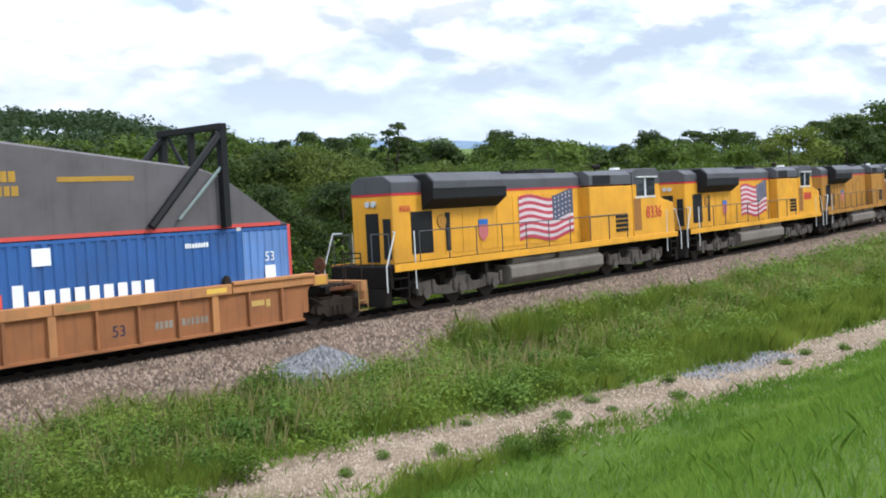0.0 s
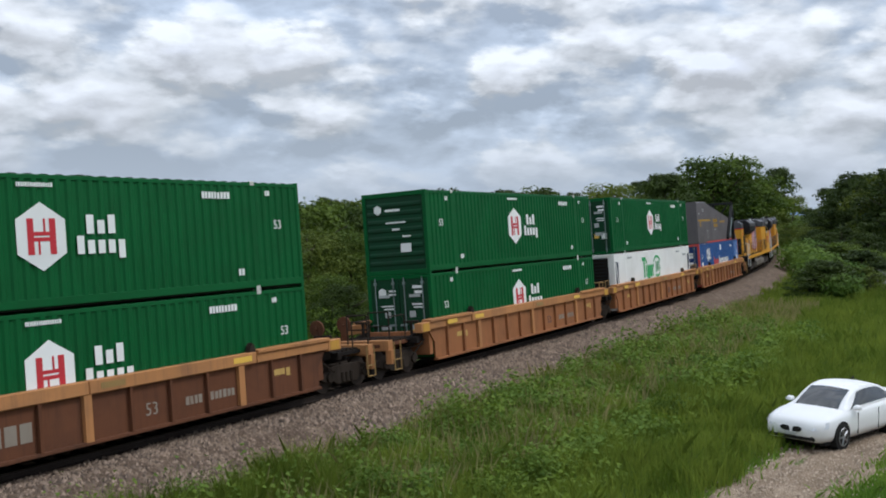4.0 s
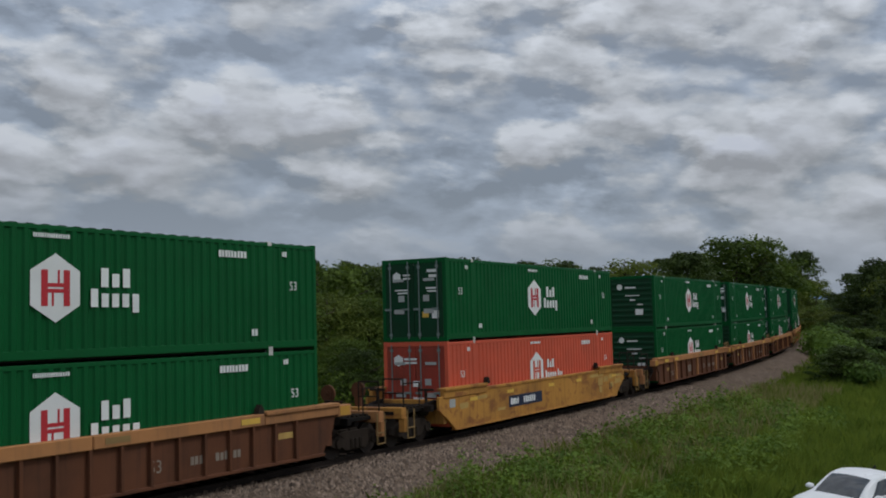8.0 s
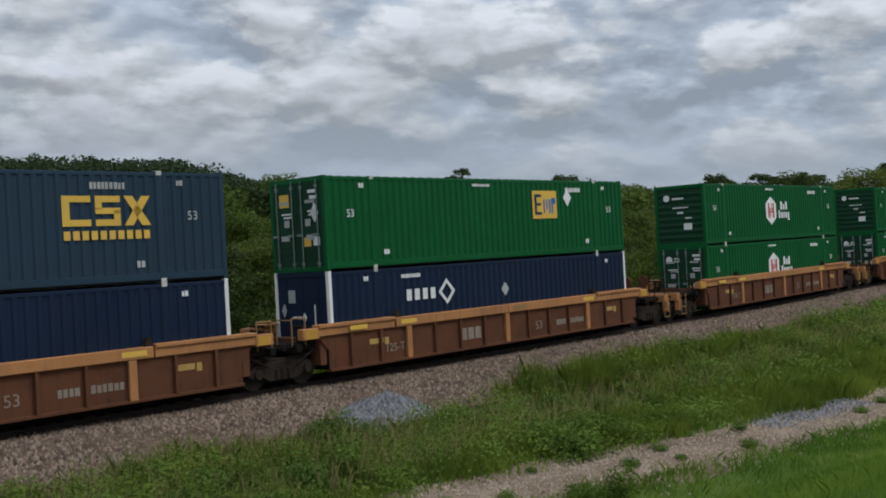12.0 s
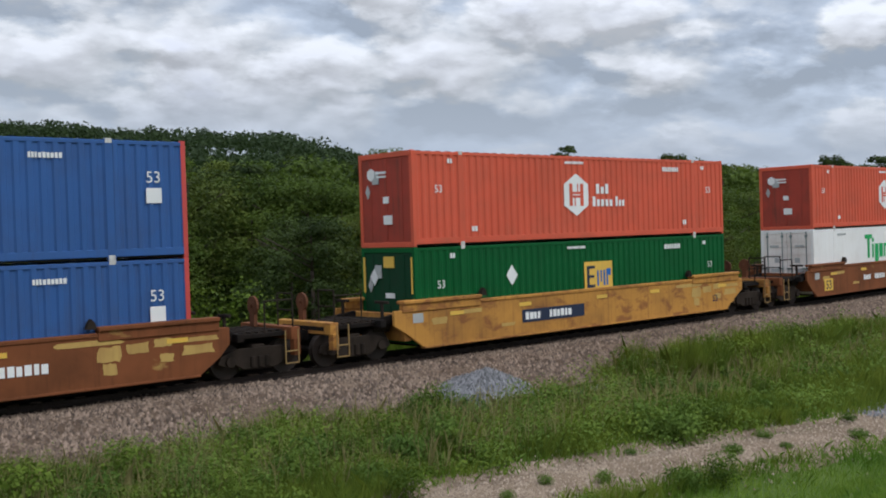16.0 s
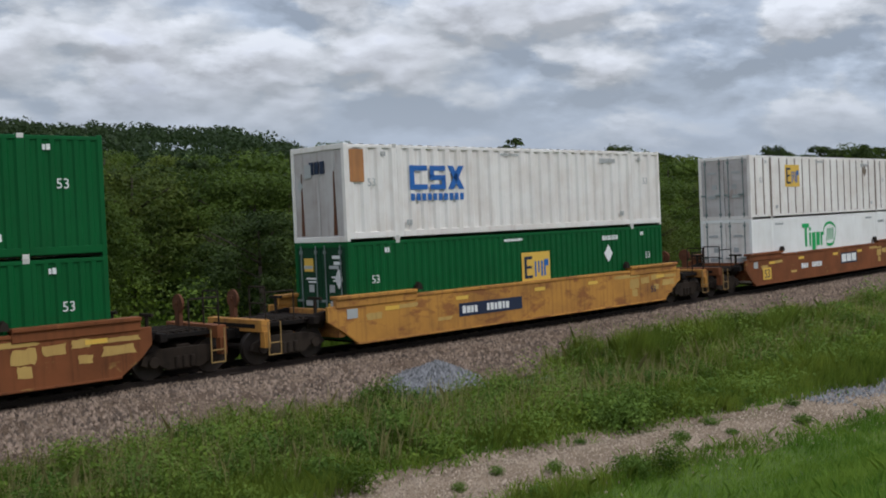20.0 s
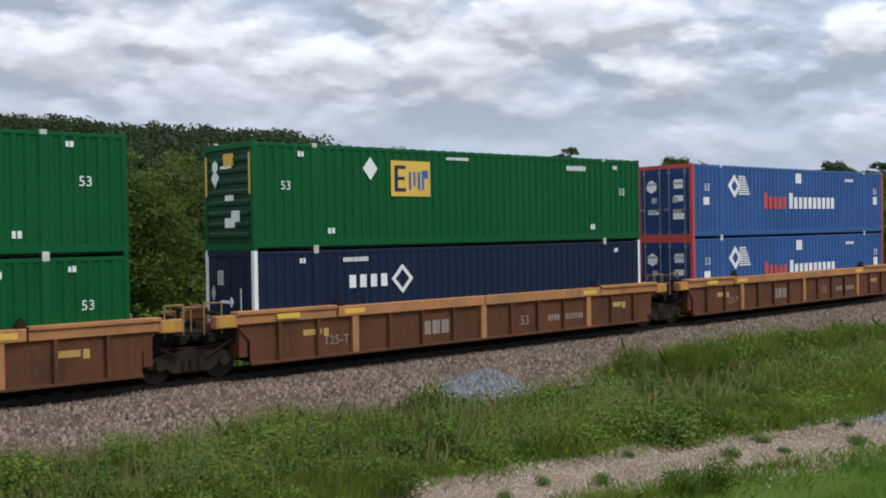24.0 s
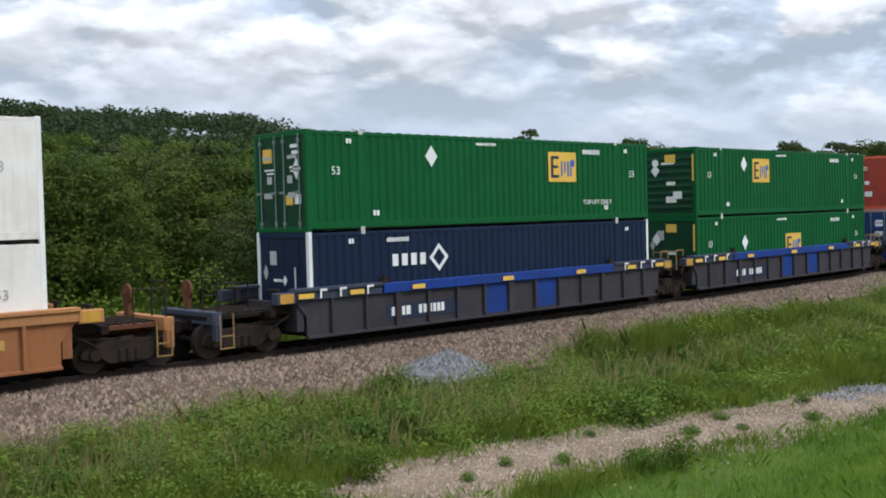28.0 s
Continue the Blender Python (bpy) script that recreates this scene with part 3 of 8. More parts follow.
def make_pile():
    """Heap of blue-grey stone spilled on the shoulder."""
    rng = np.random.default_rng(3)
    cx, cy = 19.9, 21.15
    u, v = np.meshgrid(np.linspace(-1, 1, 41), np.linspace(-1, 1, 31))
    x, y = cx + 2.4 * u + 0.3 * v, cy + 1.25 * v
    d = np.hypot(u, v)
    top = 1.0 * np.clip(1 - d, 0, 1) ** 0.95 + 0.03 * np.sin(x * 9) * np.sin(y * 8) * (d < 0.9)
    z = height(x, y) - 0.06 + top + 0.25 * np.exp(-((y - 22.6) / 0.8) ** 2)
    heap = new("gravel_heap", grid_mesh("gravel_heap", np.stack([x, y, z], -1), BLUE_STONE))
    tagged(heap, "heap of blue-grey crushed stone beside the ballast", "gravel heap")
    n = 5000
    a, r = rng.random(n) * 6.283, np.sqrt(rng.random(n)) * 1.0
    px, py = cx + 2.4 * r * np.cos(a) + 0.3 * r * np.sin(a), cy + 1.25 * r * np.sin(a)
    pz = height(px, py) - 0.06 + 1.0 * (1 - r) ** 0.95 + 0.25 * np.exp(-((py - 22.6) / 0.8) ** 2)
    st = stones("stone", np.stack([px, py, pz], -1), 0.05 + 0.06 * rng.random(n), BLUE_STONE, rng, "", "")
    st.parent = heap
    for key in ("category",):
        if key in st:
            del st[key]
    n = 2600
    px, py = 21.5 + 5.5 * rng.random(n), 19.6 + 1.2 * rng.random(n)
    stones("spilled_stones", np.stack([px, py, height(px, py) + 0.02], -1), 0.03 + 0.03 * rng.random(n), BLUE_STONE, rng, "thin spread of blue-grey stones in the grass", "stones")
    n = 700
    px = rng.uniform(26, 31.5, n)
    py = np.interp(px, [p[0] for p in TRACK_PTS], [p[1] for p in TRACK_PTS]) + 0.75 + 0.35 * rng.normal(0, 1, n)
    stones("blue_path_stones", np.stack([px, py, height(px, py) + 0.06], -1), 0.03 + 0.04 * rng.random(n), BLUE_STONE, rng, "blue-grey stones spread along the farm track edge", "stones")
    n = 17000
    t = rng.random(n) ** 1.3
    px = 8 + 46 * t
    py = np.interp(px, [p[0] for p in TRACK_PTS], [p[1] for p in TRACK_PTS]) + rng.normal(0, 0.85, n)
    stones("path_pebbles", np.stack([px, py, height(px, py) + 0.05], -1), 0.014 + 0.030 * rng.random(n), PALE_STONE, rng, "pale pebbles strewn over the farm track", "stones")


make_pile()
# ---- containers ----
LONG, HIGH, HALF = 16.154, 2.896, 1.295
END = LONG / 2
POST = 6.096
TRAIN = []
SPEED = 21.335
_words = {}


def words(text, size, mat):
    """Lettering in the built-in font, upright and facing the road side."""
    key = (text, size, mat.name)
    if key not in _words:
        cu = bpy.data.curves.new("lettering", "FONT")
        cu.body, cu.size, cu.extrude, cu.align_x, cu.resolution_u = text, size, 0.003, "CENTER", 3
        ob = bpy.data.objects.new("lettering", cu)
        scene.collection.objects.link(ob)
        bpy.context.view_layer.update()
        me = bpy.data.meshes.new_from_object(ob.evaluated_get(bpy.context.evaluated_depsgraph_get()))
        bpy.data.objects.remove(ob)
        me.transform(Matrix.Rotation(radians(90), 4, "X"))
        me.materials.clear()
        me.materials.append(mat)
        _words[key] = me
    return _words[key]


def flat(rects=(), polys=(), y=-1.300, thick=0.006):
    s = Shape()
    for x0, x1, z0, z1 in rects:
        s.box(x0, x1, y - thick, y, z0, z1)
    for p in polys:
        s.prism(p, y - thick, y)
    return s


def bars(x, z, h, n, seed=0, wide=0.62, gap=0.28):
    """A row of plain blocks, as long as a line of writing."""
    rng = random.Random(seed)
    out = []
    for _ in range(n):
        w = h * wide * rng.uniform(0.75, 1.15)
        out.append((x, x + w, z, z + h * rng.choice((1.0, 1.0, 0.92))))
        x += w + h * gap * rng.uniform(0.7, 1.2)
    return out


def name_bars(x, z, heights, width, fill=0.66):
    """A word as plain upright blocks, one for each height in the list."""
    step = width / len(heights)
    return [(x + i * step, x + (i + fill) * step, z, z + h) for i, h in enumerate(heights)]


def hexagon(x, z, w, h):
    return [(x, z - h / 2), (x + w / 2, z - h / 4), (x + w / 2, z + h / 4), (x, z + h / 2), (x - w / 2, z + h / 4), (x - w / 2, z - h / 4)]


def diamond(x, z, w, h):
    return [(x, z - h / 2), (x + w / 2, z), (x, z + h / 2), (x - w / 2, z)]


def ring(x, z, w, h, t):
    """A diamond outline of four bars."""
    p, q = diamond(x, z, w, h), diamond(x, z, w - 2 * t, h - 2 * t)
    return [[p[i], p[(i + 1) % 4], q[(i + 1) % 4], q[i]] for i in range(4)]


def wave_side(x0, x1, z0, z1, y, sign, pitch=0.30, deep=0.036):
    """A corrugated sheet."""
    s = Shape()
    n = max(1, round((x1 - x0) / pitch))
    p = (x1 - x0) / n
    pts = []
    for i in range(n):
        a = x0 + i * p
        pts += [(a, 0), (a + 0.34 * p, 0), (a + 0.5 * p, deep), (a + 0.84 * p, deep)]
    pts.append((x1, 0))
    v = [(x, y + sign * d, z) for x, d in pts for z in (z0, z1)]
    s.add(v, [(2 * i, 2 * i + 2, 2 * i + 3, 2 * i + 1) for i in range(len(pts) - 1)])
    return s


_mesh_cache = {}


def cached(key, make):
    if key not in _mesh_cache:
        _mesh_cache[key] = make()
    return _mesh_cache[key]


def box_shell(root, body, post, end_post, style, rear, door):
    """The steel box itself: sheets, rails, posts, castings, roof, floor and doors."""
    k = (body.name, post.name, end_post.name, style, door.name)
    pitch, deep = {"corrugated": (0.30, 0.036), "wide": (0.52, 0.055), "smooth": (1.35, 0.004), "ribbed": (1.2, 0.0)}[style]
    for sgn, nm in ((-1, "near"), (1, "far")):
        y = sgn * (HALF - 0.004)

        def sheet():
            s = Shape()
            for a, b in ((-END + 0.12, -POST - 0.11), (-POST + 0.11, POST - 0.11), (POST + 0.11, END - 0.12)):
                w = wave_side(a, b, 0.25, 2.77, y, -sgn, pitch, deep)
                s.add(w.v, w.f)
            return s.mesh("side_panel", body)

        part("side_panel", cached((*k, "side", nm), sheet), root)
        part("top_rail", cached((*k, "top", nm), lambda: Shape().box(-END + 0.05, END - 0.05, min(y, y - sgn * 0.10), max(y, y - sgn * 0.10), 2.76, HIGH - 0.035).mesh("top_rail", body, 0.012)), root)
        part("bottom_rail", cached((*k, "bot", nm), lambda: Shape().box(-END + 0.05, END - 0.05, min(y, y - sgn * 0.08), max(y, y - sgn * 0.08), 0.07, 0.26).mesh("bottom_rail", body, 0.012)), root)
        for x in (-POST, POST):
            part("lift_post", cached((*k, "post", nm), lambda: Shape().box(-0.11, 0.11, min(sgn * HALF, sgn * (HALF - 0.09)), max(sgn * HALF, sgn * (HALF - 0.09)), 0.0, HIGH - 0.005).mesh("lift_post", post, 0.014)), root, at=(x, 0, 0))
            for z in (0.0, HIGH - 0.115):
                part("corner_casting", cached(("cast", nm), lambda: Shape().box(-0.085, 0.085, min(sgn * (HALF + 0.006), sgn * (HALF - 0.15)), max(sgn * (HALF + 0.006), sgn * (HALF - 0.15)), 0, 0.118).mesh("corner_casting", CASTING, 0.01)), root, at=(x, 0, z))
        for x in (-END + 0.065, END - 0.065):
            part("corner_post", cached((*k, "corner", nm), lambda: Shape().box(-0.065, 0.065, min(sgn * HALF, sgn * (HALF - 0.14)), max(sgn * HALF, sgn * (HALF - 0.14)), 0, HIGH).mesh("corner_post", end_post, 0.012)), root, at=(x, 0, 0))
        if style == "ribbed":
            for i in range(20):
                x = -7.6 + i * 0.8
                if abs(abs(x) - POST) > 0.3:
                    part("rib", cached(("rib", nm), lambda: Shape().box(-0.055, 0.055, min(sgn * (HALF + 0.002), sgn * (HALF - 0.03)), max(sgn * (HALF + 0.002), sgn * (HALF - 0.03)), 0.18, 2.76).mesh("rib", RIB_BROWN)), root, at=(x, 0, 0))

    def roof():
        s = wave_side(-END + 0.06, END - 0.06, -HALF + 0.06, HALF - 0.06, 0, 1, 0.4, 0.02)
        s.v = [(x, z, HIGH - 0.03 + y) for x, y, z in s.v]
        return s.mesh("roof", body)

    part("roof", cached((*k, "roof"), roof), root)
    part("floor", cached("boxfloor", lambda: Shape().box(-END + 0.05, END - 0.05, -HALF + 0.07, HALF - 0.07, 0.03, 0.14).mesh("floor", DARK_STEEL)), root)
    part("end_wall", cached((*k, "front"), lambda: Shape().box(END - 0.07, END - 0.03, -HALF + 0.12, HALF - 0.12, 0.1, HIGH - 0.08).mesh("end_wall", body)), root)
    for x in (-END, END - 0.10):
        for z in (0.0, HIGH - 0.165):
            part("end_sill", cached((*k, "sill"), lambda: Shape().box(0, 0.10, -HALF + 0.13, HALF - 0.13, 0, 0.16).mesh("end_sill", end_post if end_post is not PURE else body, 0.01)), root, at=(x, 0, z))
    if rear == "doors":
        for sgn in (-1, 1):
            def leaf():
                a, b = sorted((sgn * 0.015, sgn * (HALF - 0.15)))
                run = [(-END + 0.02, 0.16), (-END + 0.06, 0.16), (-END + 0.06, HIGH - 0.14), (-END + 0.02, HIGH - 0.14)]
                for z in (2.35, 1.75, 1.15, 0.55):
                    run += [(-END + 0.02, z + 0.22), (-END + 0.004, z + 0.22), (-END + 0.004, z), (-END + 0.02, z)]
                return Shape().prism(run, a, b).mesh("door", door)
            d = part("door", cached((*k, "door", sgn), leaf), root)
            for yy in (0.22, 0.95):
                part("lock_rod", cached("lockrod", lambda: Shape().rod((0, 0, 0.1), (0, 0, HIGH - 0.1), 0.022).box(-0.03, 0.03, -0.05, 0.05, 0.2, 0.3).box(-0.03, 0.03, -0.05, 0.05, 2.55, 2.65).box(-0.03, 0.02, -0.03, 0.22, 1.1, 1.17).mesh("lock_rod", SILVER_DULL)), d, at=(-END - 0.015, sgn * yy, 0))
            for i, (ya, yb, za, zb) in enumerate(((0.4, 0.8, 0.98, 1.14), (0.38, 0.62, 1.4, 1.62), (0.4, 0.84, 2.1, 2.2))):
                part("notice", cached(("notice", sgn, i), lambda: Shape().box(-END - 0.012, -END + 0.002, min(sgn * ya, sgn * yb), max(sgn * ya, sgn * yb), za, zb).mesh("notice", NOTICE)), d, "pale stuck-on notice")
    elif rear == "nose":
        def nose():
            s = Shape().box(-END + 0.04, -END + 0.07, -HALF + 0.12, HALF - 0.12, 0.1, HIGH - 0.08)
            return s.mesh("end_wall", door)
        wall = part("end_wall", cached((*k, "nose"), nose), root)
        for i in range(8):
            part("end_rib", cached((*k, "noserib"), lambda: Shape().prism([(-END + 0.045, 0), (-END + 0.004, 0.05), (-END + 0.004, 0.13), (-END + 0.045, 0.19)], -HALF + 0.2, HALF - 0.2).mesh("end_rib", door)), wall, at=(0, 0, 0.32 + i * 0.29))
        for i, make in enumerate((lambda: Shape().box(-END - 0.006, -END + 0.003, -0.62, -0.2, 0.78, 1.08), lambda: Shape().prism_x(hexpts(0.65, 2.3, 0.17), -END - 0.006, -END + 0.003), lambda: Shape().box(-END - 0.006, -END + 0.003, -0.25, 0.35, 2.22, 2.30))):
            part("notice", cached(("nosenote", i), lambda: make().mesh("notice", PURE)), wall, "white panel on the end wall")
    else:
        def plain():
            s = Shape().box(-END + 0.03, -END + 0.07, -HALF + 0.12, HALF - 0.12, 0.1, HIGH - 0.08)
            return s.mesh("end_wall", door, 0.006)
        wall = part("end_wall", cached((*k, "plain"), plain), root)
        for yy in (-0.75, 0.0, 0.75):
            part("end_rib", cached((*k, "plainrib"), lambda: Shape().box(-END + 0.012, -END + 0.032, -0.05, 0.05, 0.2, HIGH - 0.2).mesh("end_rib", door, 0.006)), wall, at=(0, yy, 0))
        for i, make in enumerate((lambda: Shape().box(-END - 0.004, -END + 0.012, 0.30, 0.62, 1.95, 2.35), lambda: Shape().prism_x([(0.86, 1.5), (0.98, 1.72), (0.86, 1.94), (0.74, 1.72)], -END - 0.004, -END + 0.012))):
            part("notice", cached(("plainnote", i), lambda: make().mesh("notice", NOTICE)), root, "pale panel on the end wall")


def hexpts(y, z, r):
    return [(y + r * math.cos(a), z + r * math.sin(a)) for a in (math.pi / 6 + i * math.pi / 3 for i in range(6))]


RIB_BROWN = paint("grey-brown rib", (0.21, 0.165, 0.13), 0.7, (0.07, 0.042, 0.028), 0.5)
SILVER_DULL = paint("dull galvanised rod", (0.20, 0.25, 0.24), 0.55, amount=0.4)
NOTICE = paint("pale grey notice", (0.42, 0.43, 0.42), 0.6, amount=0.3, streak=False)


def split_blocks(s, mat):
    """The boxes of a shape, eight corners each, as meshes of their own."""
    if len(s.v) != 8 * (len(s.f) // 6):
        return [s.mesh("name_block", mat)]
    out = []
    for i in range(0, len(s.v), 8):
        o = Shape()
        o.v, o.f = s.v[i:i + 8], [tuple(k - i for k in f) for f in s.f if i <= f[0] < i + 8]
        out.append(o.mesh("name_block", mat))
    return out


def decal(root, name, key, shape, mat, label=""):
    if name == "name_blocks":
        # each block of the name is a piece of its own
        whole = cached(("blocks", key, mat.name), lambda: split_blocks(shape(), mat))
        return [part("name_block", me, root, label) for me in whole]
    if name in ("small_marking", "speed_badge", "white_panel", "panel_mark", "badge_mark", "curved_mark"):
        return tagged(part(name, cached(("decal", key, mat.name), lambda: shape().mesh(name, mat)), root, label), kind="stuff")
    return part(name, cached(("decal", key, mat.name), lambda: shape().mesh(name, mat)), root, label)


def small_marks(root, mat=None, seed=1):
    """Rows of small unreadable marks, and the length figure at both ends."""
    mat = mat or PURE
    decal(root, "small_marking", ("sm", seed), lambda: flat(bars(-1.3, 2.60, 0.09, 16, seed, 0.5, 0.2) + bars(4.15, 2.42, 0.17, 9, seed + 1, 0.5, 0.2) + bars(6.6, 2.52, 0.14, 2, 3, 0.6, 0.2)
                                                           + bars(5.35, 0.42, 0.17, 2, 4, 0.6, 0.2) + bars(-5.7, 0.42, 0.17, 2, 5, 0.6, 0.2) + bars(-6.65, 2.52, 0.14, 2, 6, 0.6, 0.2), y=-1.298), mat)
    for x, z in ((7.05, 1.62), (-7.05, 1.62)):
        part("length_figure", words("53", 0.34, mat), root, at=(x, -1.304, z))


def hub_marks(root, x=-0.75, inc=False):
    decal(root, "hexagon_badge", ("hex", x), lambda: flat(polys=[hexagon(x, 1.55, 1.25, 1.45)]), PURE, "white hexagon badge")
    ink = ORANGE if inc else RED
    z = 1.55
    decal(root, "badge_mark", ("hub", x, inc), lambda: flat([(x - 0.36, x - 0.20, z - 0.38, z + 0.38), (x + 0.20, x + 0.36, z - 0.38, z + 0.38), (x - 0.20, x + 0.20, z + 0.02, z + 0.10), (x - 0.20, x + 0.20, z - 0.10, z - 0.02), (x - 0.10, x - 0.05, z - 0.38, z - 0.10), (x + 0.05, x + 0.10, z + 0.10, z + 0.38)], y=-1.308), ink)
    if inc:
        rows = name_bars(x + 1.05, z + 0.04, (0.34, 0.24, 0.34), 0.75) + name_bars(x + 0.85, z - 0.40, (0.34, 0.24, 0.24, 0.24, 0.24), 1.15) + name_bars(x + 2.1, z - 0.40, (0.34, 0.22, 0.22), 0.55)
    else:
        rows = name_bars(x + 1.2, z + 0.04, (0.42, 0.30, 0.42), 0.92) + name_bars(x + 0.92, z - 0.40, (0.40, 0.30, 0.30, 0.30), 1.17) + [(x + 2.09, x + 2.28, z - 0.52, z - 0.10)]
    decal(root, "name_blocks", ("hubn", x, inc), lambda: flat(rows, y=-1.300), PURE, "white blocks of a name")


def emp_marks(root, x=2.6, xd=-2.0, z=1.45, ink=None):
    decal(root, "gold_panel", ("empg", x, z), lambda: flat([(x - 0.75, x + 0.75, z - 0.52, z + 0.52)]), GOLD, "gold square panel")
    decal(root, "panel_mark", ("empk", x, z), lambda: flat([(x - 0.62, x - 0.50, z - 0.38, z + 0.38), (x - 0.5, x - 0.2, z + 0.28, z + 0.38), (x - 0.5, x - 0.24, z - 0.04, z + 0.05), (x - 0.5, x - 0.2, z - 0.38, z - 0.28)], y=-1.308), INK)
    decal(root, "panel_mark", ("empb", x, z), lambda: flat([(x - 0.08, x + 0.0, z - 0.33, z + 0.2), (x + 0.10, x + 0.17, z - 0.2, z + 0.2), (x + 0.26, x + 0.35, z - 0.33, z + 0.2), (x + 0.42, x + 0.5, z - 0.33, z + 0.25), (x + 0.5, x + 0.66, z + 0.02, z + 0.25)], y=-1.308), LOGO_BLUE)
    decal(root, "diamond_mark", ("empd", xd, z), lambda: flat(polys=[diamond(xd, z + 0.26, 0.52, 0.66)]), ink or PURE, "pale diamond")


def umax_marks(root, x=-5.0, z=1.75, xd=0.2):
    if xd < 5:
        decal(root, "diamond_mark", ("umd", xd), lambda: flat(polys=[diamond(xd, 1.85, 0.42, 0.5)], y=-1.298), NOTICE, "grey diamond")
    decal(root, "name_blocks", ("umax", x, z), lambda: flat(name_bars(x, z + 0.03, (0.36, 0.36, 0.36, 0.36), 1.5, 0.6), ring(x + 1.92, z + 0.22, 0.82, 0.86, 0.15), y=-1.298), PURE, "white blocks and a diamond outline")
    decal(root, "small_marking", ("umaxs", x), lambda: flat(bars(x - 0.2, 2.52, 0.13, 10, 33, 0.5, 0.2) + bars(6.6, 2.5, 0.14, 2, 3, 0.6, 0.2) + bars(-6.65, 2.52, 0.14, 2, 6, 0.6, 0.2), y=-1.298), PURE)


def pacer_marks(root, allwhite=False, z=1.15):
    first = PURE if allwhite else WARM_RED
    dx = 0.0
    decal(root, "name_blocks", ("pacer", allwhite, z), lambda: flat(name_bars(-2.9, z, (0.66, 0.50, 0.50, 0.50, 0.50), 1.9, 0.7)), first, "orange-red blocks of a name" if not allwhite else "white blocks of a name")
    decal(root, "name_blocks", ("stack", z), lambda: flat(name_bars(-0.85, z, (0.68,) + (0.50,) * 9, 4.1, 0.68)), PURE, "white blocks of a name")
    decal(root, "speed_badge", ("pacb", z), lambda: flat([(-4.85, -4.0 - 0.05 * i, 1.72 + i * 0.1, 1.78 + i * 0.1) for i in range(8)], ring(-5.15, 2.06, 0.95, 0.95, 0.24)), PURE, "white diamond badge with speed lines")
    decal(root, "white_panel", ("pacw", z), lambda: flat([(-0.3, 0.2, 2.25, 2.68), (7.0, 7.4, 1.35, 1.72), (-7.35, -6.95, 1.3, 1.6)] + bars(4.2, 2.4, 0.13, 9, 45, 0.5, 0.2)), PURE)
    for x in (7.2, -7.1):
        part("length_figure", words("53", 0.40, PURE), root, at=(x, -1.304, 1.85))


def tiger_marks(root, x=-2.9):
    decal(root, "name_blocks", ("tiger", x), lambda: flat([(x - 0.15, x + 0.62, 2.32, 2.52), (x + 0.14, x + 0.36, 1.40, 2.32), (x + 0.62, x + 0.80, 1.40, 2.06), (x + 0.62, x + 0.80, 2.16, 2.34), (x + 0.92, x + 1.30, 1.16, 2.06), (x + 1.40, x + 1.78, 1.40, 2.06), (x + 1.9, x + 2.06, 1.40, 2.06), (x + 2.06, x + 2.26, 1.90, 2.06)]), LOGO_GREEN, "green blocks of a name")

    def head():
        s = Shape()
        c = (x + 2.95, 1.92)
        pts = [(c[0] + 0.68 * math.cos(a) * (1 + 0.12 * math.sin(3 * a)), c[1] + 0.62 * math.sin(a) * (1 + 0.1 * math.cos(2 * a))) for a in (i * math.pi / 10 for i in range(-7, 11))]
        for (ax, az), (bx, bz) in zip(pts, pts[1:]):
            s.prism([(ax, az - 0.06), (bx, bz - 0.06), (bx, bz + 0.07), (ax, az + 0.07)], -1.306, -1.300)
        for i in range(4):
            s.prism([(c[0] - 0.42 + i * 0.24, c[1] - 0.34 + 0.03 * i), (c[0] - 0.34 + i * 0.24, c[1] - 0.34 + 0.03 * i), (c[0] - 0.16 + i * 0.2, c[1] + 0.26), (c[0] - 0.24 + i * 0.2, c[1] + 0.30)], -1.306, -1.300)
        return s
    decal(root, "curved_mark", ("tigh", x), head, LOGO_GREEN, "curved green outline mark")
    decal(root, "name_blocks", ("tigb", x), lambda: flat(name_bars(x + 0.0, 0.72, (0.42, 0.32, 0.32, 0.32, 0.46, 0.32), 2.5)), LOGO_BLUE, "dark blue blocks of a name")
    decal(root, "small_marking", ("tigs", x), lambda: flat(bars(-5.8, 2.55, 0.10, 12, 52, 0.5, 0.2) + bars(4.6, 2.55, 0.10, 12, 53, 0.5, 0.2) + bars(6.25, 2.30, 0.14, 9, 55, 0.5, 0.2), y=-1.298), NOTICE)
    # flat dark sheet stands for the shaded opening; the wall is not cut
    part("open_bay", cached("bayf", lambda: Shape().box(END - 0.62, END - 0.14, -1.301, -1.293, 0.42, 2.40).mesh("open_bay", INK)), root, "dark sheet painted as the shaded opening behind the end frame")
    part("brace", cached("bayfb", lambda: Shape().rod((END - 0.58, -1.30, 0.5), (END - 0.18, -1.30, 1.9), 0.035).box(END - 0.70, END - 0.62, -1.312, -1.30, 0.3, 2.55).mesh("brace", WHITE)), root)


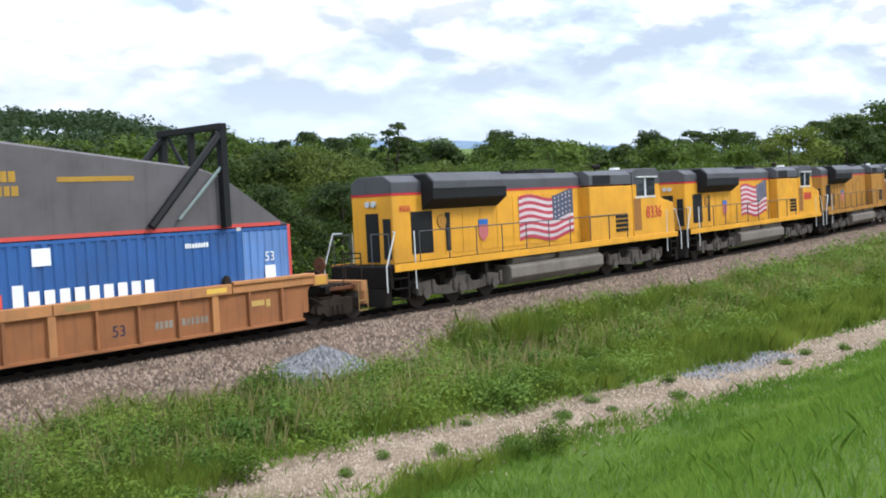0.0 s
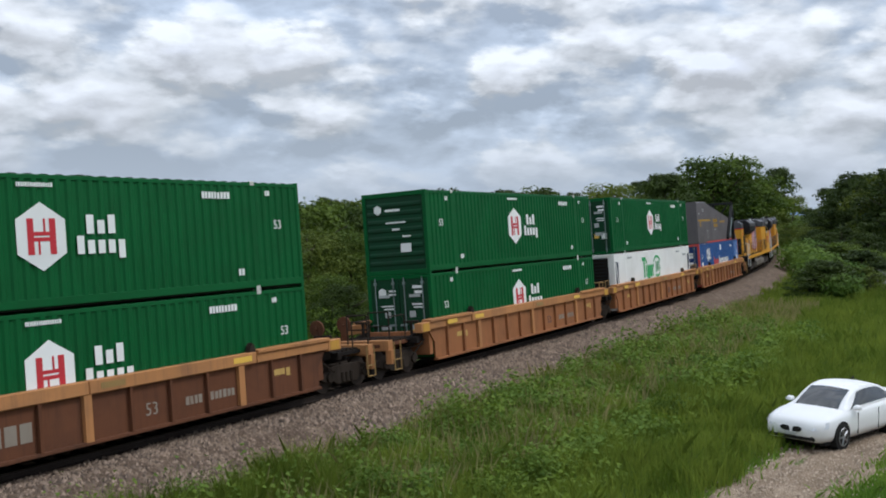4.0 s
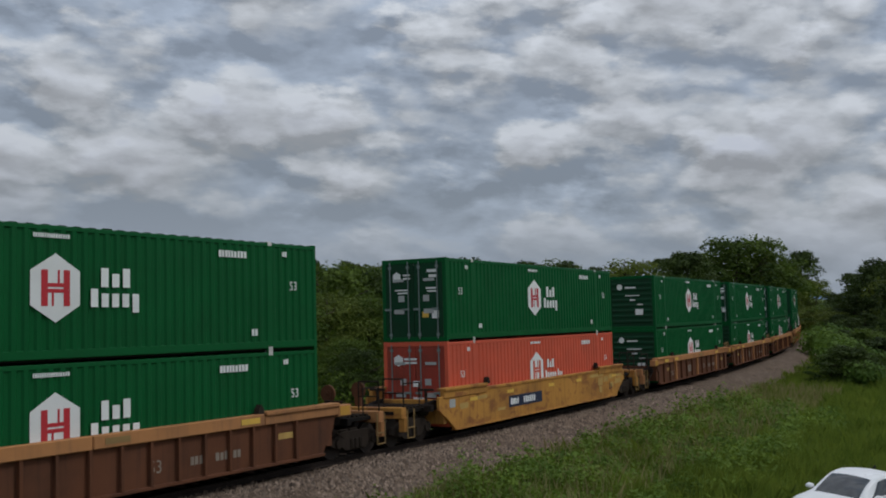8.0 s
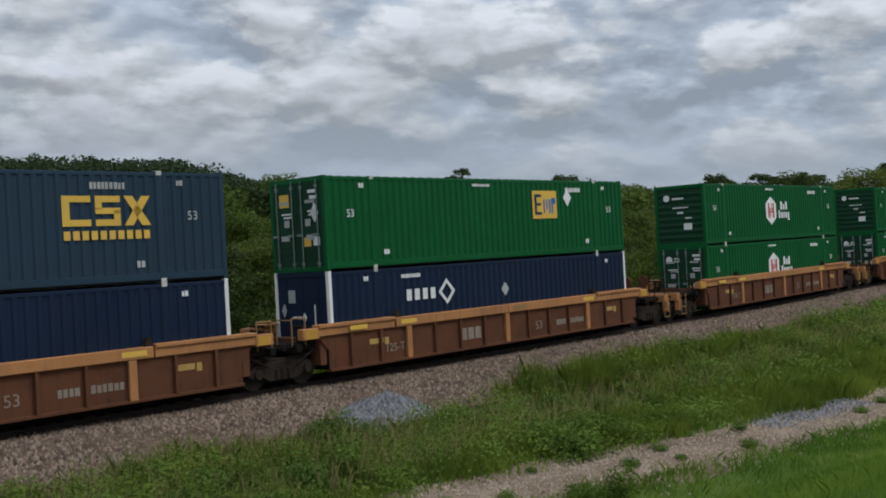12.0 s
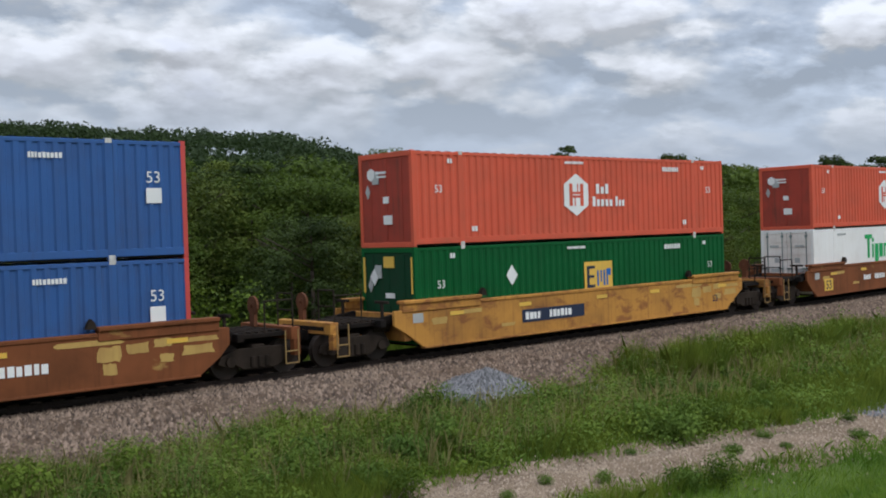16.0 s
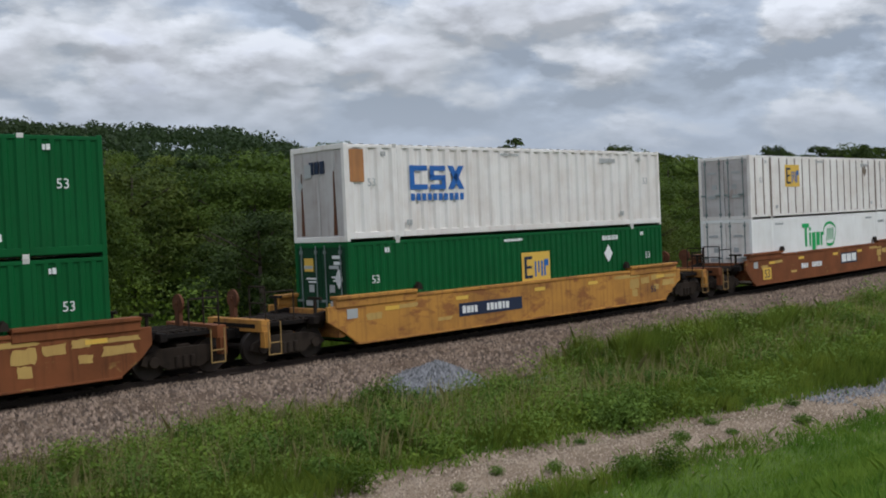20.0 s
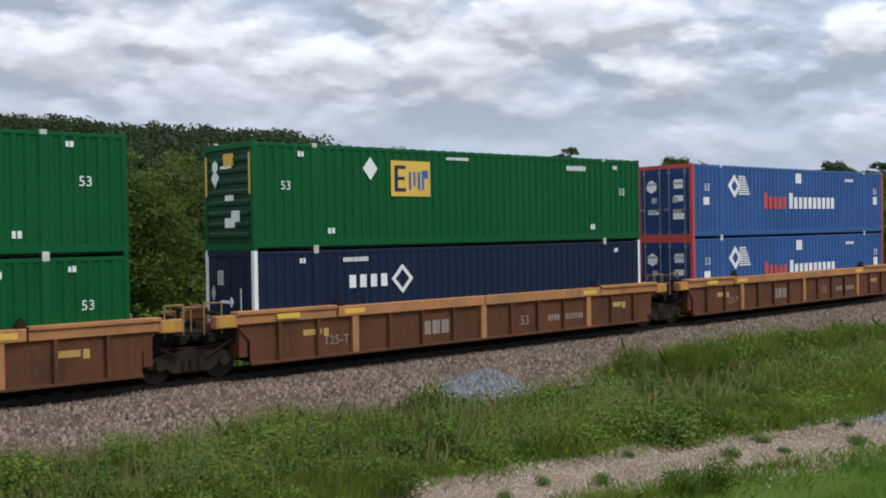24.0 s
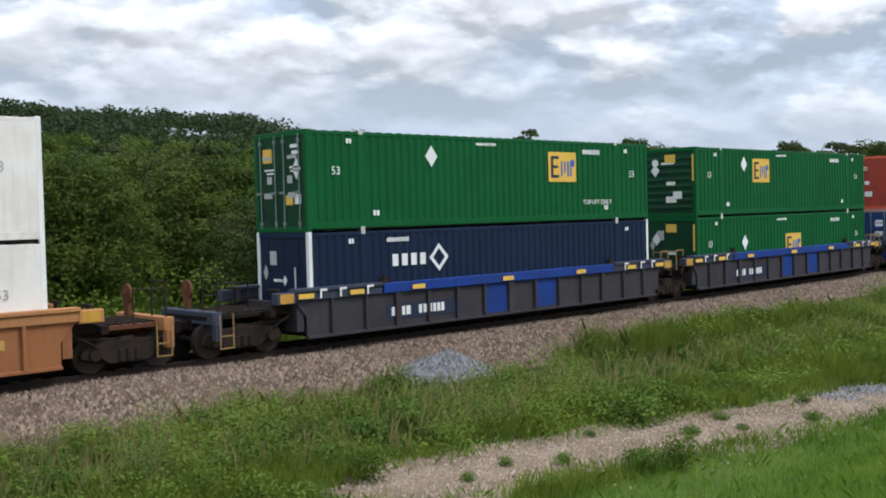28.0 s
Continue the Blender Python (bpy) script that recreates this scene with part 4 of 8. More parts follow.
def csx_marks(root, mat, x, z=1.65):
    decal(root, "name_blocks", ("csx", x), lambda: flat([(x, x + 0.2, z, z + 0.75), (x + 0.2, x + 0.75, z, z + 0.16), (x + 0.2, x + 0.75, z + 0.59, z + 0.75), (x + 0.87, x + 1.55, z, z + 0.16), (x + 0.87, x + 1.55, z + 0.59, z + 0.75), (x + 0.87, x + 1.05, z + 0.4, z + 0.6), (x + 1.37, x + 1.55, z + 0.15, z + 0.4), (x + 0.87, x + 1.55, z + 0.3, z + 0.45)],
                                                       [[(x + 1.65, z), (x + 1.9, z), (x + 2.4, z + 0.75), (x + 2.15, z + 0.75)], [(x + 1.65, z + 0.75), (x + 1.9, z + 0.75), (x + 2.4, z), (x + 2.15, z)]]), mat, "blocks of a name")
    decal(root, "name_blocks", ("csxs", x), lambda: flat(name_bars(x + 0.02, z - 0.34, (0.22,) * 10, 2.4, 0.7)), mat)


def end_marks(root, key, white=(), gold=(), polys=(), mat=None):
    """Placards, squares and badges on the rear end, as (y, z) boxes and outlines."""
    for nm, rects, shapes, paint_of in (("end_marking", white, polys, PURE), ("end_placard", gold, (), mat or GOLD)):
        if rects or shapes:
            def make():
                o = Shape()
                for y0, y1, z0, z1 in rects:
                    o.box(-END - 0.010, -END + 0.022, y0, y1, z0, z1)
                for q in shapes:
                    o.prism_x(q, -END - 0.010, -END + 0.022)
                return o.mesh(nm, paint_of)
            tagged(part(nm, cached(("endm", key, nm), make), root, "pale marks on the end" if nm == "end_marking" else "coloured placard on the end"), kind="stuff")


DOOR_ROWS = [(-0.95, -0.55, 2.40, 2.50), (-0.95, -0.62, 2.22, 2.32), (-0.90, -0.50, 1.82, 1.88), (-0.90, -0.55, 1.72, 1.77), (0.25, 0.75, 1.78, 1.83), (0.25, 0.65, 1.68, 1.73), (-0.98, -0.72, 0.80, 1.08)]


def box_root(label):
    return tagged(new("shipping_container"), label, "container", group="containers of the train")


def make_box(kind):
    """Builds one container of a kind at the origin."""
    if kind.startswith("hub"):
        mat = DULL_GREEN if "dull" in kind else GREEN
        rear = "nose" if "nose" in kind else "doors"
        r = box_root("dark faded green corrugated container with white hexagon badge" if "dull" in kind else "green corrugated container with white hexagon badge" + (" and ribbed end" if rear == "nose" else " and rear doors"))
        box_shell(r, mat, mat, mat, "corrugated", rear, SHADED_GREEN)
        small_marks(r)
        hub_marks(r)
        if rear == "doors":
            end_marks(r, "hub", DOOR_ROWS + [(0.15, 0.42, 2.30, 2.36), (0.15, 0.42, 2.18, 2.24)], [(-0.58, -0.34, 0.84, 1.04)], [hexpts(0.68, 2.28, 0.17)])
        else:
            end_marks(r, "hubn", [(-0.45, 0.35, 1.80, 1.85), (-0.20, 0.10, 1.55, 1.62), (-0.62, -0.30, 1.30, 1.36)])
    elif kind.startswith("orange"):
        r = box_root("faded orange-red corrugated 53-foot container with white hexagon badge")
        box_shell(r, ORANGE, ORANGE, ORANGE, "corrugated", "doors" if "doors" in kind else "plain", SHADED_ORANGE)
        small_marks(r, seed=5)
        hub_marks(r, inc=True)
        end_marks(r, "orange", [(-0.05, 0.45, 2.26, 2.33), (-0.05, 0.40, 2.14, 2.20), (-0.15, 0.10, 1.35, 1.55), (-0.30, 0.10, 0.70, 0.98)], (), [hexpts(0.68, 2.25, 0.20)])
    elif kind.startswith("emp"):
        _, x, xd, rear, z, *extra = kind.split("/")
        r = box_root("green corrugated container with gold square panel and white diamond")
        box_shell(r, GREEN, GREEN, GREEN, "corrugated", rear, SHADED_GREEN)
        small_marks(r, seed=9)
        emp_marks(r, float(x), float(xd), float(z))
        if rear == "doors":
            end_marks(r, "empd", DOOR_ROWS, [(0.38, 0.82, 2.02, 2.42), (-0.60, -0.28, 0.78, 1.06)], [[(-0.82, 1.50), (-0.64, 1.80), (-0.82, 2.10), (-1.0, 1.80)]])
        else:
            end_marks(r, "empn", [(-0.30, 0.12, 1.35, 1.50), (-0.35, 0.15, 0.62, 0.88)], [(-0.32, 0.18, 2.28, 2.62), (-1.20, -1.12, 1.5, 2.6), (1.12, 1.20, 1.5, 2.6)], [[(0.66, 1.72), (0.86, 1.98), (0.66, 2.24), (0.46, 1.98)]])
        if extra:
            part("lettering", words("TOP LIFT ONLY", 0.24, PURE), r, "white stencilled words", at=(4.95, -1.304, 0.62))
    elif kind.startswith("umax"):
        x = float(kind.split("/")[1])
        r = box_root("dark navy 53-foot container with white end posts and white marking")
        box_shell(r, NAVY, NAVY, PURE, "corrugated", "plain", NAVY)
        umax_marks(r, x, xd=float(kind.split('/')[2]))
        end_marks(r, "umax", [(0.05, 0.45, 1.46, 1.54), (-0.62, -0.59, 1.1, 1.9)], (), [[(-0.10, 1.36), (0.0, 1.50), (-0.10, 1.64), (-0.20, 1.50)]])
    elif kind.startswith("pacer"):
        pale = "pale" in kind
        r = box_root("faded pale blue corrugated container with white name blocks" if pale else "blue corrugated 53-foot container with orange-red end posts")
        box_shell(r, PALE_BLUE if pale else BLUE, PALE_BLUE if pale else BLUE, RUSTY_POST if pale else WARM_RED, "corrugated", "doors", SHADED_BLUE)
        pacer_marks(r, pale)
        end_marks(r, "pacer", [(-0.85, -0.45, 1.95, 2.30), (-0.85, -0.45, 1.45, 1.68), (-0.90, -0.40, 0.75, 1.0), (0.30, 0.80, 0.95, 1.05)], (), [hexpts(0.62, 2.05, 0.26)])
        if "front" in kind:
            part("repair_panel", cached("frontpale", lambda: wave_side(POST + 0.12, END - 0.13, 0.19, 2.75, -1.2955, 1, 0.30, 0.034).mesh("repair_panel", PALE_BLUE)), r, "paler blue repainted end bay")
    elif kind.startswith("tiger"):
        r = box_root("smooth white 53-foot container with green name blocks")
        box_shell(r, WHITE, WHITE, WHITE, "smooth", "doors" if "doors" in kind else "plain", DIRTY_WHITE if "doors" in kind else WHITE)
        tiger_marks(r)
        if "unit" in kind:
            u = part("cooling_unit", cached("unit", lambda: Shape().box(-END - 0.02, -END + 0.06, -0.95, 0.95, 0.9, 2.7).mesh("cooling_unit", BLACK_GRILLE, 0.02)), r, "dark cooling unit in the end frame")
            part("grille", cached("unitg", lambda: sum_shapes([Shape().box(-END - 0.05, -END - 0.02, -0.9, 0.9, 1.0 + 0.17 * i, 1.08 + 0.17 * i) for i in range(10)]).mesh("grille", DARK_STEEL)), u)
            # the rear opening's shade is a dark sheet on the closed side
            part("open_bay", cached("bay", lambda: Shape().box(-END + 0.14, -END + 0.62, -1.301, -1.293, 0.55, 2.45).mesh("open_bay", INK)), r, "dark sheet painted as the shaded opening behind the end frame")
            part("brace", cached("bayb", lambda: Shape().rod((-END + 0.6, -1.30, 0.6), (-END + 0.16, -1.30, 2.4), 0.04).box(-END + 0.6, -END + 0.68, -1.312, -1.30, 0.4, 2.6).mesh("brace", WHITE)), r)
    elif kind == "rib_white":
        r = box_root("dirty white 53-foot container with grey-brown vertical ribs")
        box_shell(r, DIRTY_WHITE, RIB_BROWN, DIRTY_WHITE, "ribbed", "doors", SHADED_DIRTY_WHITE)
        emp_marks(r, -3.9, 4.65, 1.95, RIB_BROWN)
        small_marks(r, NOTICE, 12)
    elif kind == "plain_white":
        r = box_root("plain white 53-foot container with dirty, shade-toned door end")
        box_shell(r, DIRTY_WHITE, DIRTY_WHITE, WHITE, "smooth", "doors", SHADED_DIRTY_WHITE)
        small_marks(r, NOTICE, 13)
    elif kind == "csx_white":
        r = box_root("dirty white corrugated container with blue name blocks")
        box_shell(r, DIRTY_WHITE, DIRTY_WHITE, DIRTY_WHITE, "wide", "plain", SHADED_DIRTY_WHITE)
        csx_marks(r, LOGO_BLUE, -5.5, 1.5)
        small_marks(r, NOTICE, 14)
        for i in range(3):
            part("name_block", cached(("csxe", i), lambda: Shape().box(-END - 0.002, -END + 0.012, 0.18 - 0.26 * i, 0.39 - 0.26 * i, 2.05, 2.42).mesh("name_block", INK)), r, "dark block of a name")
        for yy in (-0.85, 0.72):
            part("rust_streak", cached(("rsk", yy), lambda: Shape().prism_x([(yy, 0.2), (yy + 0.16, 0.2), (yy + 0.11, 1.2), (yy + 0.09, 2.1), (yy + 0.05, 2.1), (yy + 0.03, 1.1)], -END - 0.001, -END + 0.012).mesh("rust_streak", RUST)), r, "rust streak down the end wall")
        part("rust_patch", cached("rustp", lambda: Shape().box(-END + 0.2, -END + 0.75, -1.300, -1.294, 1.75, 2.72).mesh("rust_patch", SILL_TAN)), r, "rusty tan patch near the corner")
    elif kind == "csx_slate":
        r = box_root("slate blue-grey corrugated container with gold name blocks")
        box_shell(r, SLATE, SLATE, SLATE, "corrugated", "nose", NAVY)
        csx_marks(r, GOLD, 3.4, 1.5)
        small_marks(r, NOTICE, 15)
        part("faded_panel", cached("fadep", lambda: wave_side(-END + 0.14, -POST - 0.13, 0.2, 2.74, -1.299, 1, 0.3, 0.03).mesh("faded_panel", SLATE_PALE)), r, "paler faded end bay")
    else:
        r = make_wedge()
    return r


# side paints darkened so that the rear ends look shaded; dirt on top
SHADED_ORANGE = paint("dirty orange paint, darkened for shaded ends", (0.36, 0.055, 0.035), 0.6, (0.12, 0.05, 0.035), 0.55)
SHADED_BLUE = paint("blue paint, darkened for shaded ends", (0.022, 0.05, 0.16), 0.6, (0.03, 0.035, 0.06), 0.5)
SHADED_DIRTY_WHITE = paint("grimy white paint, greyed for shaded ends", (0.50, 0.47, 0.45), 0.65, (0.24, 0.16, 0.12), 0.5)
RUSTY_POST = paint("pinkish rusty post", (0.42, 0.27, 0.24), 0.65, (0.25, 0.13, 0.09), 0.5)
SLATE_PALE = paint("pale faded slate paint", (0.19, 0.24, 0.29), 0.6, (0.12, 0.13, 0.14), 0.4)


def sum_shapes(some):
    s = Shape()
    for o in some:
        s.add(o.v, o.f)
    return s


def make_wedge():
    """The air deflector on top of the first load: full height at the back, sloping down to a point at the front."""
    r = tagged(new("wind_deflector"), "dark grey wedge-shaped wind deflector with gold stripes and a black gantry", "wind deflector")
    prof = [(-END, 0.02), (-END, 2.86), (-END + 3.4, 2.90), (-END + 4.6, 2.72), (END - 3.2, 1.74), (END - 2.3, 1.42), (END - 1.4, 0.85), (END - 0.35, 0.10), (END - 0.1, 0.02)]
    def hull():
        s, n = Shape(), len(prof)
        rows = []
        for y, k in ((-HALF, 0.0), (-HALF + 0.12, 1.0), (HALF - 0.12, 1.0), (HALF, 0.0)):
            rows.append([(x, y, z - (0.07 if k == 0 and z > 0.1 else 0)) for x, z in prof])
        s.v = [p for row in rows for p in row]
        for j in range(3):
            s.f += [(j * n + i, j * n + (i + 1) % n, (j + 1) * n + (i + 1) % n, (j + 1) * n + i) for i in range(n)]
        s.f += [tuple(range(n - 1, -1, -1)), tuple(range(3 * n, 4 * n))]
        return s.mesh("hull", WEDGE)
    part("hull", hull(), r)
    for q in ((-END + 0.25, -3.3, 1.52, 1.65), (0.5, 2.7, 1.40, 1.53)):
        part("gold_stripe", flat([q]).mesh("gold_stripe", WEDGE_GOLD), r, "gold stripe")
    decal(r, "name_blocks", "wedge", lambda: flat(bars(-2.3, 1.42, 0.26, 8, 71, 0.7, 0.2) + bars(-2.1, 1.08, 0.24, 8, 72, 0.7, 0.2)), WEDGE_GOLD, "gold block of a name")
    part("small_marking", flat(bars(-1.9, 0.85, 0.08, 12, 73, 0.5, 0.2) + bars(-END + 0.4, 2.0, 0.09, 10, 74, 0.5, 0.2) + bars(-END + 1.9, 2.2, 0.2, 4, 75, 0.5, 0.2) + [(-4.6, -4.5, 0.3, 0.85), (-4.75, -4.35, 0.8, 0.87)]).mesh("small_marking", NOTICE), r, kind="stuff")
    part("gold_mark", flat([(-END + 0.9, -END + 1.25, 1.15, 1.5)]).mesh("gold_mark", WEDGE_GOLD), r)
    part("small_marking", Shape().box(-END - 0.006, -END, -0.5, 0.3, 2.1, 2.25).box(-END - 0.006, -END, -0.6, 0.5, 1.85, 1.92).mesh("small_marking", NOTICE), r, kind="stuff")
    part("gold_mark", Shape().box(-END - 0.006, -END, 0.4, 0.8, 1.2, 1.45).mesh("gold_mark", WEDGE_GOLD), r)
    part("base_stripe", Shape().box(-END + 3, END - 0.4, -HALF - 0.012, -HALF + 0.02, -0.005, 0.10).mesh("base_stripe", WARM_RED), r, "red strip along the foot")
    gx = END - 2.5
    for y in (-1.41, 1.41):
        part("gantry_post", Shape().box(gx - 0.11, gx + 0.11, y - 0.11, y + 0.11, 0.02, 2.86).mesh("gantry_post", BLACK_GRILLE, 0.01), r, "black steel gantry post")
        part("gantry_brace", Shape().rod((gx - 2.5, y, 0.15), (gx, y, 2.72), 0.11).mesh("gantry_brace", BLACK_GRILLE), r)
        part("gantry_foot", Shape().rod((gx - 1.6, y, 0.3), (gx + 0.1, y, 1.9), 0.05).mesh("gantry_foot", SILVER_DULL), r)
    part("gantry_beam", Shape().box(gx - 0.12, gx + 0.12, -1.52, 1.52, 2.80, 2.98).mesh("gantry_beam", BLACK_GRILLE, 0.01), r)
    part("gantry_strut", Shape().box(gx - 0.08, gx + 0.08, -0.08, 0.08, 0.6, 2.82).mesh("gantry_strut", BLACK_GRILLE), r)
    for y in (-1, 1):
        part("gantry_strut", Shape().rod((gx, y * 1.1, 2.75), (gx, 0, 1.35), 0.07).mesh("gantry_strut", BLACK_GRILLE), r)
    return r
# ---- well cars ----


def make_bogie_meshes():
    def frame_mesh(sgn):
        y = sgn * 1.0
        s = Shape()
        side = [(-1.25, 0.42), (-1.15, 0.62), (-0.65, 0.78), (0.65, 0.78), (1.15, 0.62), (1.25, 0.42), (1.05, 0.34), (0.75, 0.38), (0.5, 0.22), (-0.5, 0.22), (-0.75, 0.38), (-1.05, 0.34)]
        s.prism(side, y - 0.07, y + 0.07)
        for x in (-0.89, 0.89):
            s.rod((x, y + sgn * 0.06, 0.46), (x, y + sgn * 0.14, 0.46), 0.15, 10)
        for x in (-0.22, 0.0, 0.22):
            s.rod((x, y + sgn * 0.05, 0.26), (x, y + sgn * 0.05, 0.56), 0.09, 8)
        return s.mesh("side_frame", WORN_STEEL, 0.015)

    def wheelset():
        s = Shape().rod((0, -0.9, 0), (0, 0.9, 0), 0.08, 8)
        for sg in (-1, 1):
            s.rod((0, sg * 0.70, 0), (0, sg * 0.82, 0), 0.46, 20)
            s.rod((0, sg * 0.67, 0), (0, sg * 0.70, 0), 0.49, 20)
            s.rod((0, sg * 0.82, 0), (0, sg * 0.86, 0), 0.18, 12)
        return s.mesh("wheelset", WHEEL)
    return frame_mesh(-1), frame_mesh(1), wheelset(), Shape().box(-0.2, 0.2, -1.0, 1.0, 0.5, 0.85).mesh("bolster", WORN_STEEL, 0.02)


BOGIE = make_bogie_meshes()


def add_bogie(root, x):
    b = part("bogie", BOGIE[3], root, "dusty two-axle bogie", at=(x, 0, 0))
    part("side_frame", BOGIE[0], b)
    part("side_frame", BOGIE[1], b)
    for dx in (-0.89, 0.89):
        part("wheelset", BOGIE[2], b, at=(dx, 0, 0.46))


def lathe_ends(root, key, mat, sill, x0, x1, sgn, coupled):
    """The platform over a bogie: deck, bolster arms, cross beams, hand brake or coupler gear, grab irons."""
    d = 1 if x1 > x0 else -1
    lo, hi = sorted((x0, x1))
    part("end_platform", cached((key, "plat", round(lo, 2), round(hi, 2)), lambda: Shape().box(lo, hi, -1.05, 1.05, 1.02, 1.14).box(lo, hi, -0.28, 0.28, 0.72, 1.02).mesh("end_platform", mat, 0.012)), root)
    part("grating", cached((key, "grat", round(lo, 2), round(hi, 2)), lambda: sum_shapes([Shape().box(lo + 0.1 + i * 0.22, lo + 0.2 + i * 0.22, -1.0, 1.0, 1.14, 1.19) for i in range(int((hi - lo - 0.2) / 0.22))]).mesh("grating", WORN_STEEL)), root)
    if coupled:
        xm = x1
        part("end_sill", cached((key, "es", d), lambda: Shape().box(-0.14, 0.14, -1.35, 1.35, 0.92, 1.26).box(-0.1, 0.1, -1.42, -1.2, 0.5, 0.95).box(-0.1, 0.1, 1.2, 1.42, 0.5, 0.95).mesh("end_sill", sill, 0.015)), root, at=(xm - d * 0.15, 0, 0))
        part("coupler", cached((key, "cp", d), lambda: Shape().box(min(0, d * 0.75), max(0, d * 0.75), -0.1, 0.1, 0.72, 0.98).box(min(d * 0.5, d * 0.8), max(d * 0.5, d * 0.8), -0.18, 0.16, 0.68, 1.02).mesh("coupler", DARK_STEEL, 0.02)), root, at=(xm, 0, 0))
        for i, (run, thick) in enumerate((([(0, -1.3, 1.2), (0, -1.3, 2.15), (0, -0.55, 2.15), (0, -0.55, 1.2)], 0.025), ([(0, -1.3, 1.7), (0, -0.55, 1.7)], 0.02), ([(-d * 0.9, -1.35, 1.15), (-d * 0.9, -1.35, 2.0), (0, -1.3, 2.0)], 0.022))):
            part("hand_rail", cached((key, "hr", d, i), lambda: Shape().pipe(run, thick).mesh("hand_rail", WORN_STEEL)), root, at=(xm - d * 0.2, 0, 0))
        part("brake_wheel", cached((key, "bw"), lambda: Shape().rod((-0.04, 0, 0), (0.04, 0, 0), 0.27, 14).rod((-0.1, 0, 0), (0.1, 0, 0), 0.05, 8).box(-0.06, 0.06, -0.12, 0.12, -0.6, 0.1).mesh("brake_wheel", RUST, 0.008)), root, at=(xm - d * 0.35, 0.5, 1.78))
        part("ladder", cached((key, "ld", d), lambda: Shape().pipe([(0, -1.47, 0.3), (0, -1.47, 1.2)], 0.02).pipe([(d * 0.4, -1.47, 0.3), (d * 0.4, -1.47, 1.2)], 0.02).box(min(0, d * 0.4), max(0, d * 0.4), -1.49, -1.45, 0.3, 0.33).box(min(0, d * 0.4), max(0, d * 0.4), -1.49, -1.45, 0.62, 0.65).mesh("ladder", SILL_PALE)), root, at=(xm - d * 0.55, 0, 0))
    else:
        part("hand_rail", cached((key, "hra", d), lambda: Shape().pipe([(0, -1.2, 1.15), (0, -1.2, 1.95), (-d * 0.5, -1.2, 1.95), (-d * 0.5, -1.2, 1.15)], 0.024).pipe([(0, -0.5, 1.15), (0, -0.5, 1.9), (0, -1.2, 1.9)], 0.022).mesh("hand_rail", SILL_PALE)), root, at=(x1 - d * 0.25, 0, 0))


GOLD_WORN = paint("worn yellow stripe paint", (0.55, 0.30, 0.05), 0.65, (0.25, 0.12, 0.04), 0.5)
SILL_PALE = paint("faded yellow grab iron", (0.30, 0.19, 0.07), 0.6, amount=0.4)

BLUES = ("blue", "repainted")
CAR_LOOKS = {
    "tan": (TAN_RUST, SILL_TAN, "tan-brown well car with ribbed sides and a faded orange sill"),
    "brown": (RUST, SILL_TAN, "rusty brown well car with ribbed sides and a faded orange sill"),
    "plated": (RUST, SILL_TAN, "rusty brown well car with closely spaced side ribs"),
    "blue": (GRIME, BLUE_GREY, "dusty blue-black well car with bright blue repainted panels"),
    "repainted": (BLUE_CAR, BLUE_GREY, "bright blue repainted well car with grimy end panels"),
    "yellow": (YELLOW_CAR, YELLOW_CAR, "weathered yellow smooth-sided well car with sloping ends"),
    "ochre": (RUST_RED, RUST_RED, "red-brown smooth-sided well car with sloping ends and yellow patches"),
    "patched": (RUST_RED, RUST_RED, "red-brown smooth-sided well car with grey repair patches"),
}


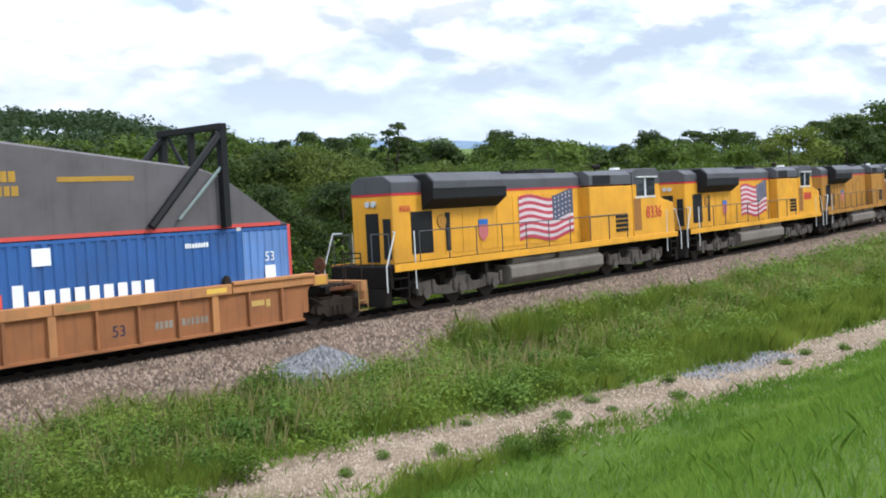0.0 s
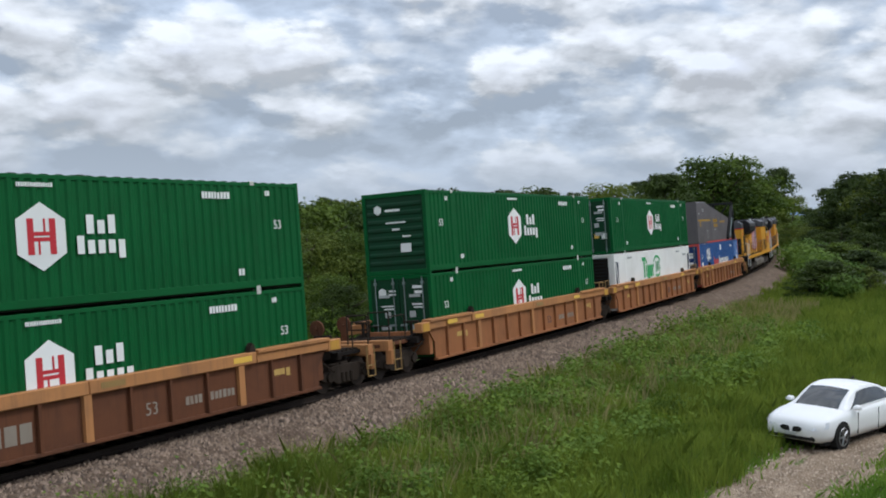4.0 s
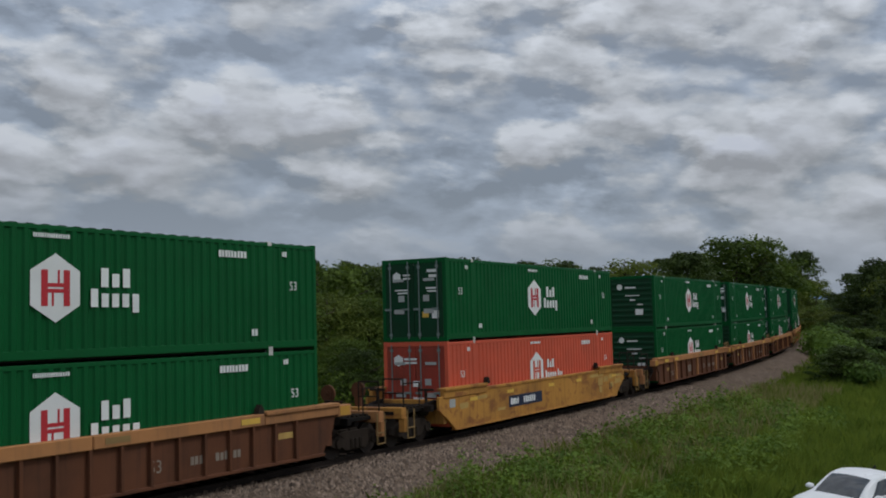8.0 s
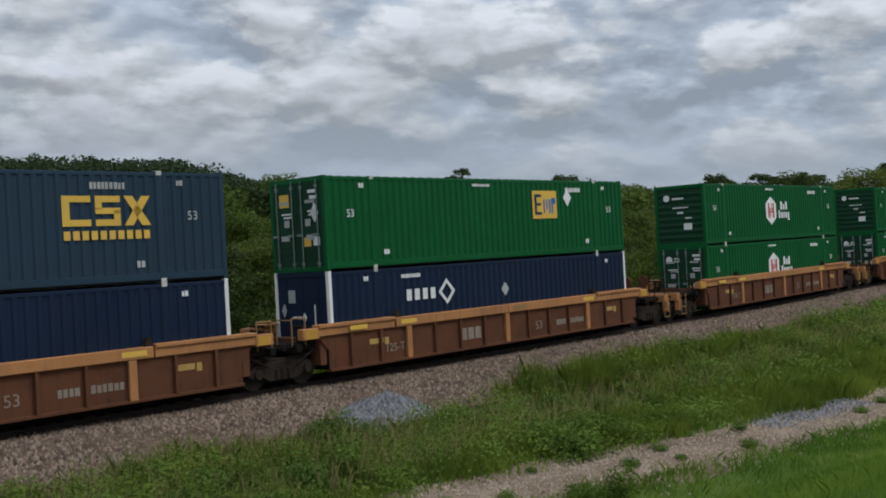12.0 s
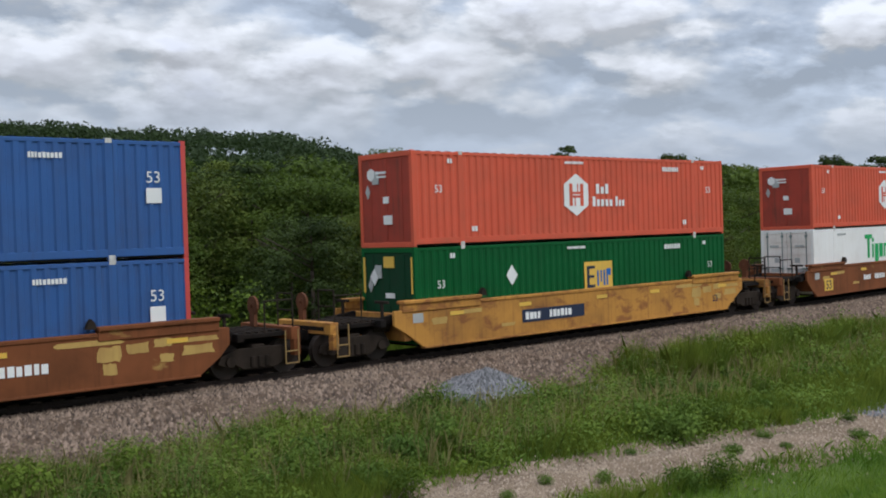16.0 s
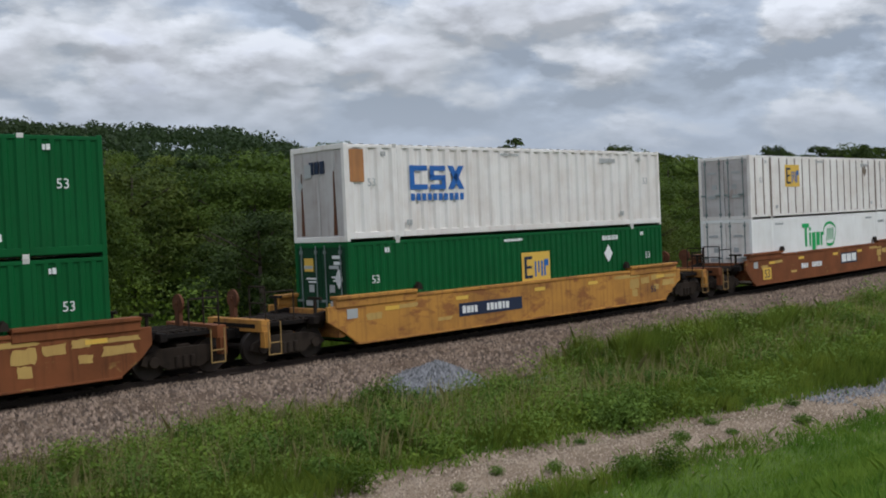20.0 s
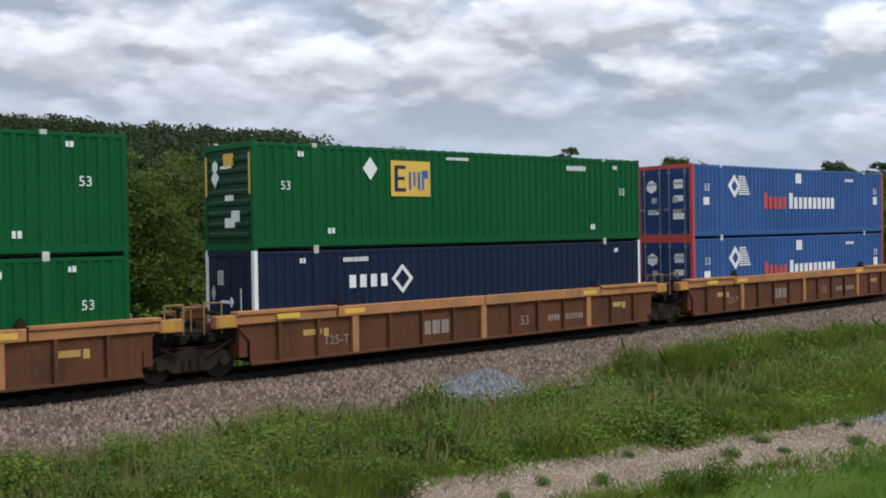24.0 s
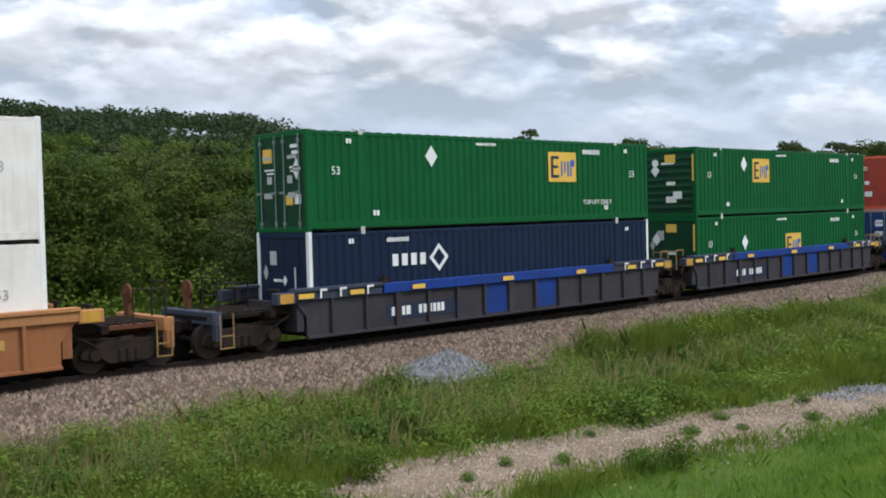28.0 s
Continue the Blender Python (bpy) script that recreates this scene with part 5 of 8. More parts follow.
def make_car(look_name, coupled_rear, coupled_front, bogie_rear, bogie_front):
    mat, sill, label = CAR_LOOKS[look_name]
    r = tagged(new("well_car"), label, "railway car", group="well cars of the train")
    ribbed = look_name in ("tan", "brown", "plated", *BLUES)
    sloped = look_name in ("yellow", "ochre", "patched", "plated")
    e = 8.75
    for sgn, nm in ((-1, "near"), (1, "far")):
        yo = sgn * 1.46
        def y2(a, b):
            return min(sgn * a, sgn * b), max(sgn * a, sgn * b)
        if ribbed:
            lowx = 8.3 if not sloped else 8.1
            part("side_panel", cached((look_name, "panel", nm), lambda: Shape().prism([(-lowx, 0.34), (lowx, 0.34), (8.55 if sloped else lowx, 0.9), (8.7, 1.36), (-8.7, 1.36), (-8.55 if sloped else -lowx, 0.9)], *y2(1.36, 1.41)).mesh("side_panel", mat)), r)
            part("bottom_flange", cached((look_name, "bf", nm), lambda: Shape().box(-lowx, lowx, *y2(1.34, 1.50), 0.28, 0.36).mesh("bottom_flange", mat, 0.008)), r)
            ztop = 1.36
            for x0, x1 in ((-5.55, 0.03), (0.05, 5.55)):
                part("top_sill", cached((look_name, "ts", nm, x0), lambda: Shape().box(x0, x1, *y2(1.32, 1.53), ztop, 1.66).mesh("top_sill", sill if look_name not in BLUES else BLUE_CAR, 0.02)), r)
            step = 1.24 if look_name != "plated" else 0.86
            n = int(7.6 / step)
            for i in range(-n, n + 1):
                x = i * step
                wide = 0.11 if i % 4 == 0 and look_name != "plated" else 0.045
                part("rib", cached((look_name, "rib", nm, wide), lambda: Shape().box(-wide, wide, *y2(1.40, 1.51), 0.34, 1.37).mesh("rib", mat if wide < 0.1 else (sill if look_name not in BLUES else mat), 0.01)), r, at=(x, 0, 0))
        else:
            lx = 7.95 if look_name == "yellow" else 8.2
            part("side_panel", cached((look_name, "panel", nm), lambda: Shape().prism([(-lx, 0.27), (lx, 0.27), (lx + 0.55, 0.66), (9.05, 0.98), (9.05, 1.42), (5.7, 1.48), (-5.7, 1.48), (-9.05, 1.42), (-9.05, 0.98), (-lx - 0.55, 0.66)], *y2(1.36, 1.46)).mesh("side_panel", mat, 0.012)), r)
            part("bottom_flange", cached((look_name, "bf", nm), lambda: Shape().box(-lx, lx, *y2(1.30, 1.49), 0.24, 0.30).mesh("bottom_flange", mat, 0.008)), r)
            part("top_sill", cached((look_name, "ts", nm), lambda: Shape().box(-5.6, 5.6, *y2(1.31, 1.49), 1.46, 1.56).mesh("top_sill", mat, 0.015)), r)
        for d in (-1, 1):
            a, b = sorted((d * 5.6, d * 8.75))
            part("raised_sill", cached((look_name, "rs", nm, d), lambda: Shape().box(a, b, *y2(1.20, 1.56), 1.60, 1.70).box(a, b, *y2(1.33, 1.5), 1.36, 1.60).mesh("raised_sill", sill if look_name not in BLUES else BLUE_GREY, 0.015)), r)
            part("guide_post", cached((look_name, "gp", nm), lambda: Shape().prism([(-0.12, 1.66), (0.12, 1.66), (0.08, 1.82), (0.0, 1.90), (-0.08, 1.80)], *y2(1.34, 1.5)).mesh("guide_post", WORN_STEEL)), r, at=(d * 5.45, 0, 0))
    for x in (-7.6, -6.1, -3, 0, 3, 6.1, 7.6):
        part("floor_beam", cached("wellfloor", lambda: Shape().box(-0.25, 0.25, -1.36, 1.36, 0.26, 0.34).mesh("floor_beam", DARK_STEEL)), r, at=(x, 0, 0))
    for d, coupled, bogie in ((-1, coupled_rear, bogie_rear), (1, coupled_front, bogie_front)):
        part("bulkhead", cached((look_name, "bh", d), lambda: Shape().box(min(d * 8.35, d * 8.6), max(d * 8.35, d * 8.6), -1.36, 1.36, 0.5, 1.30).mesh("bulkhead", mat, 0.012)), r)
        far = 11.25 if coupled else 9.75
        lathe_ends(r, look_name, DARK_STEEL if look_name != "tan" else RUST, sill if look_name not in BLUES else BLUE_GREY, d * 8.5, d * far, d, coupled)
        part("brake_cylinder", cached(("brk", d), lambda: Shape().rod((d * 8.75, -0.75, 0.92), (d * 9.35, -0.75, 0.92), 0.14, 10).rod((d * 8.75, -0.75, 0.92), (d * 8.7, -0.75, 0.92), 0.09, 8).mesh("brake_cylinder", WORN_STEEL)), r)
        part("cross_beam", cached(("xb", d), lambda: Shape().box(min(d * 9.3, d * 9.5), max(d * 9.3, d * 9.5), -1.4, 1.4, 0.98, 1.2).mesh("cross_beam", DARK_STEEL, 0.015)), r)
        for yy in (-1.02, 0.9):
            part("grab_post", cached(("gpo", d), lambda: Shape().box(-0.04, 0.04, -0.04, 0.04, 1.1, 1.72).box(-0.04, 0.04, -0.30, 0.30, 1.64, 1.72).mesh("grab_post", WORN_STEEL, 0.01)), r, at=(d * 9.15, yy, 0))
        if bogie:
            add_bogie(r, d * (10.15 if coupled else 9.78))
        for sgn in (-1, 1):
            part("corner_arm", cached((look_name, "arm", d, sgn), lambda: Shape().prism([(d * 8.6, 0.98), (d * 8.6, 1.32), (d * 9.3, 1.24), (d * 9.6, 1.12), (d * 9.3, 1.02)], min(sgn * 0.98, sgn * 1.14), max(sgn * 0.98, sgn * 1.14)).mesh("corner_arm", DARK_STEEL, 0.015)), r)
            if ribbed:
                block = part("sill_end", cached((look_name, "send", d, sgn), lambda: Shape().box(min(d * 8.72, d * 9.34), max(d * 8.72, d * 9.34), min(sgn * 1.24, sgn * 1.52), max(sgn * 1.24, sgn * 1.52), 1.30, 1.62).mesh("sill_end", sill if look_name not in BLUES else BLUE_GREY, 0.02)), r)
                if sgn < 0:
                    part("end_stripe", cached(("estr", d), lambda: Shape().box(min(d * 8.80, d * 9.24), max(d * 8.80, d * 9.24), -1.526, -1.515, 1.33, 1.59).mesh("end_stripe", GOLD_WORN)), block, "worn yellow end stripe")
                part("brake_rod", cached(("brod", d, sgn), lambda: Shape().rod((d * 8.5, sgn * 1.12, 0.88), (d * 10.0, sgn * 0.92, 0.80), 0.03).rod((d * 8.6, sgn * 1.18, 1.05), (d * 9.4, sgn * 1.18, 0.62), 0.025).mesh("brake_rod", WORN_STEEL)), r)
    marks(r, look_name, ribbed)
    return r


def marks(r, look_name, ribbed):
    """Stencilled figures, number bars and reflector stripes on the road side."""
    y = -1.515 if ribbed else -1.468
    if look_name in BLUES:
        part("number_board", cached("nbb", lambda: flat([(-5.4, -2.3, 0.55, 1.0)], y=-1.419).mesh("number_board", INK)), r, "black board with white bars")
        part("number_marking", cached("nbw", lambda: flat(bars(-5.2, 0.66, 0.26, 4, 81, 0.6, 0.2) + bars(-4.1, 0.66, 0.26, 6, 82, 0.6, 0.2), y=-1.427).mesh("number_marking", PURE)), r, kind="stuff")
        spots = ((-1.18, -0.14), (1.36, 2.36)) if look_name == "blue" else ((-6.1, -5.05), (-4.85, -3.8), (-3.6, -2.56), (-2.36, -1.32), (6.3, 6.6))
        for x0, x1 in spots:
            part("side_patch", cached(("bp", look_name, x0), lambda: flat([(x0, x1, 0.40, 1.32)], y=-1.411).mesh("side_patch", BLUE_CAR if look_name == "blue" else GRIME)), r, "bright blue repainted panel" if look_name == "blue" else "grimy dark panel")
        for x in (-8.4, -4.2, -0.2, 3.6, 8.4, -6.6, 6.6):
            part("reflector", cached("rfb", lambda: flat([(-0.26, 0.26, 1.42, 1.56)], y=-1.536).mesh("reflector", GOLD)), r, at=(x, -0.03, 0))
        for x in (-7.9, -7.2, -6.2, 6.2, 7.2, 7.9):
            part("white_tick", cached("wt", lambda: flat([(-0.03, 0.03, 1.40, 1.66), (0.03, 0.22, 1.60, 1.66)], y=-1.565).mesh("white_tick", PURE)), r, at=(x, 0, 0))
    elif ribbed:
        part("number_marking", cached(("nbr", look_name), lambda: flat(bars(3.0, 0.66, 0.20, 4, 83, 0.6, 0.2) + bars(3.85, 0.66, 0.20, 6, 84, 0.6, 0.2), y=-1.412).mesh("number_marking", STENCIL)), r, "faded pale number bars", kind="stuff")
        part("length_figure", words("53", 0.42, STENCIL if look_name != "tan" else INK), r, at=(1.9, -1.416, 0.62))
        for x, m in ((-7.2, GOLD), (-5.0, GOLD), (5.0, GOLD), (0.7, SILL_PALE)):
            part("reflector", cached(("rfr", m.name), lambda: flat([(-0.35, 0.35, 1.44, 1.58)], y=-1.534).mesh("reflector", m)), r, "yellow reflector stripe", at=(x, -0.03 if abs(x) > 5.6 else 0, 0))
        for x in (-6.35, 6.5):
            part("stencil_board", cached("brd", lambda: flat([(-0.3, 0.3, 0.92, 1.08), (0.36, 0.52, 0.86, 1.08)], y=-1.413).mesh("stencil_board", GOLD_DULL)), r, "worn yellow stripe and square", at=(x, 0, 0))
        if look_name == "brown":
            part("stencil_word", words("125-T", 0.36, STENCIL), r, "pale stencilled figures", at=(-5.55, -1.416, 0.62), kind="stuff")
            part("name_marking", cached("ttxr", lambda: flat(name_bars(-2.42, 0.62, (0.40, 0.40, 0.40), 1.1, 0.8), y=-1.413).mesh("name_marking", STENCIL)), r, "faded pale blocks of a name", kind="stuff")
    else:
        if look_name == "yellow":
            part("length_figure", words("53", 0.36, INK), r, at=(7.1, -1.475, 0.62))
        else:
            part("yellow_square", cached("ysq", lambda: flat([(-7.5, -6.7, 0.46, 1.0)], y=-1.466).mesh("yellow_square", GOLD)), r, "yellow square behind the figure")
            part("length_figure", words("53", 0.55, INK), r, at=(-7.1, -1.478, 0.54))
        for i, q in enumerate(((4.6, 6.2, 1.27, 1.39), (5.6, 6.15, 0.86, 1.22), (6.3, 6.85, 1.0, 1.24), (7.0, 7.45, 1.1, 1.3), (7.75, 8.6, 0.84, 1.06), (7.9, 8.7, 1.14, 1.26), (-7.6, -7.0, 0.92, 1.12), (-6.3, -5.5, 1.16, 1.28), (5.72, 6.05, 0.55, 0.82), (7.15, 7.5, 0.72, 0.92), (-4.7, -4.1, 0.62, 0.72))):
            part("yellow_patch", cached(("yp", i), lambda: ragged_patch(*q, i).mesh("yellow_patch", GOLD_DULL)), r, "faded yellow paint patch")
        for x, z in ((-6.6, 1.2), (-3.6, 1.26), (0.25, 1.25), (3.25, 1.25), (7.6, 1.21)):
            part("reflector", cached("rfs", lambda: flat([(-0.28, 0.28, -0.06, 0.06)], y=-1.470).mesh("reflector", GOLD)), r, "yellow reflector stripe", at=(x, 0, z))
        part("white_stencil", cached("wst", lambda: flat([(-8.35, -7.95, 1.02, 1.3)], y=-1.464).mesh("white_stencil", NOTICE)), r, "pale stencil square")
        x = 2.2 if look_name == "patched" else -3.6
        if look_name == "yellow":
            part("number_board", cached(("nbs", x), lambda: flat([(x - 0.15, x + 2.9, 0.66, 1.08)], y=-1.464).mesh("number_board", INK)), r, "black board with white bars")
        part("number_marking", cached(("nbt", x), lambda: flat(bars(x, 0.75, 0.24, 4, 86, 0.6, 0.2) + bars(x + 1.15, 0.75, 0.24, 6, 87, 0.6, 0.2), y=-1.470).mesh("number_marking", PURE)), r, kind="stuff")
        if look_name == "ochre":
            part("name_marking", cached("ttxs", lambda: flat([(0.9, 2.9, 0.7, 1.25)], y=-1.464).mesh("name_marking", INK)), r, "dark board with white blocks")
            part("name_marking", cached("ttxs2", lambda: flat(name_bars(1.0, 0.78, (0.40, 0.40, 0.40), 1.85, 0.86), y=-1.471).mesh("name_marking", PURE)), r, kind="stuff")
        if look_name == "patched":
            for i, x0 in enumerate((-4.6, -3.35, -2.1, -0.85, 0.3)):
                part("grey_patch", cached(("gpx", i), lambda: flat([(x0, x0 + 1.12, 0.32, 1.40)], y=-1.464).mesh("grey_patch", GREY_CAR)), r, "square grey repair patch")


def ragged_patch(x0, x1, z0, z1, seed):
    """A patch of paint with an uneven outline."""
    rng = random.Random(seed)
    w, h = x1 - x0, z1 - z0
    edge = [(x0 + w * (i / 4), z0) for i in range(4)] + [(x1, z0 + h * (i / 3)) for i in range(3)] + [(x1 - w * (i / 4), z1) for i in range(4)] + [(x0, z1 - h * (i / 3)) for i in range(3)]
    return flat(polys=[[(x + rng.uniform(-0.09, 0.05) * w, z + rng.uniform(-0.08, 0.05) * h) for x, z in edge]], y=-1.463)


GOLD_DULL = paint("faded yellow patch paint", (0.50, 0.33, 0.10), 0.65, (0.30, 0.16, 0.06), 0.5)

# name of the car, middle along the train, look, lower load, upper load
CONSIST = [
    ("A", 5.0, "tan", "pacer_front", "wedge"),
    ("B", -14.35, "tan", "tiger_unit", "hub_doors"),
    ("C", -33.74, "tan", "hub_doors", "hub_nose"),
    ("D", -57.05, "brown", "hub_doors", "hub_doors"),
    ("E", -76.68, "brown", "hub_nose", "hub_doors"),
    ("F", -95.88, "brown", "hub_nose", "hub_nose"),
    ("G", -119.17, "yellow", "orange_doors", "hub_doors"),
    ("H", -142.62, "plated", "hub_doors", "hub_doors"),
    ("I", -165.96, "plated", "hub_doors", "hub_dull_nose"),
    ("J", -189.32, "brown", "hub_doors", "hub_nose"),
    ("K", -212.76, "brown", "hub_doors", "hub_nose"),
    ("L", -235.97, "brown", "umax/-4.8/0.2", "emp/2.8/4.25/doors/1.95"),
    ("M", -255.69, "brown", "umax/-5.0/9", "csx_slate"),
    ("N", -275.39, "brown", "umax/3.4/0.9", "hub_doors"),
    ("P", -298.69, "ochre", "tiger_doors", "orange_plain"),
    ("Q", -321.98, "yellow", "emp/0.3/-4.0/plain/1.6", "orange_plain"),
    ("R", -345.42, "patched", "pacer", "pacer"),
    ("S", -364.92, "ochre", "tiger_unit", "emp/2.8/4.2/doors/2.05"),
    ("T", -384.48, "ochre", "tiger_doors", "rib_white"),
    ("U", -407.9, "yellow", "emp/0.3/4.5/doors/1.66", "csx_white"),
    ("V", -431.45, "ochre", "emp/3.15/4.6/doors/2.1", "emp/0.15/4.4/doors/1.6"),
    ("W", -455.07, "yellow", "emp/-2.8/-5.5/doors/1.9", "emp/-2.8/-5.5/doors/1.9"),
    ("X", -478.7, "brown", "pacer", "pacer"),
    ("Y", -498.14, "brown", "umax/-5.0/9", "emp/-2.7/-4.2/nose/2.0"),
    ("Z", -517.7, "brown", "emp/0.0/-4.2/plain/1.45", "emp/0.0/-4.2/plain/1.45"),
    ("AA", -541.26, "repainted", "pacer_pale", "orange_plain"),
    ("BB", -560.88, "blue", "emp/0.25/-4.2/plain/1.45", "emp/-2.7/-4.2/nose/1.95"),
    ("CC", -580.45, "blue", "umax/-5.0/9", "emp/3.0/-3.3/doors/1.95/lift"),
    ("DD", -604.01, "tan", "plain_white", "plain_white"),
]


def make_train():
    boxes, cars = {}, {}
    n = len(CONSIST)
    for i, (_, u, look_name, low, high) in enumerate(CONSIST):
        cf = i == 0 or CONSIST[i - 1][1] - u > 21.5
        cr = i == n - 1 or u - CONSIST[i + 1][1] > 21.5
        mid = u + END
        key = (look_name, cr, cf)
        if key in cars:
            car = copy_thing(cars[key], Matrix())
        else:
            car = cars[key] = make_car(look_name, cr, cf, True, cf)
        TRAIN.append((car, mid, 0.0, 9.5))
        for kind, z in ((low, 0.355), (high, 0.355 + HIGH)):
            if kind in boxes:
                b = copy_thing(boxes[kind], Matrix())
            else:
                b = boxes[kind] = make_box(kind)
            TRAIN.append((b, mid, z, 9.5))


make_train()
# ---- locomotives ----


def make_loco(grimy=False, number=True):
    body = LOCO_DULL if grimy else LOCO_YELLOW
    r = tagged(new("diesel_locomotive"), "grimy older yellow and grey diesel locomotive" if grimy else "yellow diesel locomotive with grey roof and painted flag", "locomotive", group="locomotives of the train")
    k = "dull" if grimy else "clean"
    part("frame", cached((k, "frame"), lambda: Shape().box(-10.6, 10.6, -1.45, 1.45, 1.42, 1.62).box(-10.6, 10.6, -0.5, 0.5, 1.0, 1.42).mesh("frame", DARK_STEEL, 0.02)), r)
    for sg in (-1, 1):
        part("side_sill", cached((k, "sill", sg), lambda: Shape().box(-10.6, 10.6, min(sg * 1.44, sg * 1.50), max(sg * 1.44, sg * 1.50), 1.40, 1.66).mesh("side_sill", body, 0.01)), r, "yellow sill stripe")
    # hood: narrow with a rounded roof edge, from the rear to the cabinet
    def hood():
        return Shape().prism_x([(-0.95, 1.62), (0.95, 1.62), (0.95, 4.0), (-0.95, 4.0)], -10.0, 2.4).mesh("hood", body, 0.03)
    h = part("hood", cached((k, "hood"), hood), r)
    part("hood_roof", cached((k, "roof"), lambda: Shape().prism_x([(-0.95, 4.06), (0.95, 4.06), (0.95, 4.45), (0.6, 4.68), (-0.6, 4.68), (-0.95, 4.45)], -10.0, 2.4).mesh("hood_roof", LOCO_GREY, 0.02)), r, "grey hood roof")
    part("red_stripe", cached((k, "red"), lambda: Shape().box(-10.01, 6.2, -0.96, 0.96, 3.99, 4.07).mesh("red_stripe", RED)), r, "thin red stripe under the roof")
    part("radiator", cached((k, "rad"), lambda: Shape().prism_x([(-0.96, 3.45), (-1.02, 3.45), (-1.50, 3.80), (-1.50, 4.40), (-1.15, 4.70), (1.15, 4.70), (1.50, 4.40), (1.50, 3.80), (1.02, 3.45), (0.96, 3.45)], -8.4, -3.9).mesh("radiator", BLACK_GRILLE, 0.02)), r, "black flared radiator housing")
    part("radiator_cap", cached((k, "radc"), lambda: Shape().prism_x([(-1.53, 4.16), (-1.54, 4.44), (-1.2, 4.75), (1.2, 4.75), (1.54, 4.44), (1.53, 4.16)], -8.38, -3.92).mesh("radiator_cap", LOCO_GREY, 0.02)), r, "grey radiator top")
    for i in range(2):
        part("fan", cached((k, "fan"), lambda: Shape().rod((0, 0, 4.68), (0, 0, 4.80), 0.62, 16).mesh("fan", BLACK_GRILLE)), r, at=(-2.2 + i * 1.6, 0, 0))
    part("exhaust_box", cached((k, "exh"), lambda: Shape().box(-0.9, 0.6, -0.5, 0.5, 4.66, 4.86).mesh("exhaust_box", BLACK_GRILLE, 0.03)), r, at=(0.6, 0, 0))
    # wide cabinet between hood and cab
    part("cabinet", cached((k, "cab0"), lambda: Shape().prism_x([(-1.42, 1.62), (1.42, 1.62), (1.42, 4.0), (-1.42, 4.0)], 2.4, 6.2).mesh("cabinet", body, 0.03)), r)
    part("cabinet_roof", cached((k, "cabr"), lambda: Shape().prism_x([(-1.42, 4.06), (1.42, 4.06), (1.42, 4.5), (1.1, 4.7), (-1.1, 4.7), (-1.42, 4.5)], 2.4, 6.2).mesh("cabinet_roof", LOCO_GREY, 0.02)), r)
    part("air_intake", cached((k, "air"), lambda: Shape().box(2.7, 4.2, -1.44, 1.44, 4.1, 4.5).mesh("air_intake", BLACK_GRILLE, 0.01)), r)
    c = part("cab", cached((k, "cab"), lambda: Shape().prism([(6.2, 1.62), (6.2, 4.55), (6.5, 4.72), (8.5, 4.72), (8.75, 4.45), (9.0, 3.35), (10.3, 3.1), (10.4, 1.62)], -1.46, 1.46).mesh("cab", body, 0.04)), r)
    part("cab_roof", cached((k, "cabroof"), lambda: Shape().prism([(6.15, 4.02), (6.15, 4.6), (6.5, 4.78), (8.6, 4.78), (8.85, 4.5), (8.87, 4.02)], -1.475, 1.475).mesh("cab_roof", LOCO_GREY, 0.03)), c, "grey cab roof")
    for sg in (-1, 1):
        for x0, x1 in ((6.55, 7.3), (7.5, 8.35)):
            part("cab_window", cached((k, "win", sg, x0), lambda: Shape().box(x0, x1, min(sg * 1.47, sg * 1.485), max(sg * 1.47, sg * 1.485), 3.5, 4.3).mesh("cab_window", DARK_GLASS, 0.01)), c, "dark side window")
        part("window_frame", cached((k, "winf", sg), lambda: Shape().box(6.45, 8.45, min(sg * 1.46, sg * 1.48), max(sg * 1.46, sg * 1.48), 3.4, 3.48).box(7.32, 7.48, min(sg * 1.46, sg * 1.482), max(sg * 1.46, sg * 1.482), 3.4, 4.4).box(6.45, 8.45, min(sg * 1.46, sg * 1.60), max(sg * 1.46, sg * 1.60), 4.34, 4.40).mesh("window_frame", SILVER)), c, "bright window frame and awning")
        part("windscreen", cached((k, "scr", sg), lambda: Shape().prism([(8.83, 4.35), (9.02, 3.45), (9.05, 3.45), (8.86, 4.35)], min(sg * 0.25, sg * 1.25), max(sg * 0.25, sg * 1.25)).mesh("windscreen", DARK_GLASS)), c, "dark front window")
        part("hood_grille", cached((k, "hg", sg), lambda: sum_shapes([Shape().box(-9.0, -7.9, min(sg * 0.94, sg * 0.97), max(sg * 0.94, sg * 0.97), 1.95 + 0.14 * i, 2.04 + 0.14 * i) for i in range(10)] + [Shape().box(-9.05, -7.85, min(sg * 0.94, sg * 0.956), max(sg * 0.94, sg * 0.956), 1.9, 3.4)]).mesh("hood_grille", BLACK_GRILLE)), h, "dark louvred grille")
        for i in range(8):
            d = part("hood_door", cached((k, "ds", sg, i < 3), lambda: Shape().box(-0.5, 0.5, min(sg * 0.95, sg * 0.968), max(sg * 0.95, sg * 0.968), 1.8, 3.38 if i < 3 else 3.8).mesh("hood_door", body, 0.008)), h, at=(-6.7 + 1.1 * i, 0, 0))
        part("cabinet_door", cached((k, "cdo", sg), lambda: Shape().box(6.25, 6.95, min(sg * 1.44, sg * 1.475), max(sg * 1.44, sg * 1.475), 1.9, 3.38).mesh("cabinet_door", DULL_BROWN, 0.01)), r, "brown side door")
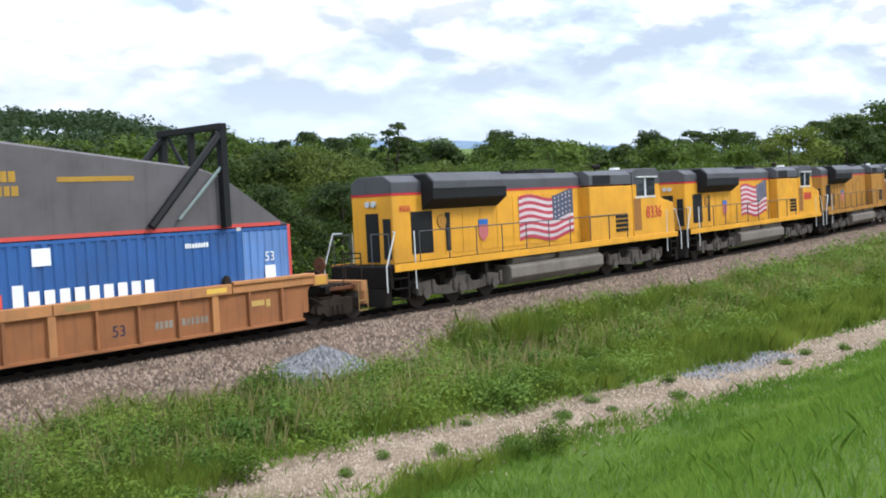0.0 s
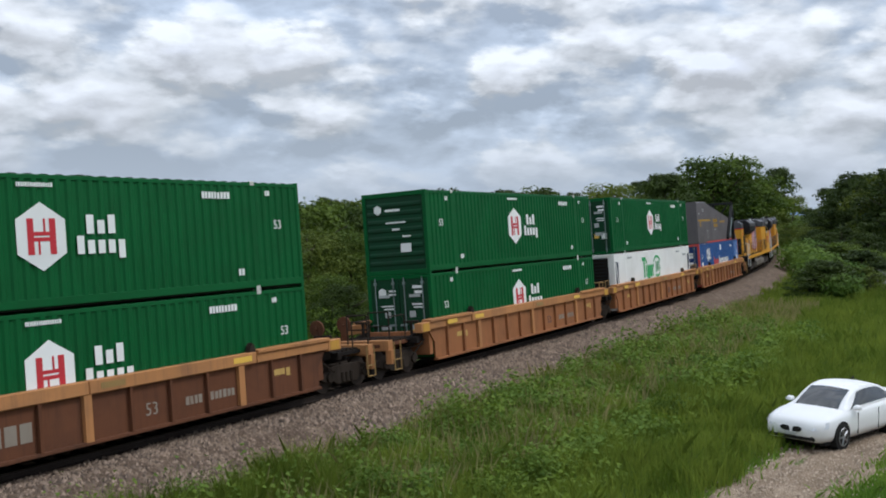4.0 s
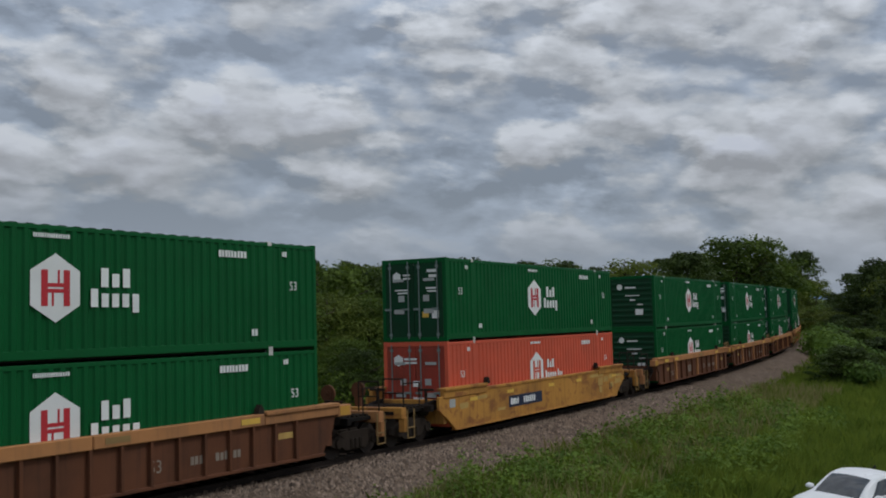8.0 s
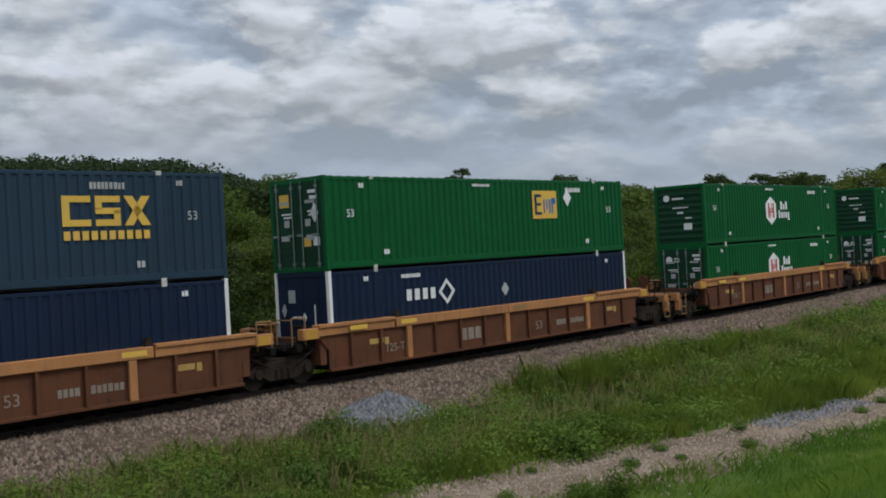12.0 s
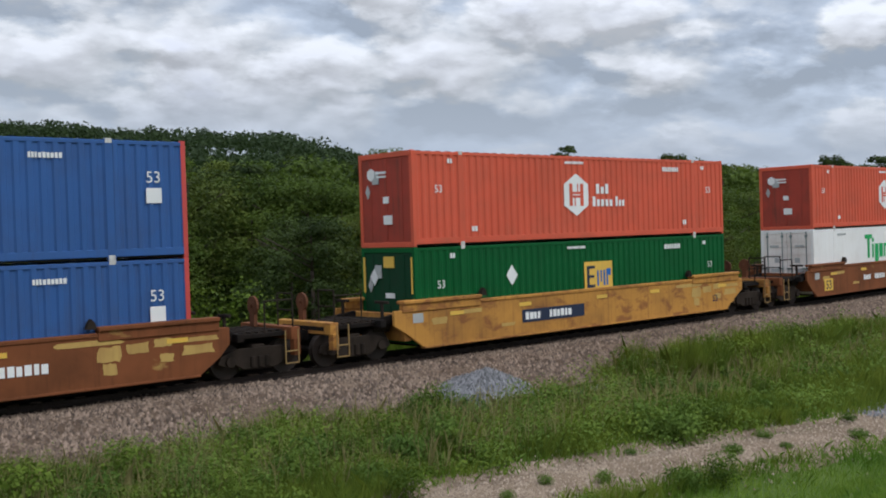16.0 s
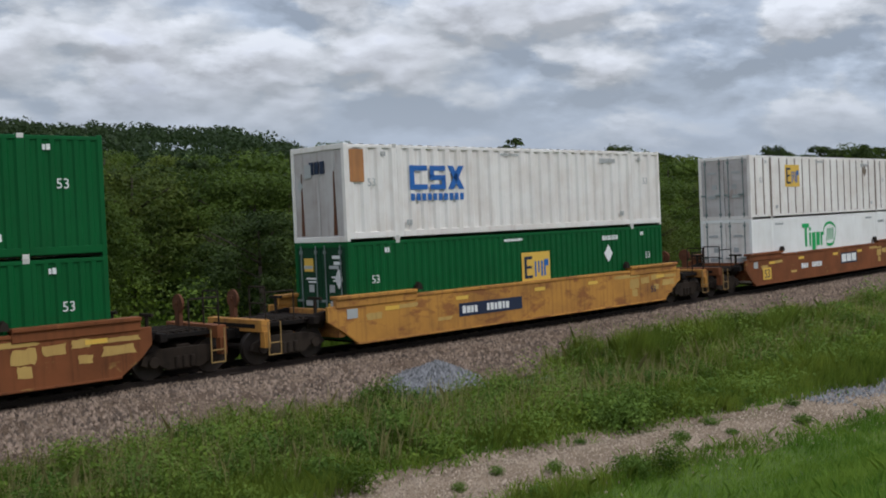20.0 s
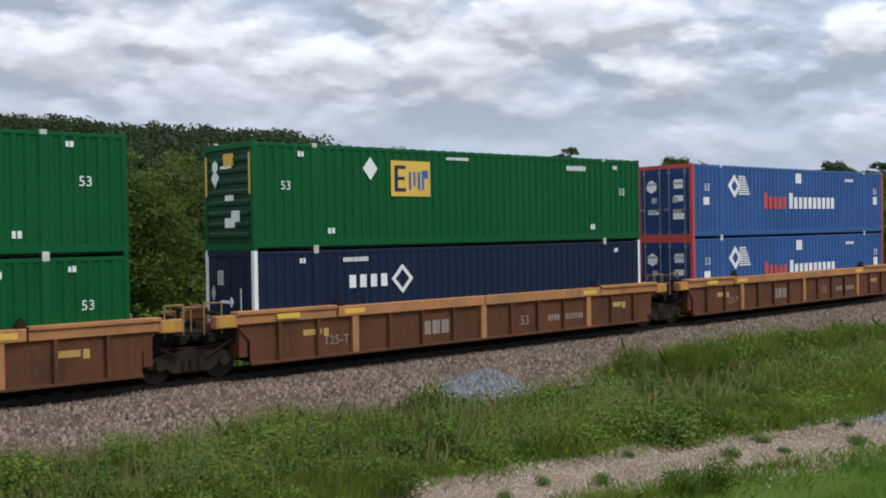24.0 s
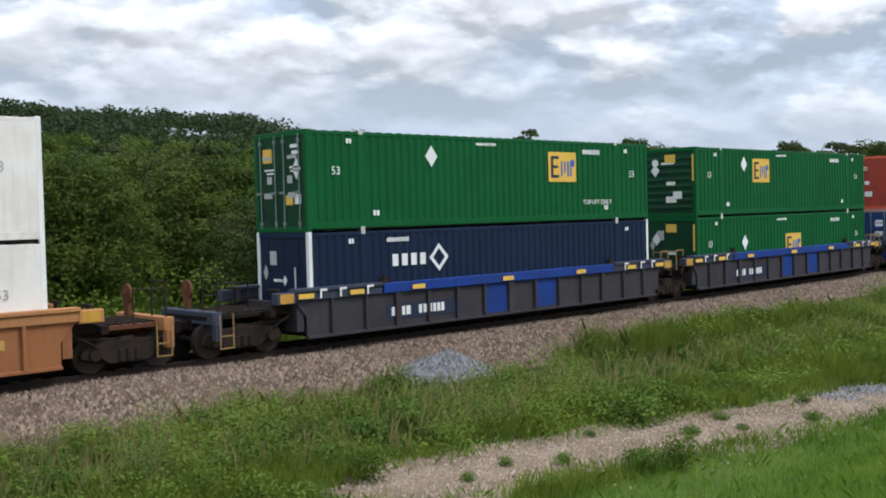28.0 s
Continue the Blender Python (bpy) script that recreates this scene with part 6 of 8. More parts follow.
        part("vent_box", cached((k, "vb", sg), lambda: sum_shapes([Shape().box(4.6, 5.7, min(sg * 1.42, sg * 1.455), max(sg * 1.42, sg * 1.455), 1.95 + 0.2 * i, 2.08 + 0.2 * i) for i in range(4)]).mesh("vent_box", BLACK_GRILLE)), r)
        # walkway rail
        part("hand_rail", cached((k, "hrail", sg), lambda: Shape().pipe([(-9.2, sg * 1.44, 2.72), (5.6, sg * 1.44, 2.72)], 0.022).mesh("hand_rail", LOCO_GREY)), r)
        for i in range(10):
            part("stanchion", cached((k, "st", sg), lambda: Shape().rod((0, sg * 1.44, 1.5), (0, sg * 1.44, 2.74), 0.022).mesh("stanchion", LOCO_GREY)), r, at=(-9.2 + i * 1.644, 0, 0))
        for d in (-1, 1):
            part("step_rail", cached((k, "sr", sg, d), lambda: Shape().pipe([(d * 9.5, sg * 1.46, 2.75), (d * 9.5, sg * 1.46, 0.75)], 0.028).pipe([(d * 11.0, sg * 1.46, 0.75), (d * 11.0, sg * 1.46, 1.6), (d * 10.5, sg * 1.46, 2.75), (d * 10.3, sg * 1.2, 2.75)], 0.028).mesh("step_rail", SILVER)), r, "white end handrail")
            part("steps", cached((k, "stp", sg, d), lambda: sum_shapes([Shape().box(min(d * 9.9, d * 10.6), max(d * 9.9, d * 10.6), min(sg * 1.15, sg * 1.46), max(sg * 1.15, sg * 1.46), z, z + 0.04) for z in (0.45, 0.8, 1.15)] + [Shape().box(min(d * 9.86, d * 9.92), max(d * 9.86, d * 9.92), min(sg * 1.15, sg * 1.46), max(sg * 1.15, sg * 1.46), 0.42, 1.45)]).mesh("steps", DARK_STEEL)), r, "dark corner steps")
        part("side_tank", cached((k, "air2", sg), lambda: Shape().rod((-3.4, sg * 1.1, 1.28), (-0.4, sg * 1.1, 1.28), 0.2, 12).rod((0.0, sg * 1.1, 1.28), (3.2, sg * 1.1, 1.28), 0.2, 12).mesh("side_tank", TANK)), r)
    part("fuel_tank", cached((k, "tank"), lambda: Shape().prism_x([(-1.1, 0.32), (1.1, 0.32), (1.4, 0.6), (1.4, 1.0), (1.2, 1.12), (-1.2, 1.12), (-1.4, 1.0), (-1.4, 0.6)], -3.7, 3.4).mesh("fuel_tank", TANK, 0.03)), r, "dusty grey fuel tank")
    # plain dark box added to close the see-through gaps below the frame
    part("underframe_gear", cached((k, "ufg"), lambda: Shape().box(-9.4, 9.4, -0.62, 0.62, 0.42, 1.05).mesh("underframe_gear", DARK_STEEL, 0.02)), r, "plain dark box closing the gaps below the frame")
    for sg in (-1, 1):
        part("wheel_hatch", cached((k, "wh", sg), lambda: Shape().rod((-7.35, sg * 0.955, 3.0), (-7.35, sg * 1.0, 3.0), 0.26, 14).rod((-7.35, sg * 0.955, 3.0), (-7.35, sg * 1.02, 3.0), 0.10, 8).mesh("wheel_hatch", LOCO_DULL, 0.01)), h, "round yellow hatch")
        # black strip proud of the hood, a hollow's shade given by colour
        part("recess", cached((k, "rcs", sg), lambda: Shape().box(-7.15, -6.85, min(sg * 0.95, sg * 0.972), max(sg * 0.95, sg * 0.972), 1.9, 3.3).mesh("recess", BLACK_GRILLE)), h, "dark upright strip painted as a shaded hollow")
        for i, (x0, x1) in enumerate(((-7.7, -6.0), (-5.7, -4.0))):
            part("step_bracket", cached((k, "sb", sg, i), lambda: Shape().box(x0 + 0.3, x0 + 0.5, min(sg * 1.05, sg * 1.4), max(sg * 1.05, sg * 1.4), 0.95, 1.42).mesh("step_bracket", DARK_STEEL, 0.01)), r)
    part("bell_horn", cached((k, "horn"), lambda: Shape().rod((4.7, -0.4, 4.72), (4.7, -0.4, 4.9), 0.05, 6).rod((4.45, -0.4, 4.92), (5.0, -0.4, 4.92), 0.07, 8, 0.13).mesh("bell_horn", DARK_STEEL)), r, "roof horn")
    part("antenna_dome", cached((k, "dome"), lambda: Shape().rod((7.2, 0, 4.76), (7.2, 0, 4.88), 0.3, 12, 0.22).mesh("antenna_dome", SILVER)), r, "pale roof dome")
    for x in (-6.7, 6.7):
        t = part("truck_frame", cached((k, "truck"), lambda: sum_shapes([Shape().prism([(-2.6, 0.55), (-2.5, 0.85), (-1.6, 0.95), (-1.3, 0.7), (-0.75, 0.7), (-0.45, 0.98), (0.45, 0.98), (0.75, 0.7), (1.3, 0.7), (1.6, 0.95), (2.5, 0.85), (2.6, 0.55), (1.5, 0.42), (0.8, 0.36), (-0.8, 0.36), (-1.5, 0.42)], y - 0.09, y + 0.09) for y in (-1.12, 1.12)] + [Shape().box(-0.5, 0.5, -1.1, 1.1, 0.7, 1.1)]).mesh("truck_frame", LOCO_GEAR, 0.02)), r, "dusty three-axle truck", at=(x, 0, 0))
        for dx in (-2.05, 0, 2.05):
            for sg in (-1, 1):
                part("axle_box", cached((k, "abox", sg), lambda: sum_shapes([Shape().rod((0, sg * 1.16, 0), (0, sg * 1.30, 0), 0.2, 10), Shape().box(-0.46, 0.46, min(sg * 1.14, sg * 1.24), max(sg * 1.14, sg * 1.24), -0.06, 0.06)] + [Shape().rod((sx * 0.42, sg * 1.2, 0.0), (sx * 0.42, sg * 1.2, 0.42), 0.10, 8) for sx in (-1, 1)]).mesh("axle_box", LOCO_GEAR)), t, at=(dx, 0, 0.53))
            part("wheelset", cached((k, "lws"), lambda: sum_shapes([Shape().rod((0, sg * 0.70, 0), (0, sg * 0.83, 0), 0.53, 20) for sg in (-1, 1)] + [Shape().rod((0, -0.8, 0), (0, 0.8, 0), 0.1, 8)]).mesh("wheelset", WHEEL)), t, at=(dx, 0, 0.53))
    for d in (-1, 1):
        part("end_plate", cached((k, "plate", d), lambda: Shape().box(min(d * 10.6, d * 10.75), max(d * 10.6, d * 10.75), -1.4, 1.4, 0.85, 1.6).prism([(d * 10.6, 0.2), (d * 11.0, 0.25), (d * 10.75, 0.85), (d * 10.6, 0.85)], -1.3, 1.3).mesh("end_plate", DARK_STEEL, 0.02)), r)
        part("coupler", cached((k, "cpl", d), lambda: Shape().box(min(d * 10.7, d * 11.35), max(d * 10.7, d * 11.35), -0.15, 0.15, 0.75, 1.0).mesh("coupler", DARK_STEEL, 0.02)), r)
        for yy in (-0.9, 0.9):
            part("end_rail", cached((k, "er"), lambda: Shape().pipe([(0, -0.4, 1.6), (0, -0.4, 2.7), (0, 0.4, 2.7), (0, 0.4, 1.6)], 0.024).mesh("end_rail", LOCO_GREY)), r, at=(d * 10.65, yy, 0))
    # rear end: lamps, door, dark corner panel
    part("rear_door", cached((k, "rd"), lambda: Shape().box(-10.03, -9.99, -0.3, 0.3, 1.7, 3.4).box(-10.03, -9.99, -0.85, -0.5, 1.8, 3.2).mesh("rear_door", BLACK_GRILLE, 0.01)), h, "dark rear doors")
    part("rear_lamp", cached((k, "rl"), lambda: Shape().rod((-10.08, -0.14, 3.72), (-9.98, -0.14, 3.72), 0.11, 12).rod((-10.08, 0.14, 3.72), (-9.98, 0.14, 3.72), 0.11, 12).mesh("rear_lamp", LAMP_GLASS)), h, "twin rear lamps")
    part("shield_badge", cached((k, "shb"), lambda: Shape().box(-5.15, -4.55, -0.995, -0.985, 2.75, 2.95).mesh("shield_badge", LOGO_BLUE)), r, "blue top of a shield badge")
    part("shield_badge", cached((k, "shr"), lambda: Shape().prism([(-5.15, 2.35), (-4.85, 2.1), (-4.55, 2.35), (-4.55, 2.75), (-5.15, 2.75)], -0.995, -0.985).mesh("shield_badge", FLAG_PINK)), r, "pale red shield badge")
    if not grimy:
        flag(r, k)
    if number:
        part("road_number", words("8336", 0.80, RED), r, "red road number", at=(8.2, -1.485, 2.45))
        part("road_number", words("8336", 0.30, RED), r, "small red number", at=(-9.35, -0.975, 3.42))
    else:
        part("number_blocks", cached((k, "nob"), lambda: flat(bars(7.2, 2.6, 0.45, 4, 91, 0.6, 0.2), y=-1.475).mesh("number_blocks", RED)), r)
    return r


def flag(r, k):
    """A waving flag painted on the hood: stripes with a rippled edge and a dark canton."""
    x0, z0, w, h = -2.4, 1.92, 4.1, 2.05

    def lift(u):
        return 0.12 * math.sin(u * 7.5 + 0.4) + 0.10 * u

    def band(za, zb, ua, ub):
        us = [ua + (ub - ua) * i / 12 for i in range(13)]
        low = [(x0 + u * w, z0 + za * h + lift(u)) for u in us]
        top = [(x0 + u * w, z0 + zb * h + lift(u)) for u in reversed(us)]
        return Shape().prism(low + top, -0.995, -0.985)
    for i in range(13):
        end = 1.0 if i < 6 else 0.60
        part("flag_stripe", cached((k, "fl", i), lambda: band(i / 13 * 0.86, (i + 1) / 13 * 0.86, 0, end).mesh("flag_stripe", FLAG_RED if i % 2 == 0 else FLAG_PALE)), r, "red flag stripe" if i % 2 == 0 else "pale flag stripe")
    part("flag_canton", cached((k, "flc"), lambda: band(6 / 13 * 0.86, 0.90, 0.60, 1.0).mesh("flag_canton", FLAG_BLUE)), r, "dark blue-grey flag canton")
    part("flag_stars", cached((k, "fls"), lambda: sum_shapes([Shape().box(x0 + u * w - 0.035, x0 + u * w + 0.035, -1.0, -0.99, z0 + v * h + lift(u) - 0.035, z0 + v * h + lift(u) + 0.035) for u in (0.65, 0.72, 0.79, 0.86, 0.93) for v in (0.46, 0.56, 0.66, 0.76, 0.84)]).mesh("flag_stars", FLAG_PALE)), r, kind="stuff")


FLAG_RED = paint("flag red", (0.46, 0.06, 0.09), 0.5, amount=0.2)
FLAG_PALE = paint("flag white", (0.62, 0.52, 0.52), 0.5, amount=0.2)
FLAG_PINK = paint("badge red", (0.55, 0.16, 0.16), 0.5, amount=0.2)
FLAG_BLUE = paint("flag blue-grey", (0.075, 0.085, 0.13), 0.5, amount=0.2)
DULL_BROWN = paint("brown door paint", (0.28, 0.12, 0.03), 0.6, amount=0.4)
LOCO_GEAR = paint("dusty truck casting", (0.10, 0.086, 0.074), 0.75, (0.03, 0.025, 0.02), 0.65, 1.5, gloss=0.06)

LOCO_AT = CONSIST[0][1] + END + 11.7 + 11.35
for i, lead in enumerate((make_loco(), make_loco(number=False), make_loco(True, False))):
    TRAIN.append((lead, LOCO_AT + 22.7 * i, 0.0, 6.7))
# ---- trees, undergrowth and grass ----


def leaf_quads(c, nrm, size, rng, corners=4):
    """Leaf sprays: bent four-cornered blades round the given centres, facing roughly along nrm."""
    n = len(c)
    nrm = nrm + rng.normal(0, 0.55, (n, 3))
    nrm /= np.linalg.norm(nrm, axis=1, keepdims=True)
    t = np.cross(nrm, rng.normal(size=(n, 3)))
    t /= np.linalg.norm(t, axis=1, keepdims=True) + 1e-9
    b = np.cross(nrm, t)
    s = size[:, None]
    if corners == 3:
        return np.stack([c - t * s * 0.8 - b * s * 0.5, c + t * s * 0.8 - b * s * 0.4 + nrm * s * 0.2, c + b * s * 0.9], 1)
    return np.stack([c - t * s, c - b * s * 0.55 + nrm * s * 0.15, c + t * s, c + b * s * 0.55 + nrm * s * 0.15], 1)


def crown_points(rng, wide, low, top, clumps, per, form="round"):
    """Places and outward ways of leaves on the clumps of a crown."""
    cs, ns, ss = [], [], []
    for _ in range(clumps):
        h = rng.random() ** (0.95 if form == "round" else 1.3)
        z = low + (top - low) * h
        reach = wide * (math.sin(math.pi * (0.24 + 0.69 * h)) ** 0.8 if form == "round" else (1.02 - h))
        a, q = rng.random() * 6.283, reach * math.sqrt(rng.random()) * 0.95
        r = (0.26 if form == "round" else 0.20) * wide * rng.uniform(0.65, 1.25)
        centre = np.array([q * math.cos(a), q * math.sin(a), z])
        d = rng.normal(size=(per, 3))
        d /= np.linalg.norm(d, axis=1, keepdims=True)
        d[:, 2] = np.where(d[:, 2] < -0.3, -d[:, 2], d[:, 2])
        cs.append(centre + d * np.array([1.15, 1.15, 0.8]) * r * rng.uniform(0.6, 1.1, (per, 1)))
        ns.append(d + np.array([0, 0, 0.35]))
        ss.append(np.full(per, 1.0))
    return np.concatenate(cs), np.concatenate(ns), np.concatenate(ss)


def make_tree(seed, high, wide, mat, form="round", clumps=58, per=80, leaf=0.185):
    rng = np.random.default_rng(seed)
    kind = {"round": "leafy green broadleaf tree with an uneven crown", "tall": "slender sparse tree standing above the rest", "spruce": "dark pointed spruce tree"}[form]
    r = tagged(new("tree"), kind, "tree", group="trees behind the railway" if form != "spruce" else "spruces by the lane")
    low = {"round": 0.05, "tall": 0.45, "spruce": 0.06}[form] * high
    s = Shape()
    lean = rng.normal(0, 0.03, 2) * high
    s.rod((0, 0, -0.6), (lean[0], lean[1], high * 0.55), 0.035 * high * 0.6, 7, 0.012 * high)
    s.rod((lean[0], lean[1], high * 0.55), (lean[0] * 1.5, lean[1] * 1.5, high * 0.92), 0.012 * high, 6, 0.004 * high)
    for _ in range(7):
        z, a = rng.uniform(low, high * 0.7), rng.random() * 6.283
        q = wide * rng.uniform(0.5, 0.85)
        s.rod((lean[0] * z / high, lean[1] * z / high, z), (q * math.cos(a), q * math.sin(a), z + q * 0.55), 0.009 * high, 5, 0.003 * high)
    part("trunk", s.mesh("trunk", BARK, smooth=True), r)
    c, n, _ = crown_points(rng, wide, low, high - (0.20 * wide if form == "round" else 0.03 * high), clumps, per, "round" if form != "spruce" else "spruce")
    if form == "tall":
        keep = rng.random(len(c)) < 0.75
        c, n = c[keep], n[keep]
    size = leaf * rng.uniform(0.7, 1.4, len(c))
    part("crown", big_mesh("crown", leaf_quads(c, n, size, rng, 3), None, mat, 3), r)
    return r


def on_lane(x, y):
    c = np.interp(x, [p[0] for p in ROAD_PTS], [p[1] for p in ROAD_PTS])
    return (np.abs(y - c) < 2.3) & (x > 50)


def place_trees():
    kinds = [make_tree(101, 9.0, 3.9, LEAF), make_tree(102, 9.0, 4.4, LEAF_PALE, clumps=66), make_tree(103, 9.0, 3.3, LEAF_DARK), make_tree(104, 9.0, 4.0, LEAF_DARK, clumps=64), make_tree(105, 9.0, 5.0, LEAF, clumps=72, per=80)]
    close = [make_tree(111, 9.0, 4.2, LEAF, clumps=80, per=150, leaf=0.10), make_tree(112, 9.0, 4.8, LEAF_PALE, clumps=84, per=150, leaf=0.10), make_tree(113, 9.0, 3.8, LEAF_DARK, clumps=76, per=150, leaf=0.105)]
    tall = make_tree(106, 11.0, 1.5, LEAF_DARK, "tall", 22, 36, 0.17)
    spruce = make_tree(107, 13.0, 3.0, LEAF_DARK, "spruce", 60, 60, 0.25)
    rng = np.random.default_rng(21)
    done = set()

    def plant(proto, az, r, el, size=9.0, wide=1.0):
        x, y = r * math.sin(radians(az)), r * math.cos(radians(az))
        g = ground_z(x, y)
        k = max(0.25, (EYE + r * math.tan(radians(el)) - g) / size)
        m = Matrix.Translation((x, y, g - 0.1)) @ Matrix.Rotation(rng.random() * 6.28, 4, "Z") @ Matrix.Diagonal((k * wide, k * wide, k, 1))
        if proto in done:
            t = copy_thing(proto, Matrix())
        else:
            t = proto
            done.add(proto)
        t.matrix_basis = m

    def edge(az):
        """How far the line is, looking that way."""
        s = np.arange(-100, 420, 1.0)
        x, y, _ = line_at(s)
        return float(np.interp(az, np.degrees(np.arctan2(x, y)), np.hypot(x, y)))

    def skyline(az, table):
        return float(np.interp(az, [p[0] for p in table], [p[1] for p in table]))

    near_top = ((5, -0.5), (16, -0.6), (22, -0.7), (25, -0.3), (30, -0.9), (36, -1.0), (41, -0.2), (46, -0.6), (52, -0.7), (60, -0.9), (70, -0.6), (76, -0.3))
    mid_top = ((5, -0.1), (30, -0.2), (36, 0.0), (48, 0.35), (56, 0.2), (64, 0.25), (70, 0.5), (76, 0.6))
    far_top = ((5, 0.4), (34, 0.35), (46, 0.6), (52, 0.55), (57, 0.3), (62, 0.4), (66, 0.55), (70, 0.95), (72, 1.0), (75, 0.9), (76.8, 0.5))
    rise = lambda a: float(np.interp(a, (55, 60, 66), (1.0, 1.4, 1.9)))
    far_top = tuple((a, e * rise(a)) for a, e in far_top)
    mid_top = tuple((a, e * rise(a)) for a, e in mid_top)
    az = 6.0
    while az < 76.5:
        for layer, (table, d0, d1) in enumerate(((near_top, 13, 22), (near_top, 20, 34), (mid_top, 36, 70), (far_top, 75, 120))):
            if layer == 0 and rng.random() < 0.35:
                continue
            a = az + rng.uniform(-0.8, 0.8)
            r = edge(a) + rng.uniform(d0, d1) / max(0.35, math.cos(radians(a) * 0.75))
            el = skyline(a, table) - (1.6 if layer == 0 else 0.0) + rng.normal(0, 0.3)
            plant(kinds[int(rng.integers(0, 5))] if layer > 1 or a > 62 else close[int(rng.choice([0, 0, 1, 2]))], a, r, el, wide=rng.uniform(0.9, 1.35))
        az += 1.9 if az < 50 else 1.25
    # those that stand out against the sky
    plant(tall, 47.2, 92, 1.50, 11.0, 1.1)
    plant(tall, 46.7, 93, 1.10, 11.0, 1.0)
    for a, el, r, i, w in ((53.0, 1.02, 150, 3, 0.8), (55.4, 0.66, 160, 2, 0.8), (60.9, 0.74, 170, 3, 0.7), (61.6, 0.6, 175, 2, 0.9), (65.4, 0.6, 190, 3, 0.7), (68.5, 0.85, 220, 1, 1.3), (70.9, 1.0, 235, 3, 1.1), (73.1, 1.42, 268, 4, 1.2), (73.9, 1.46, 272, 4, 1.2),
                           (74.6, 1.2, 280, 1, 1.2), (76.3, 1.16, 300, 3, 0.8), (75.6, 0.9, 300, 2, 1.0), (76.9, 0.5, 290, 1, 1.0)):
        plant(kinds[i], a, r, el * rise(a), wide=w)
    # road side: the dark row past the lane, and spruces
    for a, r, el in ((78.6, 205, 0.75), (79.2, 200, 0.95), (79.8, 195, 1.15), (80.4, 190, 1.1), (81.0, 185, 1.3), (81.6, 180, 1.5), (82.2, 175, 1.4), (82.9, 165, 1.7), (83.6, 160, 1.5), (84.4, 150, 1.9), (85.2, 145, 1.8), (86.2, 135, 2.2), (87.4, 130, 2.3), (88.8, 120, 2.6), (90.5, 115, 2.8), (92.5, 105, 3.0),
                     (79.0, 170, -0.6), (80.0, 165, -0.4), (83.2, 140, -0.2), (84.8, 128, 0.2), (86.6, 118, 0.4), (89.0, 104, 0.8)):
        plant(kinds[int(rng.choice([2, 3, 3, 1]))], a, r, el * 1.6 if el > 0 else el, wide=rng.uniform(0.9, 1.2))
    # low dark trees close to the line on the road side
    for a, r, el in ((78.3, 185, -0.9), (78.9, 172, -0.9), (79.4, 160, -1.1), (79.9, 150, -0.9), (80.3, 142, -1.3), (78.0, 200, -0.5), (78.6, 215, 0.0), (77.6, 230, -0.3), (77.9, 250, 0.2)):
        plant(kinds[int(rng.choice([2, 3]))], a, r, el, wide=rng.uniform(1.2, 1.6))
    # dense thicket between the line and the lane, down to the ground
    for _ in range(75):
        s1 = rng.uniform(92, 235)
        x0, y0, th = line_at(s1)
        off = rng.uniform(7.0, 10.0 + 0.045 * (s1 - 90))
        x, y = float(x0 + math.sin(th) * off), float(y0 - math.cos(th) * off)
        if on_lane(np.array([x]), np.array([y]))[0]:
            continue
        g = ground_z(x, y)
        hgt = rng.uniform(1.6, 2.8) + 0.018 * (s1 - 90)
        r = math.hypot(x, y)
        plant(kinds[int(rng.choice([0, 1, 2, 3]))], math.degrees(math.atan2(x, y)), r, math.degrees(math.atan2(g + hgt - EYE, r)), wide=rng.uniform(1.5, 2.2))
    # wood edge past the lane, leafy to the ground
    for _ in range(46):
        x = rng.uniform(84, 190)
        y = float(np.interp(x, [p[0] for p in ROAD_PTS], [p[1] for p in ROAD_PTS])) - rng.uniform(6, 12) - 0.03 * (x - 84)
        r = math.hypot(x, y)
        plant(kinds[int(rng.choice([1, 2, 3]))], math.degrees(math.atan2(x, y)), r, math.degrees(math.atan2(ground_z(x, y) + rng.uniform(2.5, 5.5) - EYE, r)), wide=rng.uniform(1.4, 2.0))
    plant(spruce, 85.3, 92, 4.0, 13.0)
    plant(spruce, 87.2, 88, 4.6, 13.0)
    plant(spruce, 89.5, 85, 4.2, 13.0)


place_trees()


def leaves_stuff(name, c, n, size, mat, rng, label, category):
    return tagged(new(name, big_mesh(name, leaf_quads(c, n, size, rng, 3), None, mat, 3)), label, category, kind="stuff")


